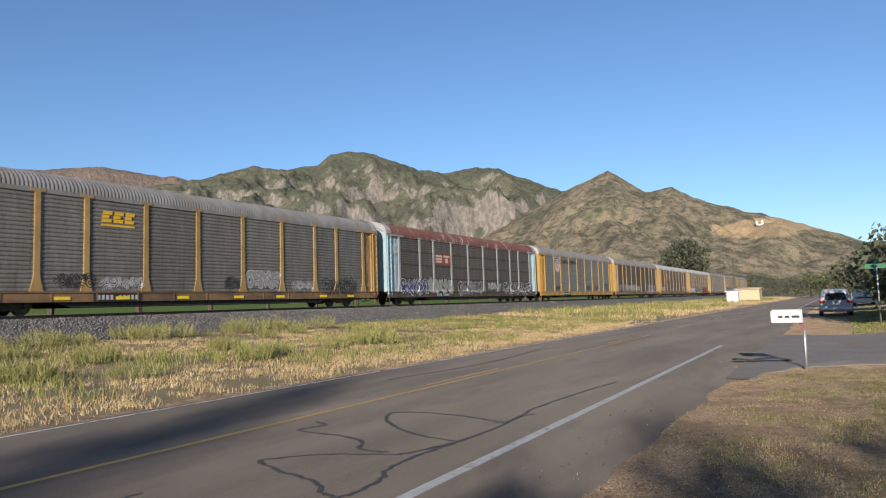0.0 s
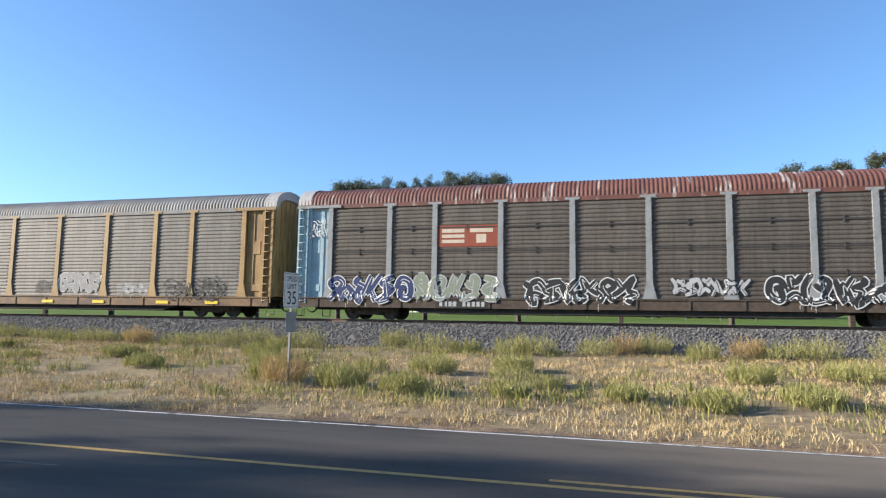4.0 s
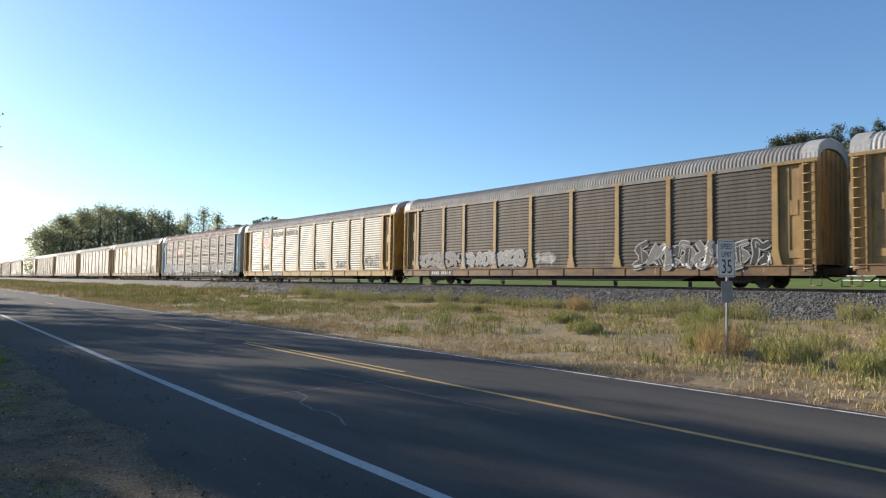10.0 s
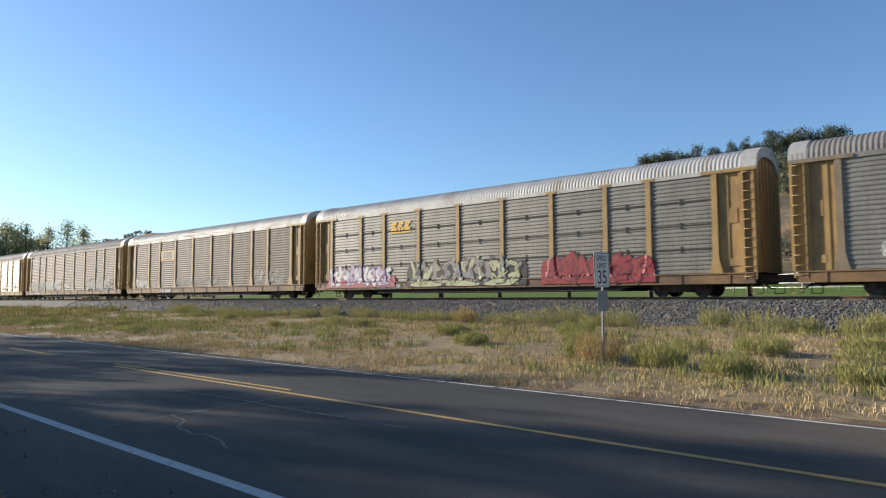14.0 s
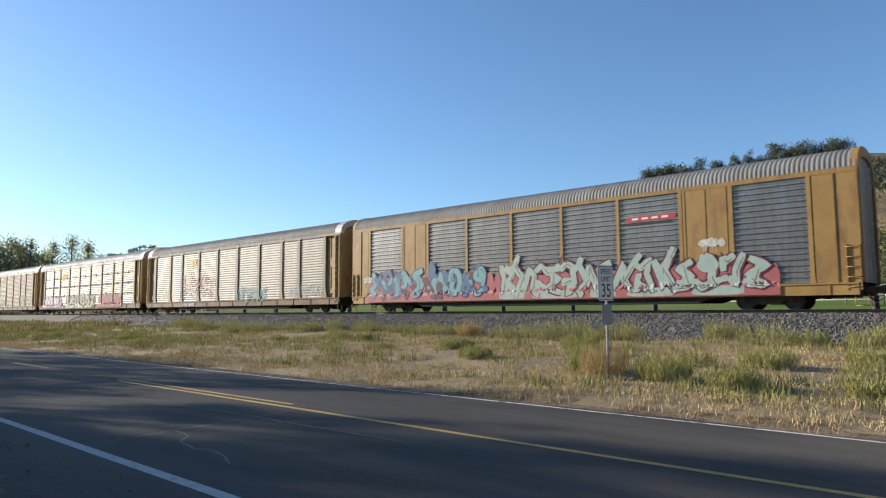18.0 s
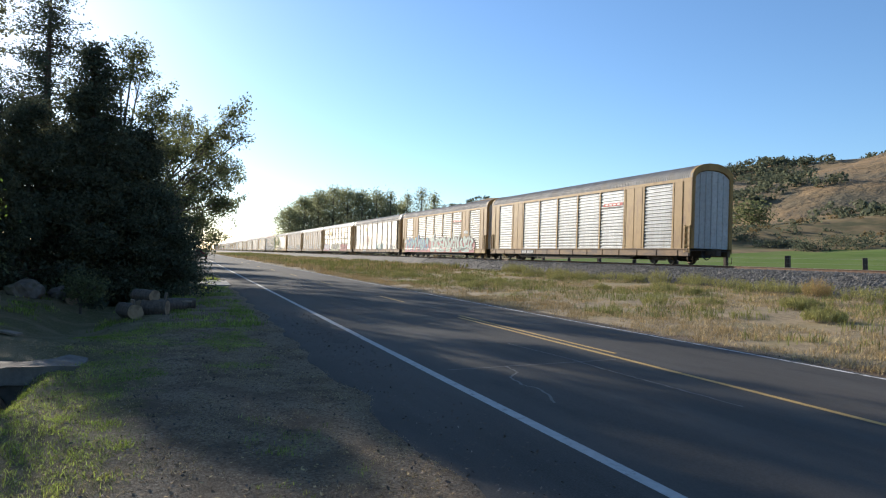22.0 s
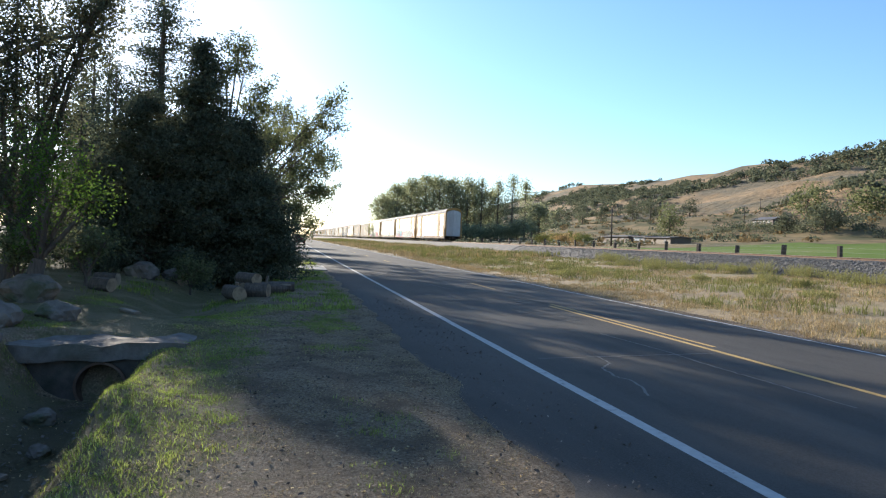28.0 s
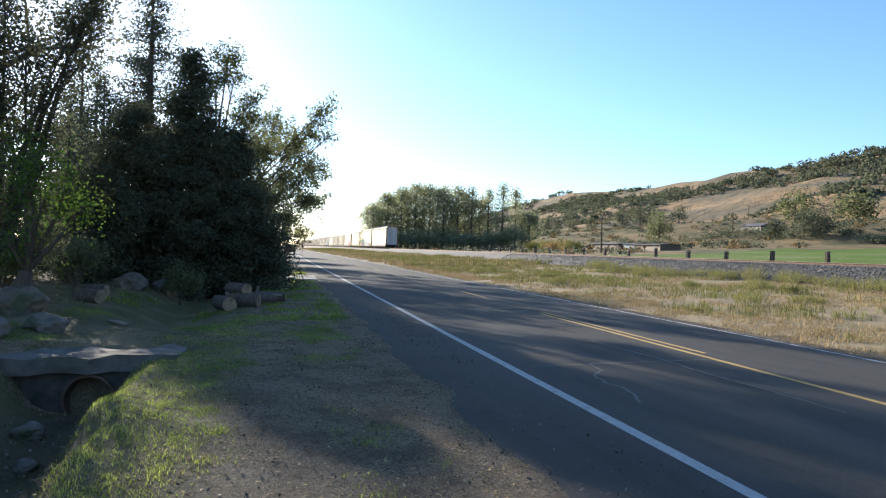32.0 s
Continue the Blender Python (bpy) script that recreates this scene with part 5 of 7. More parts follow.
seamed = autorack(dict(GREY, panel="panel_c", post="dull_yellow", roof="roof_pale", roof_label="corrugated pale grey roof", seams=True, label="grey seamed car carrier with red, lime and lilac graffiti", emblem=("bars", -5.83, 4.0), number=-6.8))
graffiti(seamed, -12.1, -6.6, 0.6, 1.95, ["spray_lilac", "spray_plum", "spray_pink", "spray_white"], 51, "piece", "lilac and pink spray figures", False, (0.62, 1.3))
graffiti(seamed, -4.9, 2.6, 0.62, 2.1, ["spray_lime", "spray_black", "spray_black", "spray_haze"], 52, "piece", "lime spray figures on black with spiked edges", False, (0.62, 1.75), True)
graffiti(seamed, 4.2, 9.2, 0.62, 2.0, ["spray_red", "spray_maroon", "spray_red", "spray_brick"], 53, "piece", "red spray figures with maroon outlines", False, (0.62, 1.7))
tall = autorack(dict(GREY, panel="panel_c", post="brown_post", label="grey car carrier with tall pale green and red graffiti", emblem=("bars", -5.0, 3.95), number=-5.9))
graffiti(tall, -10.9, -9.6, 1.3, 1.9, ["spray_white"], 61, "line", "white spray outlines")
graffiti(tall, -7.4, -2.0, 0.95, 3.3, ["spray_teal", "spray_teal", "spray_teal", "spray_pink"], 62, "line", "tall pale green and pink spray outlines")
graffiti(tall, 1.2, 5.4, 0.75, 1.95, ["spray_teal", "spray_green", "spray_teal"], 63, "line", "teal spray outlines")
graffiti(tall, 8.0, 12.0, 0.95, 1.9, ["spray_silver", "spray_pink"], 64, "line", "pale spray outlines")
SILVER = dict(flush=True, slats=(18, 0.036), panel="panel_h", post="yellow", end="yellow", sill="yellow", eave="yellow", roof="roof_grey", roof_label="corrugated weathered grey roof", door="end_grey", emblem=("swoosh", 5.83, 3.9), number=-6.2)
mural = autorack(dict(SILVER, post="ochre", end="ochre", eave="ochre", sill="ochre", label="yellow and silver car carrier with a long mint and red mural"))
graffiti(mural, -11.9, -3.0, 0.6, 2.45, ["spray_teal", "spray_navy", "spray_pink", "spray_blue", "spray_maroon", "spray_teal", "spray_blue"], 71, "piece", "blue, teal and maroon spray figures on pink", True, (0.55, 2.0))
graffiti(mural, -2.2, 10.6, 0.6, 2.45, ["spray_mint", "spray_maroon", "spray_pink", "spray_mint"], 72, "piece", "mint spray figures with dark red outlines on pink", True, (0.55, 1.8), True)
graffiti(mural, -12.6, -11.9, 1.7, 2.1, ["spray_white"], 73, "line", "small white spray outlines", True)
graffiti(mural, 8.0, 9.0, 2.5, 2.9, ["spray_white"], 74, "line", "small white spray outlines", True)
last = autorack(dict(SILVER, panel="panel_s", sill="brown_sill", post="ochre", end="ochre", eave="ochre", label="yellow and silver car carrier at the end of the train"))
plain = autorack(dict(GREY, post="brown_post", label="dusty grey car carrier with ochre posts"))
graffiti(plain, 2.0, 6.0, 1.0, 1.8, ["spray_silver"], 81, "line", "pale spray lines")

# from the end of the train to its head
TRAIN = [last, mural, tall, seamed, grimed, brown, yellow, blue, csx, plain]
for k, src in enumerate((plain, grimed, tall, plain, brown, grimed, plain, tall, grimed, seamed, plain, plain, grimed, tall, plain, grimed)):
    TRAIN.append(copy_thing(src, Matrix.Identity(4)))
PITCH = 28.6


# ---- grass and weeds ----
def blades(name, x, y, z, height, width, lean, seed, mat, label, category, parent=None, bend=True):
    """Many single blades, each a narrow bent leaf of two faces."""
    g = np.random.default_rng(seed)
    n = len(x)
    a = g.uniform(0, 2 * np.pi, n)
    la = g.uniform(0, 2 * np.pi, n)
    l = np.abs(g.normal(0, 1, n)) * lean
    w = width * g.uniform(0.6, 1.3, n) / 2
    h = height * g.uniform(0.55, 1.25, n)
    wx, wy = np.cos(a) * w, np.sin(a) * w
    dx, dy = np.cos(la) * l * h, np.sin(la) * l * h
    b0 = np.stack([x - wx, y - wy, z - 0.02], -1)
    b1 = np.stack([x + wx, y + wy, z - 0.02], -1)
    m1 = np.stack([x + wx * 0.8 + dx * 0.35, y + wy * 0.8 + dy * 0.35, z + h * 0.6], -1)
    m0 = np.stack([x - wx * 0.8 + dx * 0.35, y - wy * 0.8 + dy * 0.35, z + h * 0.6], -1)
    t1 = np.stack([x + wx * 0.15 + dx, y + wy * 0.15 + dy, z + h], -1)
    t0 = np.stack([x - wx * 0.15 + dx, y - wy * 0.15 + dy, z + h], -1)
    V = np.stack([b0, b1, m1, m0, t1, t0], 1).reshape(-1, 3)
    i = (np.arange(n) * 6)[:, None]
    F = np.concatenate([i + [0, 1, 2, 3], i + [3, 2, 4, 5]])
    me = fast_mesh(name, V, F, mat)
    ob = new(name, me)
    if parent is None:
        tagged(ob, label, category, kind="stuff")
    else:
        ob.parent = parent
    return ob


def tufts(seed, count, per, spread, box, keep=None):
    """Blade roots gathered in tufts inside a stretch of ground."""
    g = np.random.default_rng(seed)
    x0, x1, y0, y1 = box
    cx, cy = g.uniform(x0, x1, count), g.uniform(y0, y1, count)
    if keep is not None:
        ok = keep(cx, cy, g)
        cx, cy = cx[ok], cy[ok]
    x = np.repeat(cx, per) + g.normal(0, spread, len(cx) * per)
    y = np.repeat(cy, per) + g.normal(0, spread, len(cx) * per)
    return x, y, land(x, y)


def patchy(scale, cut, seed):
    return lambda x, y, g: fbm(x / scale, y / scale, 3, seed) + g.normal(0, 0.05, len(x)) > cut


X, Y, Z = tufts(1, 21000, 13, 0.10, (-62, 50, 10.3, 25.2), patchy(2.6, 0.44, 40))
blades("dry_grass", X, Y, Z, 0.095, 0.012, 1.0, 1, "straw", "short dry straw-coloured grass on the verge", "dry grass")
X, Y, Z = tufts(12, 3600, 12, 0.12, (-60, 40, 10.25, 12.6), patchy(1.2, 0.42, 50))
blades("edge_grass", X, Y, Z, 0.09, 0.012, 1.0, 12, "straw", "dry grass along the far road edge", "dry grass")
X, Y, Z = tufts(2, 6000, 11, 0.13, (-62, 50, 11.5, 25.4), patchy(3.4, 0.5, 41))
blades("weedy_grass", X, Y, Z, 0.22, 0.02, 0.5, 2, "olive_blade", "olive weedy grass among the straw", "weeds")
X, Y, Z = tufts(3, 9000, 8, 0.3, (-330, -60, 10.8, 25.5), patchy(6, 0.4, 42))
blades("far_dry_grass", X, Y, Z, 0.36, 0.07, 0.4, 3, "straw", "dry verge grass far along the road", "dry grass")
X, Y, Z = tufts(4, 5000, 9, 0.35, (-330, -60, 12, 26), patchy(7, 0.5, 43))
blades("far_weedy_grass", X, Y, Z, 0.5, 0.07, 0.3, 4, "olive_blade", "olive verge weeds far along the road", "weeds")
X, Y, Z = tufts(5, 6500, 8, 0.3, (50, 260, 10.8, 25.5), patchy(6, 0.4, 44))
blades("verge_straw", X, Y, Z, 0.22, 0.05, 0.6, 5, "straw", "tall dry grass beside the track towards the mountains", "dry grass")
X, Y, Z = tufts(6, 2200, 9, 0.35, (50, 200, 12, 25.5), patchy(7, 0.5, 45))
blades("verge_weeds", X, Y, Z, 0.5, 0.06, 0.3, 6, "olive_blade", "olive weeds beside the track towards the mountains", "weeds")


def near_lawn(x, y, g):
    green = np.where((x < -3.5) & (x > -9.5), np.clip((-0.5 - y) * 0.5, -0.25, 0.16), np.where(x > 2, -0.05, -0.1))
    return (fbm(x / 0.7, y / 0.7, 3, 47) + green + g.normal(0, 0.06, len(x)) > 0.46) & (np.abs(y - DITCH_Y) > 0.6) & (y < 1.4 + (fbm(x / 2, y / 2, 2, 48) - 0.5) * 1.6 - 0.05 * np.clip(x, -12, 4))


X, Y, Z = tufts(7, 16000, 9, 0.045, (-15, 1, -4.2, 1.3), near_lawn)
blades("lawn_grass", X, Y, Z, 0.03, 0.0055, 1.2, 7, "lawn_blade", "short green grass on the ditch bank", "grass")
X, Y, Z = tufts(8, 9000, 7, 0.07, (-45, -15, -4.2, 1.6), near_lawn)
blades("shaded_lawn", X, Y, Z, 0.08, 0.016, 0.5, 8, "lawn_blade", "patchy green grass beside the shoulder", "grass")
X, Y, Z = tufts(11, 13000, 8, 0.06, (-15, 18, -2.0, 2.2), patchy(0.8, 0.47, 49))
blades("dry_thatch", X, Y, Z, 0.012, 0.006, 3.0, 11, "straw", "flattened dry thatch among the roadside dirt", "dry grass")
X, Y, Z = tufts(9, 7000, 7, 0.06, (3, 16.4, -4.5, 1.5), near_lawn)
blades("roadside_grass", X, Y, Z, 0.032, 0.011, 0.9, 9, "drab_blade", "thin dry roadside grass", "grass")
# olive blades darken this lawn in place of the shade lying on it
X, Y, Z = tufts(10, 5000, 8, 0.08, (29, 60, -10, -0.6), patchy(1.5, 0.45, 52))
blades("green_lawn", X, Y, Z, 0.06, 0.03, 0.8, 10, "olive_blade", "mown green lawn beside the drive", "grass")


def weed_bush(x, y, h, r, n, seed, mat="weed", label="yellow-green weed bush on the dry verge"):
    """A bush of many upright sprays, thicker at its foot."""
    g = np.random.default_rng(seed)
    z0 = float(land(x, y))
    ob = thing("weed_bush", x, y, z0, 0, label, "bush", "weed bushes on the verge")
    a, q = g.uniform(0, 2 * np.pi, n), np.sqrt(g.random(n)) * r
    bx, by = np.cos(a) * q, np.sin(a) * q
    hh = h * (1 - 0.45 * (q / r) ** 2) * g.uniform(0.6, 1.15, n)
    lean = 0.15 + 0.55 * q / r
    tx, ty = bx + np.cos(a) * lean * hh * 0.6 + g.normal(0, 0.03, n), by + np.sin(a) * lean * hh * 0.6 + g.normal(0, 0.03, n)
    w = 0.0055
    k = 11
    V, F = [], []
    for j in range(k):
        f = g.uniform(0.15, 1.0, n)
        px, py, pz = bx + (tx - bx) * f, by + (ty - by) * f, hh * f
        d = g.normal(0, 1, (n, 3))
        d[:, 2] = np.abs(d[:, 2]) + 1.7
        d /= np.linalg.norm(d, axis=1)[:, None]
        s = np.cross(d, g.normal(0, 1, (n, 3)))
        s /= np.linalg.norm(s, axis=1)[:, None] + 1e-6
        L = (0.08 + 0.12 * h * g.random(n))[:, None]
        c = np.stack([px, py, pz], -1)
        V.append(np.stack([c - s * w, c + s * w, c + d * L + s * w * 0.3, c + d * L - s * w * 0.3], 1))
    V = np.concatenate(V).reshape(-1, 3)
    part("sprays", fast_mesh("sprays", V, np.arange(len(V)).reshape(-1, 4), mat), None, ob)
    m = min(n, 60)
    st = np.stack([np.stack([bx[:m] - 0.004, by[:m], bx[:m] * 0], -1), np.stack([bx[:m] + 0.004, by[:m], bx[:m] * 0], -1), np.stack([tx[:m] + 0.003, ty[:m], hh[:m]], -1), np.stack([tx[:m] - 0.003, ty[:m], hh[:m]], -1)], 1).reshape(-1, 3)
    tagged(part("stalk", fast_mesh("stalk", st, np.arange(len(st)).reshape(-1, 4), "twig"), None, ob), kind="stuff")
    return ob


for x, y, h, r, n in ((-6.3, 14.0, 0.62, 0.6, 230), (-4.7, 13.5, 0.55, 0.5, 200), (-8.5, 14.6, 0.68, 0.42, 190), (-2.4, 13.4, 0.45, 0.42, 150), (-0.2, 13.6, 0.38, 0.45, 150), (1.4, 13.2, 0.45, 0.5, 170), (3.2, 14.2, 0.5, 0.6, 220), (5.5, 13.8, 0.55, 0.55, 220),
                      (-5.2, 17.4, 0.6, 0.7, 240), (-3.2, 18.6, 0.5, 0.6, 200), (2.6, 17.4, 0.55, 0.6, 220), (5.2, 18.8, 0.6, 0.8, 240), (-10.6, 18.2, 0.5, 0.6, 200), (-13.2, 16.0, 0.45, 0.6, 200), (-12.2, 20.5, 0.55, 0.7, 220), (-16.5, 18.8, 0.5, 0.6, 200),
                      (8.2, 15.4, 0.65, 0.7, 240), (11.4, 17.8, 0.6, 0.7, 220), (9.4, 20.4, 0.55, 0.7, 200), (14.2, 14.6, 0.6, 0.6, 200), (16.4, 18.2, 0.55, 0.7, 200), (20.5, 15.4, 0.6, 0.7, 200), (25, 18.5, 0.6, 0.8, 200)):
    weed_bush(x, y, h * 0.84, r * 0.84, int(n * 1.3), int((x + 80) * 31 + y * 7))
rb = random.Random(17)
for k in range(46):
    x = -50 + k * 1.75 + rb.uniform(-1, 1)
    weed_bush(x, rb.uniform(23.6, 25.2), rb.uniform(0.45, 0.85), rb.uniform(0.45, 0.9), 150, 300 + k, "weed", "green weed bush at the foot of the track bank")
for k in range(40):
    x, y = rb.uniform(-60, 48), rb.uniform(12.5, 23)
    weed_bush(x, y, rb.uniform(0.28, 0.5), rb.uniform(0.3, 0.6), 110, 400 + k)
for x, y in ((-7.7, 13.9), (3.6, 24.6), (-0.3, 24.8), (-20, 23.8), (9, 24.5)):
    weed_bush(x, y, 0.75, 0.45, 160, int(500 + x * 7), "rust_weed", "reddish dried dock on the verge")


# ---- trees ----
def leaf_cloud(g, tips, per, spread, size, flat=0.0):
    """Small leaves scattered round the tips of twigs."""
    tips = np.asarray(tips, float)
    c = np.repeat(tips, per, 0)
    n = len(c)
    c = c + g.normal(0, 1, (n, 3)) * np.asarray(spread)
    u = g.normal(0, 1, (n, 3))
    u[:, 2] *= 1 - flat
    u /= np.linalg.norm(u, axis=1)[:, None]
    v = np.cross(u, g.normal(0, 1, (n, 3)))
    v /= np.linalg.norm(v, axis=1)[:, None] + 1e-9
    s = size * g.uniform(0.6, 1.3, (n, 1))
    return np.stack([c - u * s, c + v * s * 0.5, c + u * s, c - v * s * 0.5], 1).reshape(-1, 3)


def crown_part(tree, g, tips, per, spread, size, mat, label="", name="crown"):
    V = leaf_cloud(g, tips, per, spread, size)
    return part(name, fast_mesh(name, V, np.arange(len(V)).reshape(-1, 4), mat), None, tree, label)


def limbs(bm, rg, p, d, length, radius, depth, tips, droop=0.0, fork=3, wander=0.35):
    """Grow a limb in bent stretches, fork at its end, and note where twigs end."""
    segs = 3
    for i in range(segs):
        d = (d + Vector((rg.uniform(-1, 1), rg.uniform(-1, 1), rg.uniform(-0.6, 0.8) - droop)) * wander / segs).normalized()
        q = p + d * (length / segs)
        r1 = radius * (1 - 0.3 * (i + 1) / segs)
        tube(bm, p, q, radius * (1 - 0.3 * i / segs), r1, 7 if depth > 1 else 4, 0, False)
        p = q
        if depth <= 1:
            tips.append(p[:])
    if depth <= 0:
        return
    for k in range(fork if depth > 1 else 3):
        a = rg.uniform(0, 6.28)
        side = Vector((math.cos(a), math.sin(a), rg.uniform(-0.2, 0.7)))
        limbs(bm, rg, p, (d * 0.9 + side * rg.uniform(0.5, 1.0)).normalized(), length * rg.uniform(0.55, 0.8), radius * 0.55, depth - 1, tips, droop, fork, wander)


def broadleaf(x, y, h, seed, mat, label, trunk_h=None, lean=(0, 0), depth=3, fork=3, per=26, spread=0.38, size=0.07, name="tree", group="", length=None, z=None):
    rg, g = random.Random(seed), np.random.default_rng(seed)
    z0 = float(land(x, y)) if z is None else z
    tree = thing(name, x, y, z0 - 0.05, 0, label, "tree", group)
    bm = bmesh.new()
    th = trunk_h or h * 0.28
    base = Vector((0, 0, 0))
    top = Vector((lean[0] * th, lean[1] * th, th))
    tube(bm, base, base.lerp(top, 0.3), h * 0.035, h * 0.026, 9, 0, False)
    tube(bm, base.lerp(top, 0.3), top, h * 0.026, h * 0.021, 9, 0, False)
    tips = []
    for k in range(fork):
        a = 6.28 * k / fork + rg.uniform(-0.5, 0.5)
        d = Vector((math.cos(a) * 0.55 + lean[0], math.sin(a) * 0.55 + lean[1], 1)).normalized()
        limbs(bm, rg, top, d, length or h * 0.27, h * 0.017, depth - 1, tips, 0, fork)
    part("trunk", bm, "bark", tree)
    crown_part(tree, g, tips, per, spread, size, mat)
    return tree


def conifer(x, y, h, r, seed, mat, label, dense=1.0, start=0.08, bare=0.0, power=0.85, z=None, big=1.0):
    """Tiers of branches round a straight trunk, each hung with short sprays."""
    rg, g = random.Random(seed), np.random.default_rng(seed)
    z0 = float(land(x, y)) if z is None else z
    tree = thing("conifer", x, y, z0 - 0.05, 0, label, "tree", "conifers by the road")
    bm = bmesh.new()
    tube(bm, (0, 0, 0), (0, 0, h * 0.5), h * 0.022, h * 0.012, 8, 0, False)
    tube(bm, (0, 0, h * 0.5), (0, 0, h), h * 0.012, 0.015, 8, 0, False)
    tips = []
    n = int(h * 9 * dense)
    for i in range(n):
        f = start + (1 - start) * i / n
        L = r * (1 - f) ** power * rg.uniform(0.72, 1.15) + 0.12
        a = rg.uniform(0, 6.28)
        zb = f * h
        up = rg.uniform(-0.15, 0.35)
        end = Vector((math.cos(a) * L, math.sin(a) * L, zb + up * L))
        tube(bm, (0, 0, zb), end, 0.012 + 0.012 * L, 0.006, 4, 0, False)
        m = max(2, int(L * 4.5 / big))
        for k in range(m):
            q = bare + (1 - bare) * (k + 0.6) / m
            tips.append((end.x * q, end.y * q, zb + up * L * q - 0.05))
    part("trunk", bm, "bark", tree)
    crown_part(tree, g, tips, int((26 if mat == "juniper" else 18) * dense), (0.2 * big, 0.2 * big, 0.14 * big), (0.056 if mat == "juniper" else 0.06) * big, mat)
    return tree


def lump_tree(name, x, y, lumps, seed, mat, label, fork_z, per, leaf=0.085):
    """A tree whose limbs bend out from one fork to separate leafy masses, given by place and size."""
    rg, g = random.Random(seed), np.random.default_rng(seed)
    z0 = float(land(x, y))
    tree = thing(name, x, y, z0 - 0.05, 0, label, "tree")
    bm = bmesh.new()
    r = 0.12 + 0.012 * fork_z * 2
    fork = Vector((rg.uniform(-0.2, 0.2), rg.uniform(-0.1, 0.3), fork_z * 0.75))
    tube(bm, (0, 0, 0), fork * 0.5, r * 1.25, r, 9, 0, False)
    tube(bm, fork * 0.5, fork, r, r * 0.8, 9, 0, False)
    tips = []
    for lx, ly, lz, lr in lumps:
        c = Vector((lx - x, ly - y, lz - z0))
        start = fork * min(1, max(0.25, (c.z - 0.3) / max(fork.z, 0.1)))
        mid = start.lerp(c, 0.5) + Vector((rg.uniform(-0.3, 0.3), rg.uniform(-0.3, 0.3), 0.25))
        tube(bm, start, mid, r * 0.36, r * 0.22, 6, 0, False)
        tube(bm, mid, c, r * 0.22, r * 0.08, 5, 0, False)
        m = int(10 + 16 * lr)
        for i in range(m):
            e = c + Vector((g.normal(), g.normal(), g.normal() * 0.85)) * lr * 0.45
            tube(bm, c.lerp(mid, rg.uniform(0, 0.5)), e, 0.014, 0.005, 3, 0, False)
            tips += [e[:]] * max(1, int(per * lr / m / 2.6))
    part("trunk", bm, "bark", tree)
    crown_part(tree, g, tips, 14, 0.17, leaf, mat)
    return tree


# dark junipers and firs beside the road
conifer(-23.8, -2.9, 8.0, 2.1, 1, "juniper", "dense dark cone-shaped juniper by the road", 2.6, 0.02, 0.2, 0.72)
conifer(-22.6, -4.4, 5.5, 2.3, 2, "juniper", "dense dark juniper reaching to the ground", 2.4, 0.02, 0.2, 0.62)
conifer(-25.4, -1.7, 5.9, 2.2, 3, "juniper", "dense dark juniper at the edge of the shoulder", 2.6, 0.02, 0.2, 0.55)
conifer(-24.6, -1.1, 3.6, 1.7, 8, "juniper", "low dark juniper at the edge of the shoulder", 2.2, 0.02, 0.2, 0.5)
conifer(-21.4, -5.8, 3.3, 1.8, 4, "juniper", "dark juniper with a ragged outline", 1.6, 0.03, 0.3, 0.75)
conifer(-46, -8.2, 18.4, 4.4, 5, "spruce", "tall open fir rising behind the junipers", 1.0, 0.25, 0.05, 0.55, None, 1.5)
conifer(-52, -13.7, 15.0, 3.4, 6, "spruce", "tall open fir far behind the junipers", 0.85, 0.12, 0.2, 0.7, None, 1.6)
conifer(-23.5, -7.6, 6.2, 1.5, 7, "spruce", "ragged fir behind the junipers", 0.8, 0.1, 0.2, 0.8)
for x, y, h, r, s in ((-45, -10.6, 11.2, 3.0, 41), (-60, -16.6, 14.0, 3.2, 42), (-58, -14.2, 15.0, 3.6, 43), (-49, -13.6, 10.4, 2.8, 44), (-31, -8.4, 5.8, 2.2, 45)):
    conifer(x, y, h, r, s, "spruce", "dark conifer in the thicket behind the ditch", 1.0, 0.04, 0.25, 0.7, None, 1.4)
conifer(-22.0, -6.1, 5.2, 1.5, 46, "spruce", "young open fir between the juniper and the ditch trees", 0.7, 0.05, 0.2, 0.8)
# open broadleaved trees
lump_tree("tree", -33.5, -3.2, ((-33.9, -2.6, 10.6, 0.8), (-33.9, -2.3, 9.6, 0.7), (-34.0, -1.5, 8.6, 0.75), (-34.0, -1.3, 7.7, 0.7), (-33.6, -3.1, 9.4, 0.6), (-33.2, -2.0, 7.6, 0.6), (-32.6, -3.6, 8.2, 0.7), (-34.6, -3.9, 7.4, 0.8)), 11, "elm_leaf", "old elm with thin open limbs behind the junipers", 5.2, 215, 0.075)
lump_tree("tree", -36.2, -2.8, ((-35.9, 2.0, 8.7, 0.85), (-36.0, 1.5, 7.7, 0.8), (-35.9, 2.4, 7.4, 0.55), (-36.0, 0.9, 6.9, 0.8), (-36.0, 0.3, 5.8, 1.1), (-36.2, 1.2, 5.1, 0.95), (-36.2, 1.6, 4.1, 0.65), (-36.0, -0.2, 4.2, 1.1), (-36.3, 0.3, 3.0, 0.8), (-36.0, -0.7, 2.5, 1.1),
                                (-36.0, -0.6, 6.5, 0.9), (-35.6, -1.2, 4.9, 1.1), (-36.0, -1.3, 6.6, 0.85), (-36.0, -0.4, 1.7, 0.8), (-37, -2.4, 6.5, 1.1)), 12, "elm_leaf", "leaning elm with a leafy crown out over the road edge", 3.4, 165, 0.075)
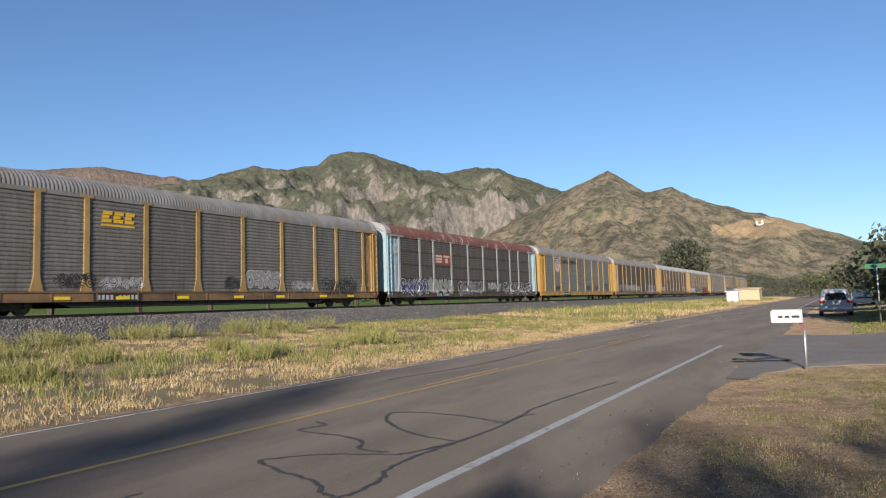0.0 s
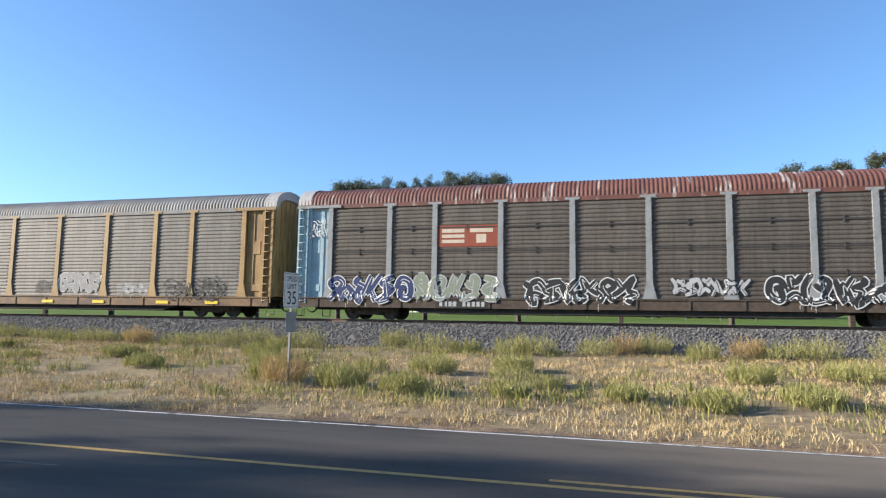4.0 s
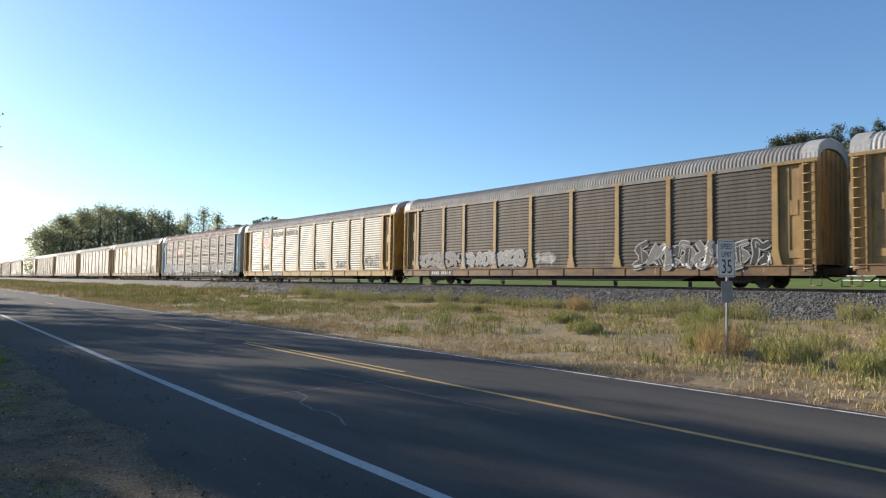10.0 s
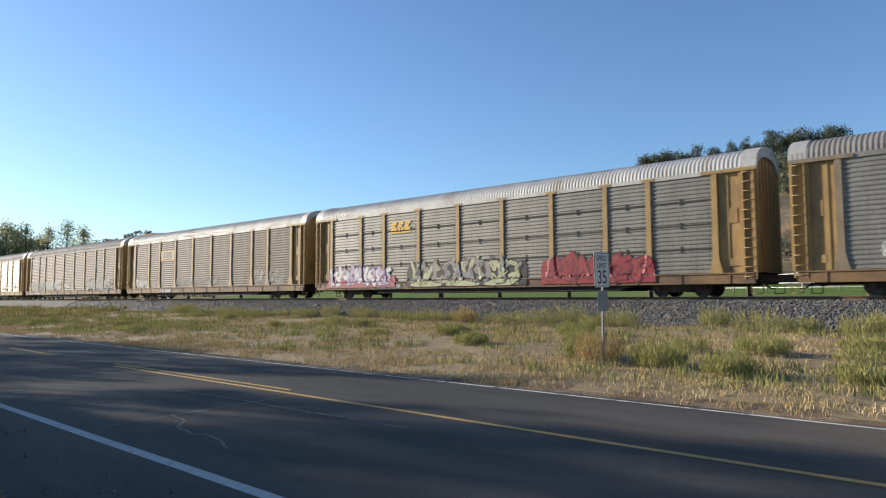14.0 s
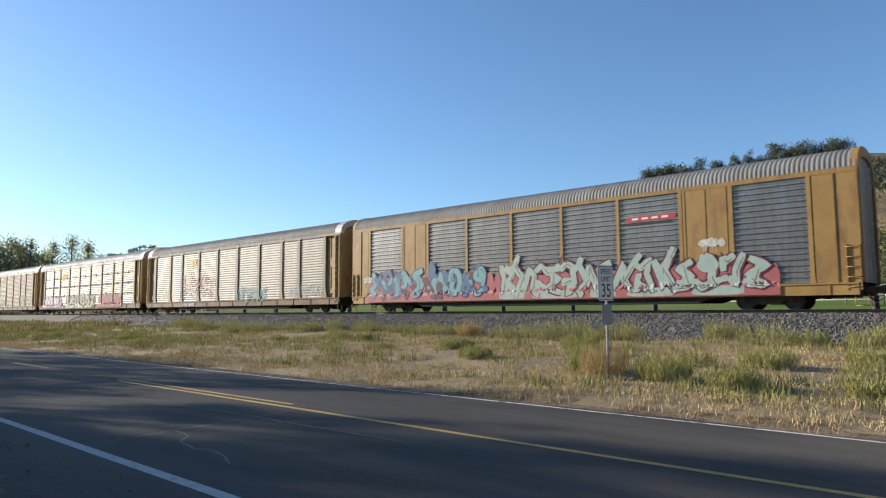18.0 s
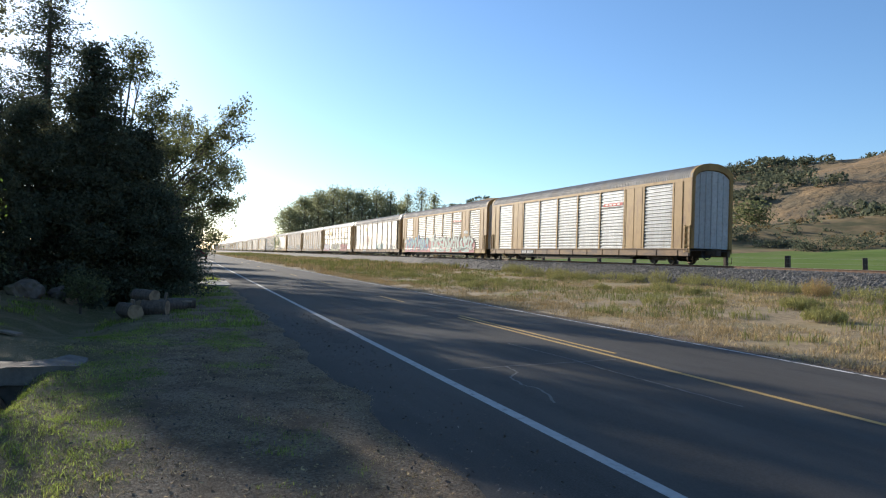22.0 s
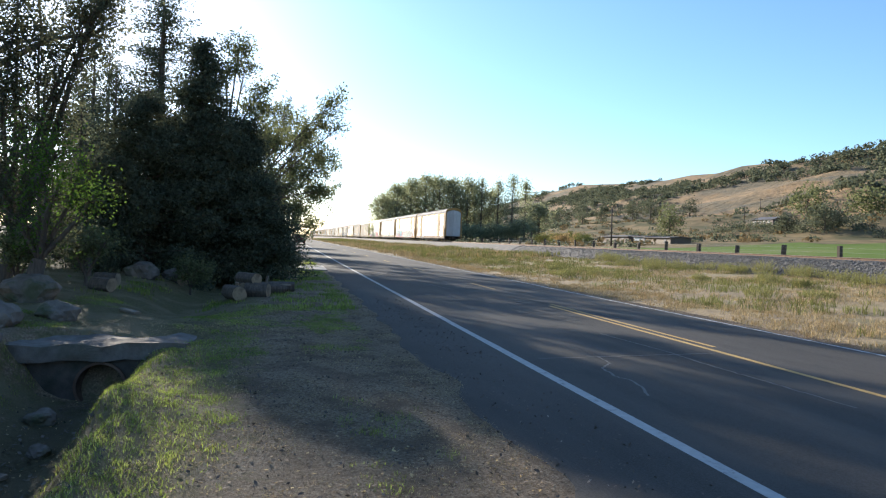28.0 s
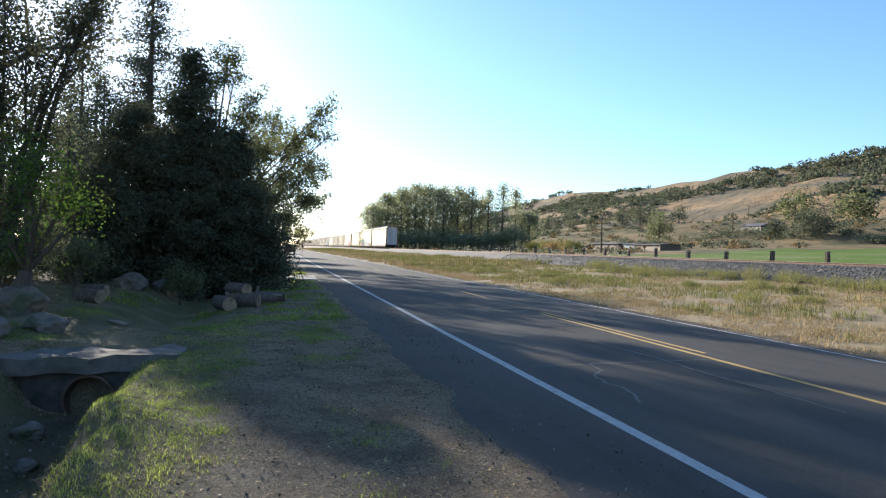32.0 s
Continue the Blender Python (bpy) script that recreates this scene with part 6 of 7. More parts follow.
lump_tree("tree", -45, -2.6, ((-45, 0.6, 8.2, 1.3), (-44.5, 2.0, 6.8, 1.2), (-45, 1.8, 4.6, 1.2), (-45.4, -0.4, 9.6, 1.4), (-45, -1.8, 8.2, 1.5), (-44.6, 0.2, 6.0, 1.4), (-45, 0.6, 3.4, 1.2), (-45.5, -2.2, 5.6, 1.5), (-46, 1.4, 2.2, 0.9)), 13, "elm_leaf", "spreading elm with low boughs beside the road", 3.0, 150, 0.09)
lump_tree("tree", -54, -2.2, ((-54, 1.0, 9.4, 1.5), (-54, 2.6, 7.4, 1.4), (-53.6, 2.2, 4.8, 1.3), (-54.4, -0.6, 10.4, 1.5), (-54, -2.0, 8.6, 1.6), (-54, 0.4, 6.4, 1.6), (-54, 1.0, 3.2, 1.3)), 23, "elm_leaf", "spreading elm with boughs over the road edge", 3.2, 150, 0.1)
broadleaf(-62, -2.2, 8.5, 14, "elm_leaf", "roadside elm farther along", 2.0, (0, 0.05), 3, 4, 26, 0.6, 0.13)
broadleaf(-80, -3.5, 9, 15, "elm_leaf", "roadside elm farther along", 2.0, (0, 0), 3, 4, 26, 0.7, 0.16)
broadleaf(-105, -3.5, 9, 16, "elm_leaf", "roadside elm farther along", 2.0, (0, 0), 3, 4, 22, 0.8, 0.2)
lump_tree("tree", -15.2, -5.6, ((-14.6, -5.3, 5.5, 0.75), (-14.7, -4.9, 5.2, 0.6), (-14.9, -4.5, 4.9, 0.5), (-14.9, -4.1, 6.0, 0.55), (-15.0, -3.8, 6.3, 0.4), (-14.9, -4.0, 5.9, 0.5), (-15.0, -3.85, 6.4, 0.4), (-14.9, -4.1, 5.4, 0.5), (-14.6, -5.3, 4.5, 0.8), (-14.8, -4.6, 4.3, 0.6), (-14.7, -5.1, 3.6, 0.8), (-14.9, -4.5, 3.7, 0.5), (-14.6, -5.4, 2.7, 0.7),
                                (-14.7, -5.0, 1.8, 0.7), (-15.2, -4.6, 1.6, 0.5), (-14.2, -4.9, 3.1, 0.5), (-14.1, -5.2, 2.3, 0.5), (-14.2, -4.6, 1.5, 0.45), (-14.2, -5.3, 4.1, 0.55), (-15.0, -5.4, 7.0, 0.9), (-15.6, -6.2, 6.4, 1.0), (-15.8, -6.4, 4.6, 1.0)), 17, "shade_leaf", "tall grey-green tree hung with leaves down to the ditch", 1.2, 430, 0.036)
lump_tree("tree", -13.0, -4.4, ((-12.4, -3.8, 2.9, 0.38), (-12.5, -3.5, 2.5, 0.36), (-12.6, -3.3, 2.15, 0.34), (-12.5, -3.8, 2.2, 0.36), (-12.4, -4.1, 2.5, 0.36), (-12.9, -4.3, 1.6, 0.5), (-12.7, -4.4, 3.0, 0.4)), 18, "bright_leaf", "young tree with sunlit green leaves", 1.0, 240, 0.032)
broadleaf(-17.6, -8.9, 9.5, 19, "shade_leaf", "shady broadleaved tree behind the ditch", 2.6, (0, 0), 4, 3, 12, 0.34, 0.08)
broadleaf(-15.4, -9.5, 7.0, 20, "shade_leaf", "shady broadleaved tree behind the ditch", 2.2, (0, 0), 3, 4, 14, 0.5, 0.08)
for x, y, h, s in ((-22, -9, 4.2, 51), (-26, -11, 4.8, 52), (-19, -10.5, 4.4, 53), (-31, -12.5, 5.5, 54), (-24, -14, 5.5, 55), (-17, -13, 5.0, 56), (-36, -15, 6.0, 57), (-40, -11, 6.0, 58)):
    broadleaf(x, y, h, s, "juniper", "dense dark bush in the thicket behind the ditch", 0.4, (0, 0), 3, 4, 26, h * 0.09, 0.07, name="bush", group="thicket behind the ditch")
for x, y, h, s in ((-16.6, -4.4, 1.7, 31), (-18.8, -4.9, 1.9, 32), (-13.8, -4.8, 1.5, 33), (-12.2, -5.6, 1.9, 34), (-20.0, -2.6, 1.3, 35), (-10.4, -5.8, 1.8, 36), (-29, 0.0, 1.5, 37)):
    broadleaf(x, y, h, s, "elm_leaf", "low leafy shrub in the shade", 0.25, (0, 0), 3, 4, 9, 0.16, 0.045, name="shrub", group="shrubs by the ditch")
# taller elms added out of sight behind the junipers, to cast shade on the road
for x, y, h, s in ((-42, -6.2, 11.0, 81), (-47, -4.4, 12.0, 83)):
    broadleaf(x, y, h, s, "elm_leaf", "tall elm added out of sight behind the junipers to shade the road", h * 0.3, (0, 0), 3, 4, 34, 0.5, 0.1, group="elms of the roadside row", length=h * 0.2)
# poplars beyond the track
for k, (az, el, r) in enumerate(((172.2, 3.6, 235), (171.0, 4.6, 232), (169.8, 5.3, 236), (168.6, 5.8, 238), (167.4, 5.6, 240), (166.2, 5.5, 236), (165.0, 5.6, 242), (163.8, 5.8, 238), (162.4, 5.6, 240), (161.2, 6.0, 236), (160.1, 5.7, 240), (158.9, 3.2, 236), (171.6, 3.9, 246), (170.4, 4.7, 250), (169.2, 5.2, 248), (168.0, 5.5, 252), (166.8, 5.2, 250), (165.6, 5.0, 248), (164.4, 4.9, 252), (163.1, 4.6, 250))):
    x, y = r * math.cos(radians(az)), r * math.sin(radians(az))
    z0 = float(land(x, y))
    h = EYE + r * math.tan(radians(el)) - z0
    g, rg = np.random.default_rng(700 + k), random.Random(700 + k)
    tree = thing("poplar", x, y, z0, 0, "tall green poplar beyond the track, paled for haze", "tree", "poplars beyond the track")
    bm = bmesh.new()
    tube(bm, (0, 0, 0), (0, 0, h * 0.95), 0.45, 0.06, 7, 0, False)
    tips = []
    slim = 0.55 if k in (7, 8, 9, 10) else 0.95
    for i in range(190):
        f = rg.uniform(0.02, 1.0)
        L = 5.4 * slim * float(np.interp(f, (0, 0.15, 0.5, 0.8, 1), (0.7, 0.95, 1.0, 0.7, 0.2))) * rg.uniform(0.35, 1.0)
        a = rg.uniform(0, 6.28)
        e = (math.cos(a) * L, math.sin(a) * L, f * h * 0.92 + L * 0.9)
        if i % 3 == 0:
            tube(bm, (0, 0, f * h * 0.92), e, 0.08, 0.02, 4, 0, False)
        tips.append(e)
    part("trunk", bm, "bark", tree)
    crown_part(tree, g, tips, 20 if slim > 0.6 else 11, (0.75, 0.75, 0.95), 0.32, "poplar_leaf")


def far_tree(x, y, h, r, seed, mat="far_leaf", label="rounded green tree beyond the field", name="tree", n=60, per=22, squash=1.0):
    g, rg = np.random.default_rng(seed), random.Random(seed)
    z0 = float(land(x, y))
    tree = thing(name, x, y, z0 - 0.1, 0, label, "tree", "trees beyond the track")
    bm = bmesh.new()
    tube(bm, (0, 0, 0), (0, 0, h * 0.6), h * 0.03, h * 0.015, 6, 0, False)
    tips = []
    for i in range(n):
        a, b, q = rg.uniform(0, 6.28), rg.uniform(-0.9, 1), rg.uniform(0.45, 1) * rg.uniform(0.75, 1.1)
        c = math.sqrt(max(0, 1 - b * b))
        e = (r * c * math.cos(a) * q, r * c * math.sin(a) * q, h * (1 - squash / 2) * 0.93 + h * squash / 2 * b * q)
        tips.append(e)
        if i % 5 == 0:
            tube(bm, (0, 0, h * 0.35), e, 0.05 * h / 6, 0.02, 4, 0, False)
    part("trunk", bm, "bark", tree)
    crown_part(tree, g, tips, per, r * 0.16, r * 0.06 + 0.05, mat)
    return tree


def at_bearing(az, y):
    return y / math.tan(radians(az)), y


for az, y, h, r, mat, lab in ((148.4, 118, 13.5, 5.2, "elm_leaf", "pale green tree at the edge of the field"), (137.4, 112, 6.4, 4.6, "far_leaf", "dark rounded tree at the edge of the field"), (138.6, 150, 13.5, 6.5, "elm_leaf", "grey-green open tree beyond the field"),
                             (139.9, 112, 5.6, 2.6, "far_leaf", "small dark tree at the field edge"), (134.6, 150, 9, 6.5, "elm_leaf", "grey-green open tree beyond the field"), (155.3, 150, 8, 3.2, "far_leaf", "tree among the plots beyond the field"), (157.5, 170, 10, 4.0, "far_leaf", "tree among the plots beyond the field"),
                             (153.8, 160, 9, 3.5, "far_leaf", "tree among the plots beyond the field"), (151.3, 170, 12, 4.5, "far_leaf", "tree below the hill"), (149.9, 190, 13, 5, "far_leaf", "tree below the hill"), (146.9, 210, 12, 5, "far_leaf", "tree below the hill"),
                             (102, 130, 9, 5, "far_leaf", "tree beyond the field"), (97.5, 75, 7, 3.5, "far_leaf", "green tree behind the train"), (94, 120, 8, 4, "far_leaf", "tree beyond the field"), (60, 120, 8, 4, "far_leaf", "tree beyond the field")):
    far_tree(*at_bearing(az, y), h, r, int(az * 10 + y), mat, lab)
far_tree(198, 36.5, 18.5, 7.6, 901, "far_leaf", "big rounded tree behind the far cars", n=130, per=30)
for k in range(26):
    az = -4.5 + k * 0.5
    r = rb.uniform(230, 420)
    far_tree(r * math.cos(radians(az)), r * math.sin(radians(az)), rb.uniform(6, 12), rb.uniform(4, 8), 920 + k, rb.choice(("far_leaf", "elm_leaf")), "green tree in the row at the foot of the hills", n=34, per=16)
# garden trees take the darker far_leaf, so their shade is in the colour
for x, y, h, r, s in ((40, -3.6, 4.6, 2.6, 961), (47, -4.8, 3.4, 2.4, 962), (58, -4.2, 5.0, 2.8, 963), (75, -4.0, 5.5, 3.5, 964), (90, -5.5, 6, 4, 965), (34, -5.2, 4.5, 2.4, 966), (115, -6, 7, 4, 967)):
    far_tree(x, y, h, r, s, "far_leaf", "leafy green garden tree beside the road", n=80, per=40, squash=0.85)
for k, az in enumerate((83.6, 85.2, 87.0, 88.9, 90.4, 92.3, 94.1, 96.0, 97.7)):
    r = 70 + (k * 5 % 9)
    far_tree(r * math.cos(radians(az)), r * math.sin(radians(az)), 11.2 + (k * 7 % 5) * 0.5, 2.1 + (k % 3) * 0.3, 960 + k, ("elm_leaf", "far_leaf")[k % 2], "dense green tree in a row behind the field", n=70, per=34, squash=1.5)


def field_brush():
    """Low brush and weeds on the rough ground between the field and the hill."""
    g = np.random.default_rng(78)
    n = 5200
    x, y = g.uniform(-420, 120, n), g.uniform(42, 215, n)
    ok = (fbm(x / 26, y / 9, 3, 53) > 0.46) & ~((x > -104) & (y < 112))
    x, y = x[ok], y[ok]
    for key, part_of, mat, lab in (("field_brush", np.arange(len(x)) % 5 < 3, "far_leaf", "olive brush on the rough ground below the hill"), ("dry_brush", np.arange(len(x)) % 5 >= 3, "dry_brush", "dry brown weeds on the rough ground below the hill")):
        px_, py_ = x[part_of], y[part_of]
        r = g.uniform(0.35, 1.25, len(px_))
        c = np.repeat(np.stack([px_, py_, land(px_, py_) + r * 0.3], -1), 22, 0)
        rr = np.repeat(r, 22)[:, None]
        p = g.normal(0, 1, (len(c), 3))
        p /= np.linalg.norm(p, axis=1)[:, None]
        c = c + p * rr * g.uniform(0.4, 1.1, (len(c), 1)) * np.array([1.5, 1.2, 0.75])
        u = g.normal(0, 1, (len(c), 3))
        u /= np.linalg.norm(u, axis=1)[:, None]
        v = np.cross(u, p)
        v /= np.linalg.norm(v, axis=1)[:, None] + 1e-9
        V = np.stack([c - u * rr * 0.3, c + v * rr * 0.3, c + u * rr * 0.3, c - v * rr * 0.3], 1).reshape(-1, 3)
        tagged(new(key, fast_mesh(key, V, np.arange(len(V)).reshape(-1, 4), mat)), lab, "brush", kind="stuff")


field_brush()


def hill_scrub():
    """Junipers and oak scrub over the hillside, as many small leaves."""
    g = np.random.default_rng(77)
    n = 30000
    x, y = g.uniform(-1500, 330, n), g.uniform(115, 470, n)
    wood = fbm(x / 120 + 4, y / 60, 3, 51)
    band = np.interp(y, (110, 170, 230, 280, 330, 400, 470), (0.5, 0.42, 0.48, 0.45, 0.41, 0.44, 0.52))
    band = band + np.interp(x, (-430, -300, -200), (0.0, 0.10, 0.17)) * np.interp(y, (330, 400), (1.0, 0.5))
    ok = wood > band + 0.045
    x, y = x[ok], y[ok]
    z = land(x, y)
    r = g.uniform(0.9, 3.0, len(x)) * np.interp(y, (110, 300), (0.8, 1.2))
    per = 24
    c = np.repeat(np.stack([x, y, z + r * 0.45], -1), per, 0)
    rr = np.repeat(r, per)[:, None]
    p = g.normal(0, 1, (len(c), 3))
    p /= np.linalg.norm(p, axis=1)[:, None]
    c = c + p * rr * g.uniform(0.5, 1.05, (len(c), 1)) * np.array([1, 1, 0.95])
    u = g.normal(0, 1, (len(c), 3))
    u /= np.linalg.norm(u, axis=1)[:, None]
    v = np.cross(u, p)
    v /= np.linalg.norm(v, axis=1)[:, None] + 1e-9
    s = rr * 0.27
    V = np.stack([c - u * s, c + v * s, c + u * s, c - v * s], 1).reshape(-1, 3)
    tagged(new("hillside_scrub", fast_mesh("hillside_scrub", V, np.arange(len(V)).reshape(-1, 4), "far_leaf")), "dark green junipers and oak scrub on the hillside", "scrub", kind="stuff")


hill_scrub()
for az, h, r in ((114.6, 8, 4.5), (113.4, 8.5, 4.5), (112.2, 9, 5), (110.9, 14, 3.2), (109.6, 9, 3), (108.3, 11, 2.2), (107.4, 14, 2.4), (106.5, 9, 2.6), (105.4, 14, 4), (104.4, 11, 4), (103.4, 14, 4.5), (102.5, 12, 4), (101.2, 9, 4), (78.2, 10, 4), (76.5, 8, 4), (74.9, 8, 4), (72.5, 8, 4), (70.3, 8, 4.5), (68, 8, 4)):
    far_tree(*at_bearing(az, 398), h * 1.15, r * 1.7, int(az * 100), "juniper", "dark tree on the crest of the hill", n=80, per=34, squash=1.05)


# ---- things by the road ----
def words(text, size, mat, parent, m, name="lettering", label=""):
    tc = bpy.data.curves.new(name, "FONT")
    tc.body, tc.size, tc.align_x, tc.align_y, tc.extrude = text, size, "CENTER", "CENTER", 0.001
    tmp = bpy.data.objects.new(name, tc)
    me = bpy.data.meshes.new_from_object(tmp)
    bpy.data.objects.remove(tmp)
    me.materials.clear()
    me.materials.append(M[mat])
    return part(name, me, None, parent, label, m)


def plate(w, h, t, r, mat):
    """A sign sheet in the yz plane facing -y, with rounded corners."""
    bm = bmesh.new()
    pts = []
    for cx, cz, a0 in ((w / 2 - r, h / 2 - r, 0), (-w / 2 + r, h / 2 - r, 90), (-w / 2 + r, -h / 2 + r, 180), (w / 2 - r, -h / 2 + r, 270)):
        for k in range(4):
            a = radians(a0 + k * 30)
            pts.append((cx + r * math.cos(a), cz + r * math.sin(a)))
    prism(bm, pts, -t / 2, t / 2)
    return mesh_of("sheet", bm, mat)


def upright(x, y, z):
    """Faces the -y side of its thing, text reading left to right."""
    return Matrix.Translation((x, y, z)) @ Euler((radians(90), 0, 0)).to_matrix().to_4x4()


SIGN = (-7.5, 13.75)
sign = thing("speed_limit_sign", *SIGN, float(land(*SIGN)), 87, "white speed limit sign reading 35 on a steel post", "road sign")
bm = bmesh.new()
prism(bm, ((-0.03, -0.02), (0.03, -0.02), (0.03, 0.0), (0.012, 0.002), (0.012, 0.03), (-0.012, 0.03), (-0.012, 0.002), (-0.03, 0.0)), -0.25, 2.5)
bmesh.ops.transform(bm, matrix=Matrix(((1, 0, 0, 0), (0, 0, 1, 0), (0, 1, 0, 0), (0, 0, 0, 1))), verts=bm.verts[:])
part("post", bm, "post_steel", sign, "", pose(0, 0, 0, 0, 1.2, 0))
sheet = part("sign_sheet", plate(0.64, 0.80, 0.004, 0.05, "sign_white"), None, sign, "", pose(-0.03, -0.03, 2.13, 0, -1.2, 0))
bm = bmesh.new()
for x0, x1, z0, z1 in ((-0.295, 0.295, 0.365, 0.377), (-0.295, 0.295, -0.377, -0.365), (-0.297, -0.285, -0.375, 0.375), (0.285, 0.297, -0.375, 0.375)):
    quad_box(bm, x0, x1, -0.0045, -0.0025, z0, z1)
part("border", bm, "black", sheet)
for text, size, z in (("SPEED", 0.165, 0.255), ("LIMIT", 0.165, 0.085), ("35", 0.43, -0.185)):
    words(text, size, "black", sheet, upright(0, -0.006, z))
part("small_plate", plate(0.42, 0.46, 0.004, 0.03, "post_steel"), None, sign, "plain grey sheet seen from its worn face", pose(0.0, -0.02, 1.42, 0, -1.0, 0))

box_x, box_y = 16.3, 0.62
mail = thing("mailbox", box_x, box_y, float(land(box_x, box_y)) - 0.02, 0, "old white metal mailbox on a thin steel post", "mailbox")
bm = bmesh.new()
tube(bm, (0, 0, -0.2), (0.02, -0.02, 1.05), 0.03, 0.03, 8)
part("post", bm, "galv", mail, "leaning steel tube")
bm = bmesh.new()
prof = [(-0.14, 0.0), (0.14, 0.0), (0.14, 0.17)] + [(0.14 * math.cos(radians(a)), 0.17 + 0.11 * math.sin(radians(a))) for a in range(20, 170, 20)] + [(-0.14, 0.17)]
prism(bm, prof, -0.28, 0.30)
bmesh.ops.transform(bm, matrix=Matrix.Translation((0, 0.28, 1.02)), verts=bm.verts[:])
part("box", bm, "mail_white", mail, "dented white metal box")
bm = bmesh.new()
quad_box(bm, -0.14, 0.14, 0.585, 0.6, 1.03, 1.27)
quad_box(bm, -0.03, 0.03, 0.6, 0.625, 1.16, 1.18)
part("door", bm, "mail_white", mail)
bm = bmesh.new()
for k, (a, b) in enumerate(((0.05, 0.2), (0.24, 0.33), (0.37, 0.46))):
    quad_box(bm, -0.146, -0.1415, a, b, 1.12, 1.17)
part("faded_bars", bm, "black", mail, "worn dark bars")
bm = bmesh.new()
quad_box(bm, -0.015, 0.015, -0.04, 0.07, 0.86, 1.02)
part("bracket", bm, "flag_red", mail, "red plastic bag hung under the box")

tyre = thing("tyre_strip", 17.6, 1.6, float(land(17.6, 1.6)), 120, "torn strip of black tyre tread on the shoulder", "tyre scrap")
bm = bmesh.new()
pts = [Vector((-0.65 + 0.13 * i, 0.06 * math.sin(i * 0.8), 0.03 + 0.06 * abs(math.sin(i * 0.5)))) for i in range(11)]
for p, q in zip(pts, pts[1:]):
    quad_box(bm, 0, (q - p).length + 0.01, -0.09, 0.09, 0.0, 0.035, 0, Matrix.Translation(p) @ (q - p).to_track_quat('X', 'Z').to_matrix().to_4x4())
part("tread", bm, "rubber", tyre)


# ---- vehicles ----
def wheel_pair(bm_w, bm_r, r=0.36, w=0.24):
    tube(bm_w, (0, -w / 2, 0), (0, w / 2, 0), r, r, 22)
    for s in (-1, 1):
        tube(bm_r, (0, s * (w / 2 - 0.01), 0), (0, s * (w / 2 + 0.012), 0), r * 0.64, r * 0.6, 16)


def vehicle(name, x, y, rz, body, glass_z, mat, label, length, width, stations, pickup=False):
    """A car from a row of cross-sections: stations are (x, half width, sill, belt, roof, half roof width)."""
    car = thing(name, x, y, 0.0, rz, label, "car")
    bm = bmesh.new()
    rings = []
    for sx, hw, sill, belt, roof, hr in stations:
        pts = [(-hw * 0.94, sill), (-hw, sill + 0.12), (-hw, belt - 0.1), (-hw * 0.97, belt), (-hr, roof - 0.05), (-hr * 0.8, roof), (hr * 0.8, roof), (hr, roof - 0.05), (hw * 0.97, belt), (hw, belt - 0.1), (hw, sill + 0.12), (hw * 0.94, sill)]
        rings.append([bm.verts.new((sx, a, b)) for a, b in pts])
    for p, q in zip(rings, rings[1:]):
        for i in range(12):
            f = bm.faces.new((p[i], p[(i + 1) % 12], q[(i + 1) % 12], q[i]))
            f.smooth = True
    bm.faces.new(rings[0][::-1])
    bm.faces.new(rings[-1])
    bmesh.ops.recalc_face_normals(bm, faces=bm.faces[:])
    part("body", bm, mat, car)
    for wx in (stations[0][0] + length * 0.2, stations[-1][0] - length * 0.19):
        for s in (-1, 1):
            bw, br = bmesh.new(), bmesh.new()
            wheel_pair(bw, br)
            wh = part("wheel", bw, "rubber", car, "", pose(wx, s * (width / 2 - 0.11), 0.36))
            part("rim", br, "galv", wh)
    return car


SUV = [(-2.35, 0.86, 0.42, 0.95, 1.05, 0.78), (-2.3, 0.92, 0.32, 1.02, 1.5, 0.68), (-2.0, 0.94, 0.28, 1.02, 1.72, 0.70), (-0.6, 0.94, 0.26, 1.0, 1.76, 0.72), (0.35, 0.94, 0.26, 1.0, 1.70, 0.70), (1.05, 0.93, 0.28, 0.98, 1.06, 0.76), (2.1, 0.88, 0.3, 0.86, 0.9, 0.7), (2.35, 0.7, 0.4, 0.66, 0.7, 0.55)]
suv = vehicle("parked_car", 52.5, 0.0, 1, None, None, "car_paint", "dark parked family car seen from behind on the shoulder", 4.7, 1.9, SUV)
bm = bmesh.new()
prism(bm, ((-0.62, 1.06), (0.62, 1.06), (0.52, 1.5), (-0.52, 1.5)), -2.36, -2.31, 0, "x")
part("rear_window", bm, "glass", suv)
for s in (-1, 1):
    bm = bmesh.new()
    quad_box(bm, -2.375, -2.28, min(s * 0.6, s * 0.9), max(s * 0.6, s * 0.9), 0.86, 1.04)
    softened(bm, 0.02)
    part("tail_lamp", bm, "lamp_red", suv)
    bm = bmesh.new()
    prism(bm, ((-1.9, 1.06), (0.75, 1.06), (0.15, 1.55), (-1.75, 1.58)), s * 0.86 - 0.015, s * 0.86 + 0.015)
    part("side_window", bm, "glass", suv, "", pose(0, 0, 0))
bm = bmesh.new()
quad_box(bm, -2.42, -2.3, -0.88, 0.88, 0.42, 0.62)
softened(bm, 0.03)
part("bumper", bm, "galv", suv, "bright bumper")
bm = bmesh.new()
quad_box(bm, -2.385, -2.37, -0.26, 0.26, 0.72, 0.86)
part("number_plate", bm, "sign_white", suv)

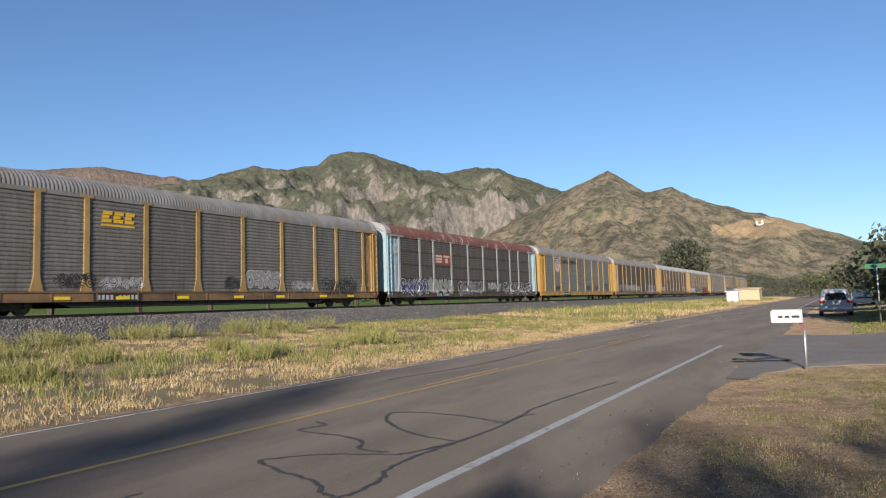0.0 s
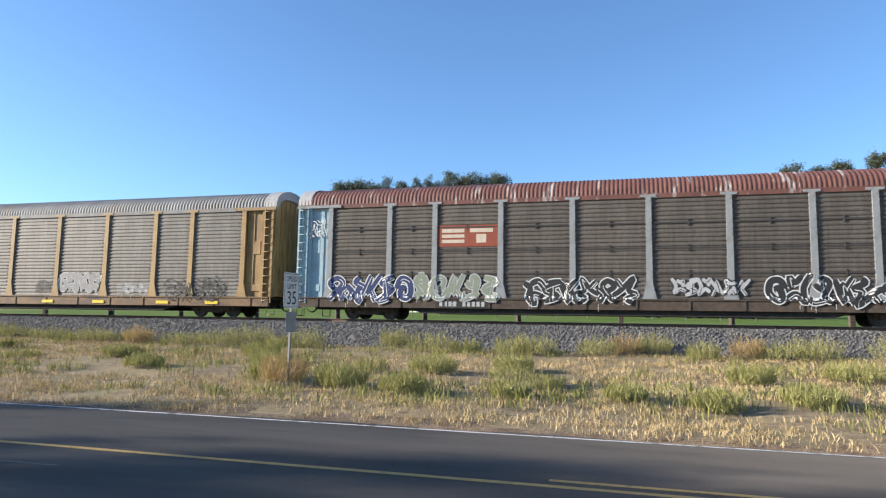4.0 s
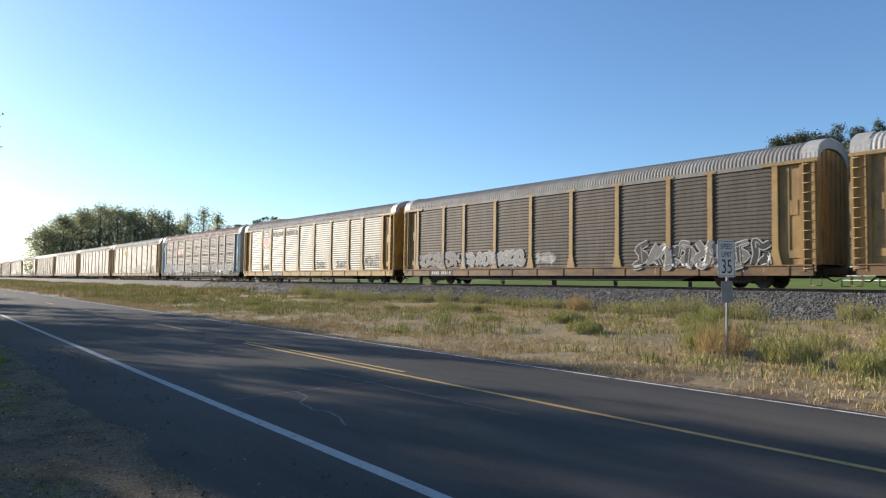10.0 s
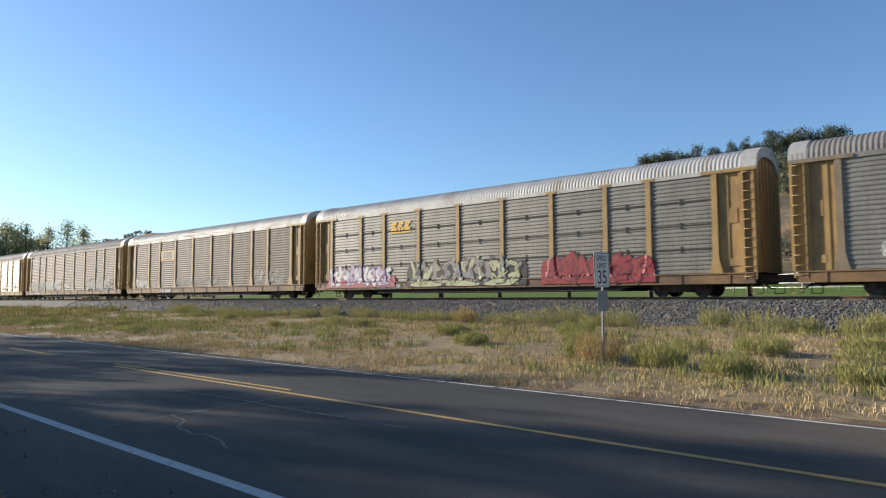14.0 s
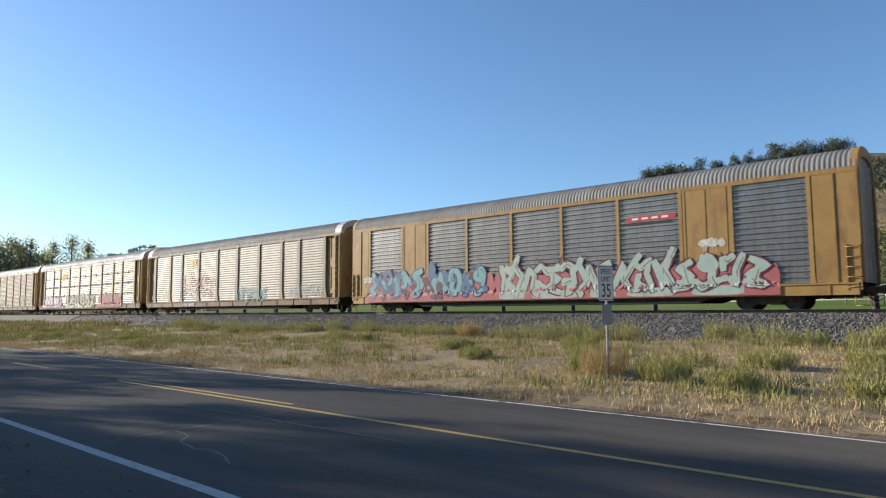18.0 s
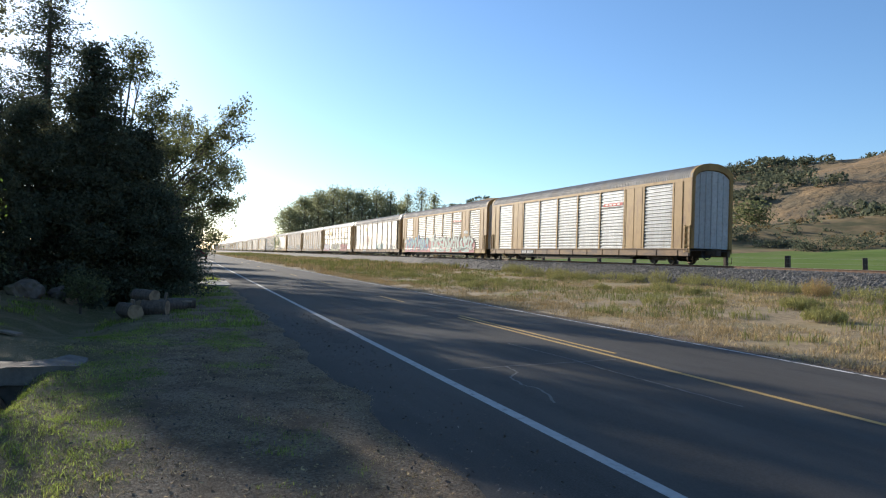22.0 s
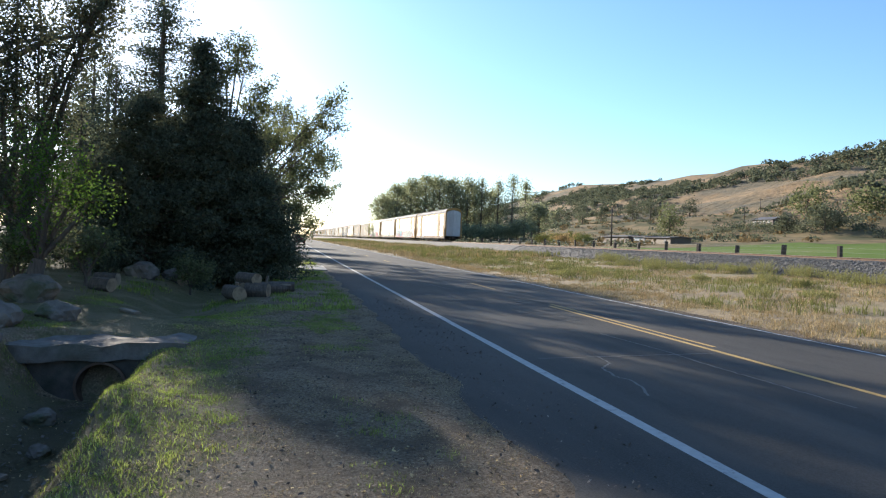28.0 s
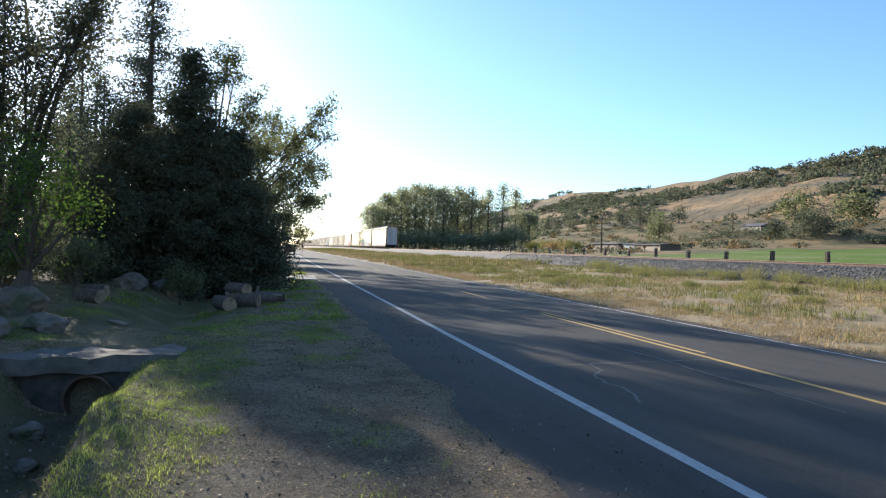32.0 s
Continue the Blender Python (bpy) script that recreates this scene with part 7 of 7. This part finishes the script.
PICK = [(-2.7, 0.9, 0.45, 0.95, 0.98, 0.86), (-2.65, 0.95, 0.38, 1.02, 1.05, 0.88), (-0.7, 0.95, 0.36, 1.02, 1.05, 0.88), (-0.6, 0.95, 0.36, 1.02, 1.72, 0.72), (0.5, 0.95, 0.36, 1.02, 1.74, 0.72), (1.15, 0.95, 0.36, 1.0, 1.08, 0.8), (2.5, 0.92, 0.38, 0.98, 1.02, 0.8), (2.65, 0.85, 0.45, 0.8, 0.85, 0.7)]
pick = vehicle("pickup_truck", -122, 2.1, 180, None, None, "pickup_red", "dark red pickup parked far along the shoulder", 5.3, 1.9, PICK)
bm = bmesh.new()
prism(bm, ((-0.6, 1.1), (0.6, 1.1), (0.52, 1.6), (-0.52, 1.6)), -0.66, -0.62, 0, "x")
part("rear_window", bm, "glass", pick)
white = vehicle("white_truck", 84, -2.6, 0, None, None, "truck_white", "white truck parked beyond the dark car", 5.3, 1.9, PICK)
bm = bmesh.new()
quad_box(bm, -2.74, -2.66, -0.7, 0.7, 0.8, 0.95)
part("tail_lamp", bm, "lamp_red", white)


# ---- signs and poles towards the mountains ----
def street_post(x, y, h, name, label):
    ob = thing(name, x, y, float(land(x, y)) - 0.1, 0, label, "road sign")
    bm = bmesh.new()
    tube(bm, (0, 0, 0), (0, 0, h), 0.035, 0.03, 8)
    part("post", bm, "galv", ob)
    return ob


ss = street_post(36.5, -1.75, 3.0, "street_name_sign", "green street name blades on a steel post")
for k, (z, rz) in enumerate(((2.75, 90), (2.95, 12))):
    b = part("name_blade", plate(0.9, 0.22, 0.006, 0.02, "street_green"), None, ss, "green blade with a pale bar", pose(0, 0, z, 0, 0, rz))
    bm = bmesh.new()
    quad_box(bm, -0.3, 0.3, -0.006, -0.004, -0.045, 0.045)
    part("pale_bar", bm, "sign_white", b)
warn = street_post(96, -1.6, 2.3, "warning_sign", "yellow diamond warning sign on a post")
part("sign_sheet", plate(0.85, 0.85, 0.005, 0.05, "warn_yellow"), None, warn, "", Matrix.Translation((-0.05, 0, 2.2)) @ Euler((0, 0, radians(-90))).to_matrix().to_4x4() @ Euler((0, radians(45), 0)).to_matrix().to_4x4())


def utility_pole(x, y, h, lean=0.0, arm=True, wires=False, label="dark wooden utility pole with a crossarm", z=None):
    ob = thing("utility_pole", x, y, (float(land(x, y)) if z is None else z) - 0.2, 0, label, "pole", "utility poles")
    bm = bmesh.new()
    tube(bm, (0, 0, 0), (lean * h, 0, h), 0.17, 0.11, 9)
    part("pole", bm, "pole_wood", ob)
    if arm:
        bm = bmesh.new()
        quad_box(bm, lean * h - 0.06, lean * h + 0.06, -1.2, 1.2, h - 0.75, h - 0.6)
        part("crossarm", bm, "pole_wood", ob)
        for s in (-1.1, -0.45, 0.45, 1.1):
            bm = bmesh.new()
            tube(bm, (lean * h, s, h - 0.6), (lean * h, s, h - 0.45), 0.05, 0.03, 8)
            part("insulator", bm, "galv", ob)
    return ob


x, y = at_bearing(152.9, 60)
utility_pole(x, y, 7.6, -0.035, False, label="short dark leaning pole beyond the track")
for az, y, h in ((142.9, 168, 8.2), (141.8, 205, 8.0), (147.4, 190, 7.5), (155.0, 190, 8)):
    x, y = at_bearing(az, y)
    utility_pole(x, y, h)
utility_pole(146, 17.2, 9.0, 0, True, label="wooden pole beside the track shed")
for x in (-180, -230, -290):
    utility_pole(x, -1.5, 8.5, 0, True, label="roadside pole far along the road")


# ---- fence beyond the track ----
fence = thing("fence", 0, 36.4, 0, 0, "line of thick dark timber fence posts with wire", "fence")
rg = random.Random(9)
for k in range(-24, 20):
    x = k * 5.35 - 0.7
    z0 = float(land(x, 36.4))
    bm = bmesh.new()
    w = rg.uniform(0.11, 0.15)
    quad_box(bm, -w, w, -w, w, -0.3, rg.uniform(1.1, 1.35))
    softened(bm, 0.02)
    part("post", bm, "pole_wood", fence, "", pose(x, 0, z0, rg.uniform(-3, 3), rg.uniform(-3, 3), rg.uniform(0, 40)))
for zz in (0.35, 0.7, 1.0):
    bm = bmesh.new()
    tube(bm, (-130, -0.16, 1.27 + zz), (105, -0.16, 1.27 + zz), 0.004, None, 4)
    part("wire", bm, "post_steel", fence)

pipe = thing("pipe_fence", 4, 58, float(land(4, 58)), 0, "pale pipe rail fence of a stock pen", "fence")
for k in range(13):
    bm = bmesh.new()
    tube(bm, (k * 2.6 - 26, 0, -0.2), (k * 2.6 - 26, 0, 1.5), 0.05, None, 6)
    part("post", bm, "galv", pipe)
for zz in (0.4, 0.75, 1.1, 1.45):
    bm = bmesh.new()
    tube(bm, (-26, 0, zz), (5.2, 0, zz), 0.035, None, 6)
    part("rail", bm, "galv", pipe)


def trailer(x, y, w, mat, label):
    ob = thing("parked_trailer", x, y, float(land(x, y)), 0, label, "trailer", "trailers beyond the field edge")
    bm = bmesh.new()
    quad_box(bm, -w / 2, w / 2, -0.9, 0.9, 0.5, 1.7)
    softened(bm, 0.08, 2)
    part("body", bm, mat, ob)
    for s in (-0.5, 0.5):
        bm = bmesh.new()
        tube(bm, (s, -0.95, 0.33), (s, 0.95, 0.33), 0.33, None, 14)
        part("wheel", bm, "rubber", ob)
    bm = bmesh.new()
    quad_box(bm, w / 2, w / 2 + 0.9, -0.06, 0.06, 0.45, 0.55)
    part("drawbar", bm, "galv", ob)
    bm = bmesh.new()
    quad_box(bm, -w / 2 + 0.2, w / 2 - 0.2, -0.92, -0.905, 0.95, 1.15)
    part("stripe", bm, "shed_white", ob)


trailer(1.6, 64, 3.2, "trailer_red", "small red trailer with a pale stripe")
trailer(5.2, 65, 2.6, "trailer_blue", "small blue trailer with a pale stripe")
trailer(9.6, 64, 4.6, "trailer_red", "long red trailer with a pale stripe")
trailer(-16, 70, 3.0, "shed_white", "small white trailer beyond the field")


# ---- sheds and houses ----
def gable_house(name, x, y, rz, w, d, h, rise, wall, roof, label, windows=2, z=None):
    ob = thing(name, x, y, (float(land(x, y)) if z is None else z) - 0.15, rz, label, "building", "buildings beyond the track")
    bm = bmesh.new()
    prism(bm, ((-d / 2, 0), (d / 2, 0), (d / 2, h), (0, h + rise), (-d / 2, h)), -w / 2, w / 2, 0, "x")
    part("wall", bm, wall, ob)
    for s in (-1, 1):
        bm = bmesh.new()
        sl = math.hypot(d / 2 + 0.3, rise * (d / 2 + 0.3) / (d / 2))
        quad_box(bm, -w / 2 - 0.3, w / 2 + 0.3, 0, sl, 0.02, 0.14)
        part("roof", bm, roof, ob, "", Matrix.Translation((0, 0, h + rise)) @ Matrix.Scale(1, 4) @ (Euler((-math.atan2(rise, d / 2), 0, 0)).to_matrix().to_4x4() if s > 0 else Euler((0, 0, math.pi)).to_matrix().to_4x4() @ Euler((-math.atan2(rise, d / 2), 0, 0)).to_matrix().to_4x4()))
    for k in range(windows):
        bm = bmesh.new()
        cx = -w / 2 + w * (k + 0.7) / (windows + 0.4)
        quad_box(bm, cx - 0.5, cx + 0.5, -d / 2 - 0.05, -d / 2 - 0.01, h * 0.42, h * 0.78)
        wn_ = part("window", bm, "shed_white", ob)
        bm = bmesh.new()
        quad_box(bm, cx - 0.42, cx + 0.42, -d / 2 - 0.07, -d / 2 - 0.055, h * 0.45, h * 0.75)
        part("pane", bm, "glass", wn_)
    bm = bmesh.new()
    quad_box(bm, w * 0.3 - 0.45, w * 0.3 + 0.45, -d / 2 - 0.04, -d / 2 - 0.01, 0.15, min(2.1, h * 0.85))
    part("door", bm, "roof_dark", ob)
    return ob


x, y = at_bearing(146.7, 190)
gable_house("house", x, y, 20, 11, 8, 2.7, 1.8, "shed_white", "roof_dark", "low white house with a dark roof below the hill", 3)
x, y = at_bearing(141.0, 166)
gable_house("house", x, y, -5, 12, 7, 1.9, 1.1, "brown_wall", "roof_dark", "long low brown house with a dark roof", 4)
x, y = at_bearing(151.9, 74)
gable_house("shed", x, y, 0, 12.5, 4.5, 1.3, 0.25, "brown_wall", "roof_dark", "long brown farm shed at the field edge", 0)
x, y = at_bearing(149.9, 74)
gable_house("shed", x, y, 0, 5, 4.5, 1.25, 0.2, "blue_wall", "roof_dark", "small grey-blue shed at the field edge", 0)
x, y = at_bearing(148.5, 74)
gable_house("shed", x, y, 0, 9.5, 4.5, 1.15, 0.2, "tan_wall", "roof_dark", "tan plank shed at the field edge", 0)
x, y = at_bearing(157.5, 88)
gable_house("shed", x, y, 0, 14, 5, 2.0, 0.4, "brown_wall", "roof_dark", "brown shed behind the hedge", 0)
gable_house("track_shed", 146, 14.6, 90, 4.2, 5.6, 2.6, 0.25, "shed_cream", "shed_cream", "cream-coloured track shed with a flat roof", 0)
gable_house("signal_box", 138, 16.6, 90, 2.0, 2.0, 2.1, 0.1, "shed_white", "shed_white", "white metal equipment cabinet beside the track", 0)
for k in range(7):
    x, y = at_bearing(155.2 + k * 0.55, 62 + (k % 3))
    far_tree(x, y, 2.6, 2.6, 1200 + k, "rust_weed" if k % 2 else "olive_blade", "low rusty hedge bush beyond the track", name="bush", n=40, per=24, squash=1.0)
for k in range(22):
    az = 159.5 + k * 0.62
    rr = 222 + rg.uniform(-4, 6)
    far_tree(rr * math.cos(radians(az)), rr * math.sin(radians(az)), rg.uniform(5, 9), rg.uniform(3, 4.5), 1400 + k, "poplar_leaf", "bushy undergrowth below the poplars", name="bush", n=44, per=20, squash=1.0)
# low brush along the far edge of the field
for k in range(40):
    az = 127 + k * 0.62
    x, y = at_bearing(az, 112 + rg.uniform(-3, 8))
    far_tree(x, y, rg.uniform(1.5, 3.2), rg.uniform(1.6, 3.4), 1300 + k, "far_leaf", "low brush along the far edge of the field", name="bush", n=24, per=14, squash=1.0)

# ---- whitewashed mark on the foothill ----
markr = 1600
mz = EYE + markr * math.tan(radians(5.3))
mark = thing("hillside_letter", markr * math.cos(radians(4.61)), markr * math.sin(radians(4.61)), mz, -86, "whitewashed letter laid out on the dry hillside", "landmark")
bm = bmesh.new()
for a, b, c, d in ((-7, -3.5, -5, 5), (3.5, 7, -5, 5), (-7, 7, -5, -2)):
    quad_box(bm, a, b, -45, 30, c, d)
part("stones", bm, "shed_white", mark)

# ---- the ditch, its culvert and what lies round it ----
cul = thing("culvert", -9.55, -2.3, 0.0, 0, "concrete culvert headwall with a dark pipe in the ditch", "culvert")
bm = bmesh.new()
quad_box(bm, -0.85, 0.12, -1.45, 1.05, -0.14, 0.07)
bmesh.ops.subdivide_edges(bm, edges=bm.edges[:], cuts=9, use_grid_fill=True)
for v in bm.verts:
    v.co += noise.noise_vector(v.co * 1.7) * 0.07 + noise.noise_vector(v.co * 5) * 0.04
part("slab", bm, "old_concrete", cul, "broken-edged concrete slab")
bm = bmesh.new()
ring = [(0.32 * math.cos(a), 0.32 * math.sin(a) - 0.48) for a in (2 * math.pi * i / 24 for i in range(24))]
outer = []
for a in (2 * math.pi * i / 24 for i in range(24)):
    c, s = math.cos(a), math.sin(a)
    k = min(1.0 / max(abs(c), 1e-6), 0.5 / max(abs(s), 1e-6))
    outer.append((max(-1.0, min(1.0, c * k)), max(-0.98, min(-0.07, s * k - 0.5))))
for i in range(24):
    j = (i + 1) % 24
    q = [bm.verts.new((0.02, a, b)) for a, b in (ring[i], ring[j], outer[j], outer[i])]
    bm.faces.new(q)
    t = [bm.verts.new(p) for p in ((0.02, *ring[i]), (0.02, *ring[j]), (-0.6, *ring[j]), (-0.6, *ring[i]))]
    bm.faces.new(t)
bm.faces.new([bm.verts.new((-0.6, a, b)) for a, b in ring])
part("headwall", bm, "ditch_wall", cul, "stained concrete wall round the pipe, with its shade in the colour")
bm = bmesh.new()
for i in range(24):
    a0, a1 = 2 * math.pi * i / 24, 2 * math.pi * (i + 1) / 24
    p = [((0.32 + d) * math.cos(a), (0.32 + d) * math.sin(a) - 0.48) for a in (a0, a1) for d in (-0.03, 0.005)]
    q = [bm.verts.new((0.06, *p[k])) for k in (0, 2, 3, 1)]
    bm.faces.new(q)
    q2 = [bm.verts.new((x_, *p[k])) for x_, k in ((0.06, 0), (0.06, 2), (-0.5, 2), (-0.5, 0))]
    bm.faces.new(q2)
part("pipe", bm, "rail", cul, "rusty corrugated pipe end")


def boulder(x, y, r, seed, label="brown boulder beside the ditch"):
    rg = random.Random(seed)
    bm = bmesh.new()
    bmesh.ops.create_icosphere(bm, subdivisions=3, radius=r)
    off = Vector((rg.uniform(0, 50), rg.uniform(0, 50), rg.uniform(0, 50)))
    for v in bm.verts:
        n = noise.noise(v.co / r * 1.1 + off) * 0.45 + abs(noise.noise(v.co / r * 2.6 + off)) * 0.3 + noise.noise(v.co / r * 7 + off) * 0.06
        v.co = v.co * (1 + n)
        v.co.z *= 0.72
    ob = new("boulder", mesh_of("boulder", bm, "boulder"))
    ob.matrix_basis = pose(x, y, float(land(x, y)) + r * 0.35, 0, 0, rg.uniform(0, 360))
    tagged(ob, label, "boulder", "boulders by the ditch")


for x, y, r, s in ((-13.0, -4.3, 0.42, 1), (-10.4, -3.9, 0.3, 2), (-20.2, -3.9, 0.4, 5), (-21.3, -3.2, 0.35, 6), (-11.4, -3.4, 0.25, 7), (-8.9, -3.5, 0.22, 9), (-8.3, -2.6, 0.14, 10), (-7.3, -2.3, 0.1, 11)):
    boulder(x, y, r, s)


def log_round(x, y, z, r, L, rz, tilt=0.0):
    """A sawn length of trunk with rough bark and pale cut ends."""
    rg = random.Random(int(x * 100))
    ob = thing("log", x, y, float(land(x, y)) + z, rz, "sawn log round with rough bark and pale cut ends", "log", "logs by the driveway")
    ob.matrix_basis = pose(x, y, float(land(x, y)) + z, 0, tilt, rz)
    ph = [rg.uniform(0, 6.28) for _ in range(3)]
    ring = [(r * (1 + 0.06 * math.sin(2 * a + ph[0]) + 0.04 * math.sin(5 * a + ph[1])), a) for a in (2 * math.pi * i / 18 for i in range(18))]
    bm = bmesh.new()
    rows = [[bm.verts.new((u * L, q * k * math.cos(a), q * k * math.sin(a))) for q, a in ring] for u, k in ((-0.5, 0.97), (-0.46, 1), (-0.15, 1.02), (0.2, 0.99), (0.46, 1), (0.5, 0.97))]
    for p, q in zip(rows, rows[1:]):
        for i in range(18):
            bm.faces.new((p[i], p[(i + 1) % 18], q[(i + 1) % 18], q[i]))
    bmesh.ops.recalc_face_normals(bm, faces=bm.faces[:])
    part("bark", bm, "bark", ob)
    for u in (-0.503, 0.503):
        bm = bmesh.new()
        f = bm.faces.new([bm.verts.new((u * L, q * 0.96 * math.cos(a), q * 0.96 * math.sin(a))) for q, a in ring])
        if f.normal.x * u < 0:
            f.normal_flip()
        part("cut_end", bm, "cut_wood", ob, "pale sawn end")


for row in ((-17.6, -1.25, 0.2, 0.24, 0.75, 25), (-17.9, -0.7, 0.2, 0.23, 0.6, 70), (-18.5, -1.1, 0.2, 0.26, 0.8, 10), (-18.9, -0.35, 0.19, 0.22, 0.7, 110), (-18.2, -0.95, 0.56, 0.2, 0.7, 40), (-19.6, -0.9, 0.2, 0.22, 0.6, 60), (-19.9, -0.1, 0.16, 0.18, 0.7, 95), (-21.0, -3.0, 0.2, 0.24, 0.6, 20), (-16.0, -3.9, 0.16, 0.2, 0.5, 60), (-17.2, -4.1, 0.18, 0.22, 0.5, 80)):
    log_round(row[0], row[1], row[2] * 0.8, row[3] * 0.8, row[4], row[5])
pile = [(-18.1, -0.75, 0.55, 8, 0), (-18.5, -0.55, 0.5, -14, 30), (-18.0, -1.2, 0.45, 25, 70)]
for k, (x, y, h, tilt, rz) in enumerate(pile):
    bm = bmesh.new()
    quad_box(bm, -0.045, 0.045, -0.02, 0.02, -0.12, h)
    ob = new("wooden_stake", mesh_of("wooden_stake", bm, "raw_wood"))
    ob.matrix_basis = pose(x, y, float(land(x, y)), tilt, tilt * 0.4, rz)
    tagged(ob, "short bare wooden stake in the grass", "stake", "stakes by the boulders")
for k, (x, y, L, rz, z) in enumerate(((-18.6, -0.9, 0.8, 70, 0.30), (-18.9, -0.2, 0.7, 95, 0.25), (-9.3, -4.0, 0.8, 20, 0.06), (-12.5, -2.6, 0.5, 40, 0.05), (-6.6, -2.5, 0.4, 60, 0.03))):
    bm = bmesh.new()
    quad_box(bm, -L / 2, L / 2, -0.06, 0.06, -0.02, 0.02)
    softened(bm, 0.006)
    ob = new("loose_board", mesh_of("loose_board", bm, "raw_wood"))
    ob.matrix_basis = pose(x, y, float(land(x, y)) + z, 3, 2, rz)
    tagged(ob, "weathered loose board lying by the ditch", "board", "loose boards")
drive = thing("driveway", -34.5, -1.3, 0, 0, "pale concrete driveway that meets the road", "driveway", kind="structure")
bm = bmesh.new()
quad_box(bm, -2.4, 2.4, -6.5, 3.2, -0.12, 0.035)
part("slab", bm, "concrete", drive)


def gravel_drive():
    """A worn grey apron from the road's edge into the yard."""
    xs, f = np.linspace(14.0, 29.0, 60), np.linspace(0, 1, 26)
    X, Fr = np.meshgrid(xs, f, indexing="ij")
    near = 1.95 + 0 * X
    deep = np.interp(X, (14, 16.5, 19, 24, 27, 29), (1.6, 0.9, -5.0, -8.0, -7.0, 1.5)) + 0.7 * (fbm(X / 1.5, X * 0 + 4, 3, 88) - 0.5)
    Yv = near + (deep - near) * Fr
    V = np.stack([X, Yv, land(X, Yv) + 0.022 - 0.05 * (Fr > 0.99)], -1).reshape(-1, 3)
    tagged(new("gravel_drive", fast_mesh("gravel_drive", V, grid_faces(60, 26), "drive_gravel")), "worn grey gravel drive beside the road", "driveway", kind="structure")


gravel_drive()


def litter(count, box, seed, mat, size, label, name):
    g = np.random.default_rng(seed)
    x0, x1, y0, y1 = box
    x, y = g.uniform(x0, x1, count), g.uniform(y0, y1, count)
    c = np.stack([x, y, np.maximum(land(x, y), np.where((y > 2) & (y < 10), 0.012, -9)) + 0.012], -1)
    u = g.normal(0, 1, (count, 3)) * [1, 1, 0.35]
    u /= np.linalg.norm(u, axis=1)[:, None]
    v = np.cross(u, g.normal(0, 1, (count, 3)) * [0.2, 0.2, 1])
    v /= np.linalg.norm(v, axis=1)[:, None] + 1e-9
    s = size * g.uniform(0.4, 1.3, (count, 1))
    V = np.stack([c - u * s, c + v * s * 0.5, c + u * s, c - v * s * 0.5], 1).reshape(-1, 3)
    tagged(new(name, fast_mesh(name, V, np.arange(len(V)).reshape(-1, 4), mat)), label, "litter", kind="stuff")


litter(6500, (-18, 2, -1.6, 2.9), 61, "bark", 0.02, "dry fallen leaves and bark bits on the shoulder", "fallen_leaves")
litter(3500, (-12, 0, -3.6, 1.8), 66, "straw", 0.016, "bits of straw and pale twigs on the dirt", "straw_bits")
litter(1500, (-9.4, 2, -3.2, -1.7), 67, "boulder", 0.03, "dark stones and rotting leaves in the ditch", "ditch_debris")
litter(900, (3, 18, -3, 2.8), 62, "bark", 0.022, "dry fallen leaves by the road edge", "dry_leaves")
litter(1600, (-18, 18, -0.6, 2.5), 63, "pebble", 0.014, "loose gravel along the road edge", "loose_gravel")
litter(1800, (-40, 30, 9.9, 11.4), 64, "stone", 0.02, "loose gravel along the far road edge", "edge_gravel")

# ---- sleepers: those opposite the road's bend of view singly, the rest joined ----
bm = bmesh.new()
quad_box(bm, -0.115, 0.115, -1.3, 1.3, -0.3, -0.165)
sleeper = mesh_of("sleeper", bm, "sleeper")
for k in range(-160, 140):
    part("sleeper", sleeper, None, track, "", pose(k * 0.53 - 6, (k * 7 % 5 - 2) * 0.02, 0))
g = np.random.default_rng(3)
xs = np.concatenate([np.arange(-600, -91, 0.53), np.arange(68.5, 300, 0.53)])
box = np.array([(-0.115, -1.3, -0.3), (0.115, -1.3, -0.3), (0.115, 1.3, -0.3), (-0.115, 1.3, -0.3), (-0.115, -1.3, -0.165), (0.115, -1.3, -0.165), (0.115, 1.3, -0.165), (-0.115, 1.3, -0.165)])
V = (box[None] + np.stack([xs, g.uniform(-0.04, 0.04, len(xs)), xs * 0], -1)[:, None]).reshape(-1, 3)
F = (np.array([(4, 5, 6, 7), (0, 1, 5, 4), (1, 2, 6, 5), (2, 3, 7, 6), (3, 0, 4, 7)])[None] + (np.arange(len(xs)) * 8)[:, None, None]).reshape(-1, 4)
far_sl = part("far_sleepers", fast_mesh("far_sleepers", V, F, "sleeper"), None, track)
far_sl["kind"] = "stuff"


# ---- what moves: the train rolls by, gathering a little speed ----
def motions():
    where = ((0, 238.7), (4, 185.0), (8, 131.0), (12, 76.7), (16, 22.7), (20, -31.5), (22, -59.3), (24, -87.4), (26, -115.8), (28, -144.2), (30, -172.4), (32, -200.3))
    for k, car in enumerate(TRAIN):
        walk(car, [(t, pose(x - PITCH * k + PITCH / 2, TRACK_Y, RAIL_Z)) for t, x in where])


motions()
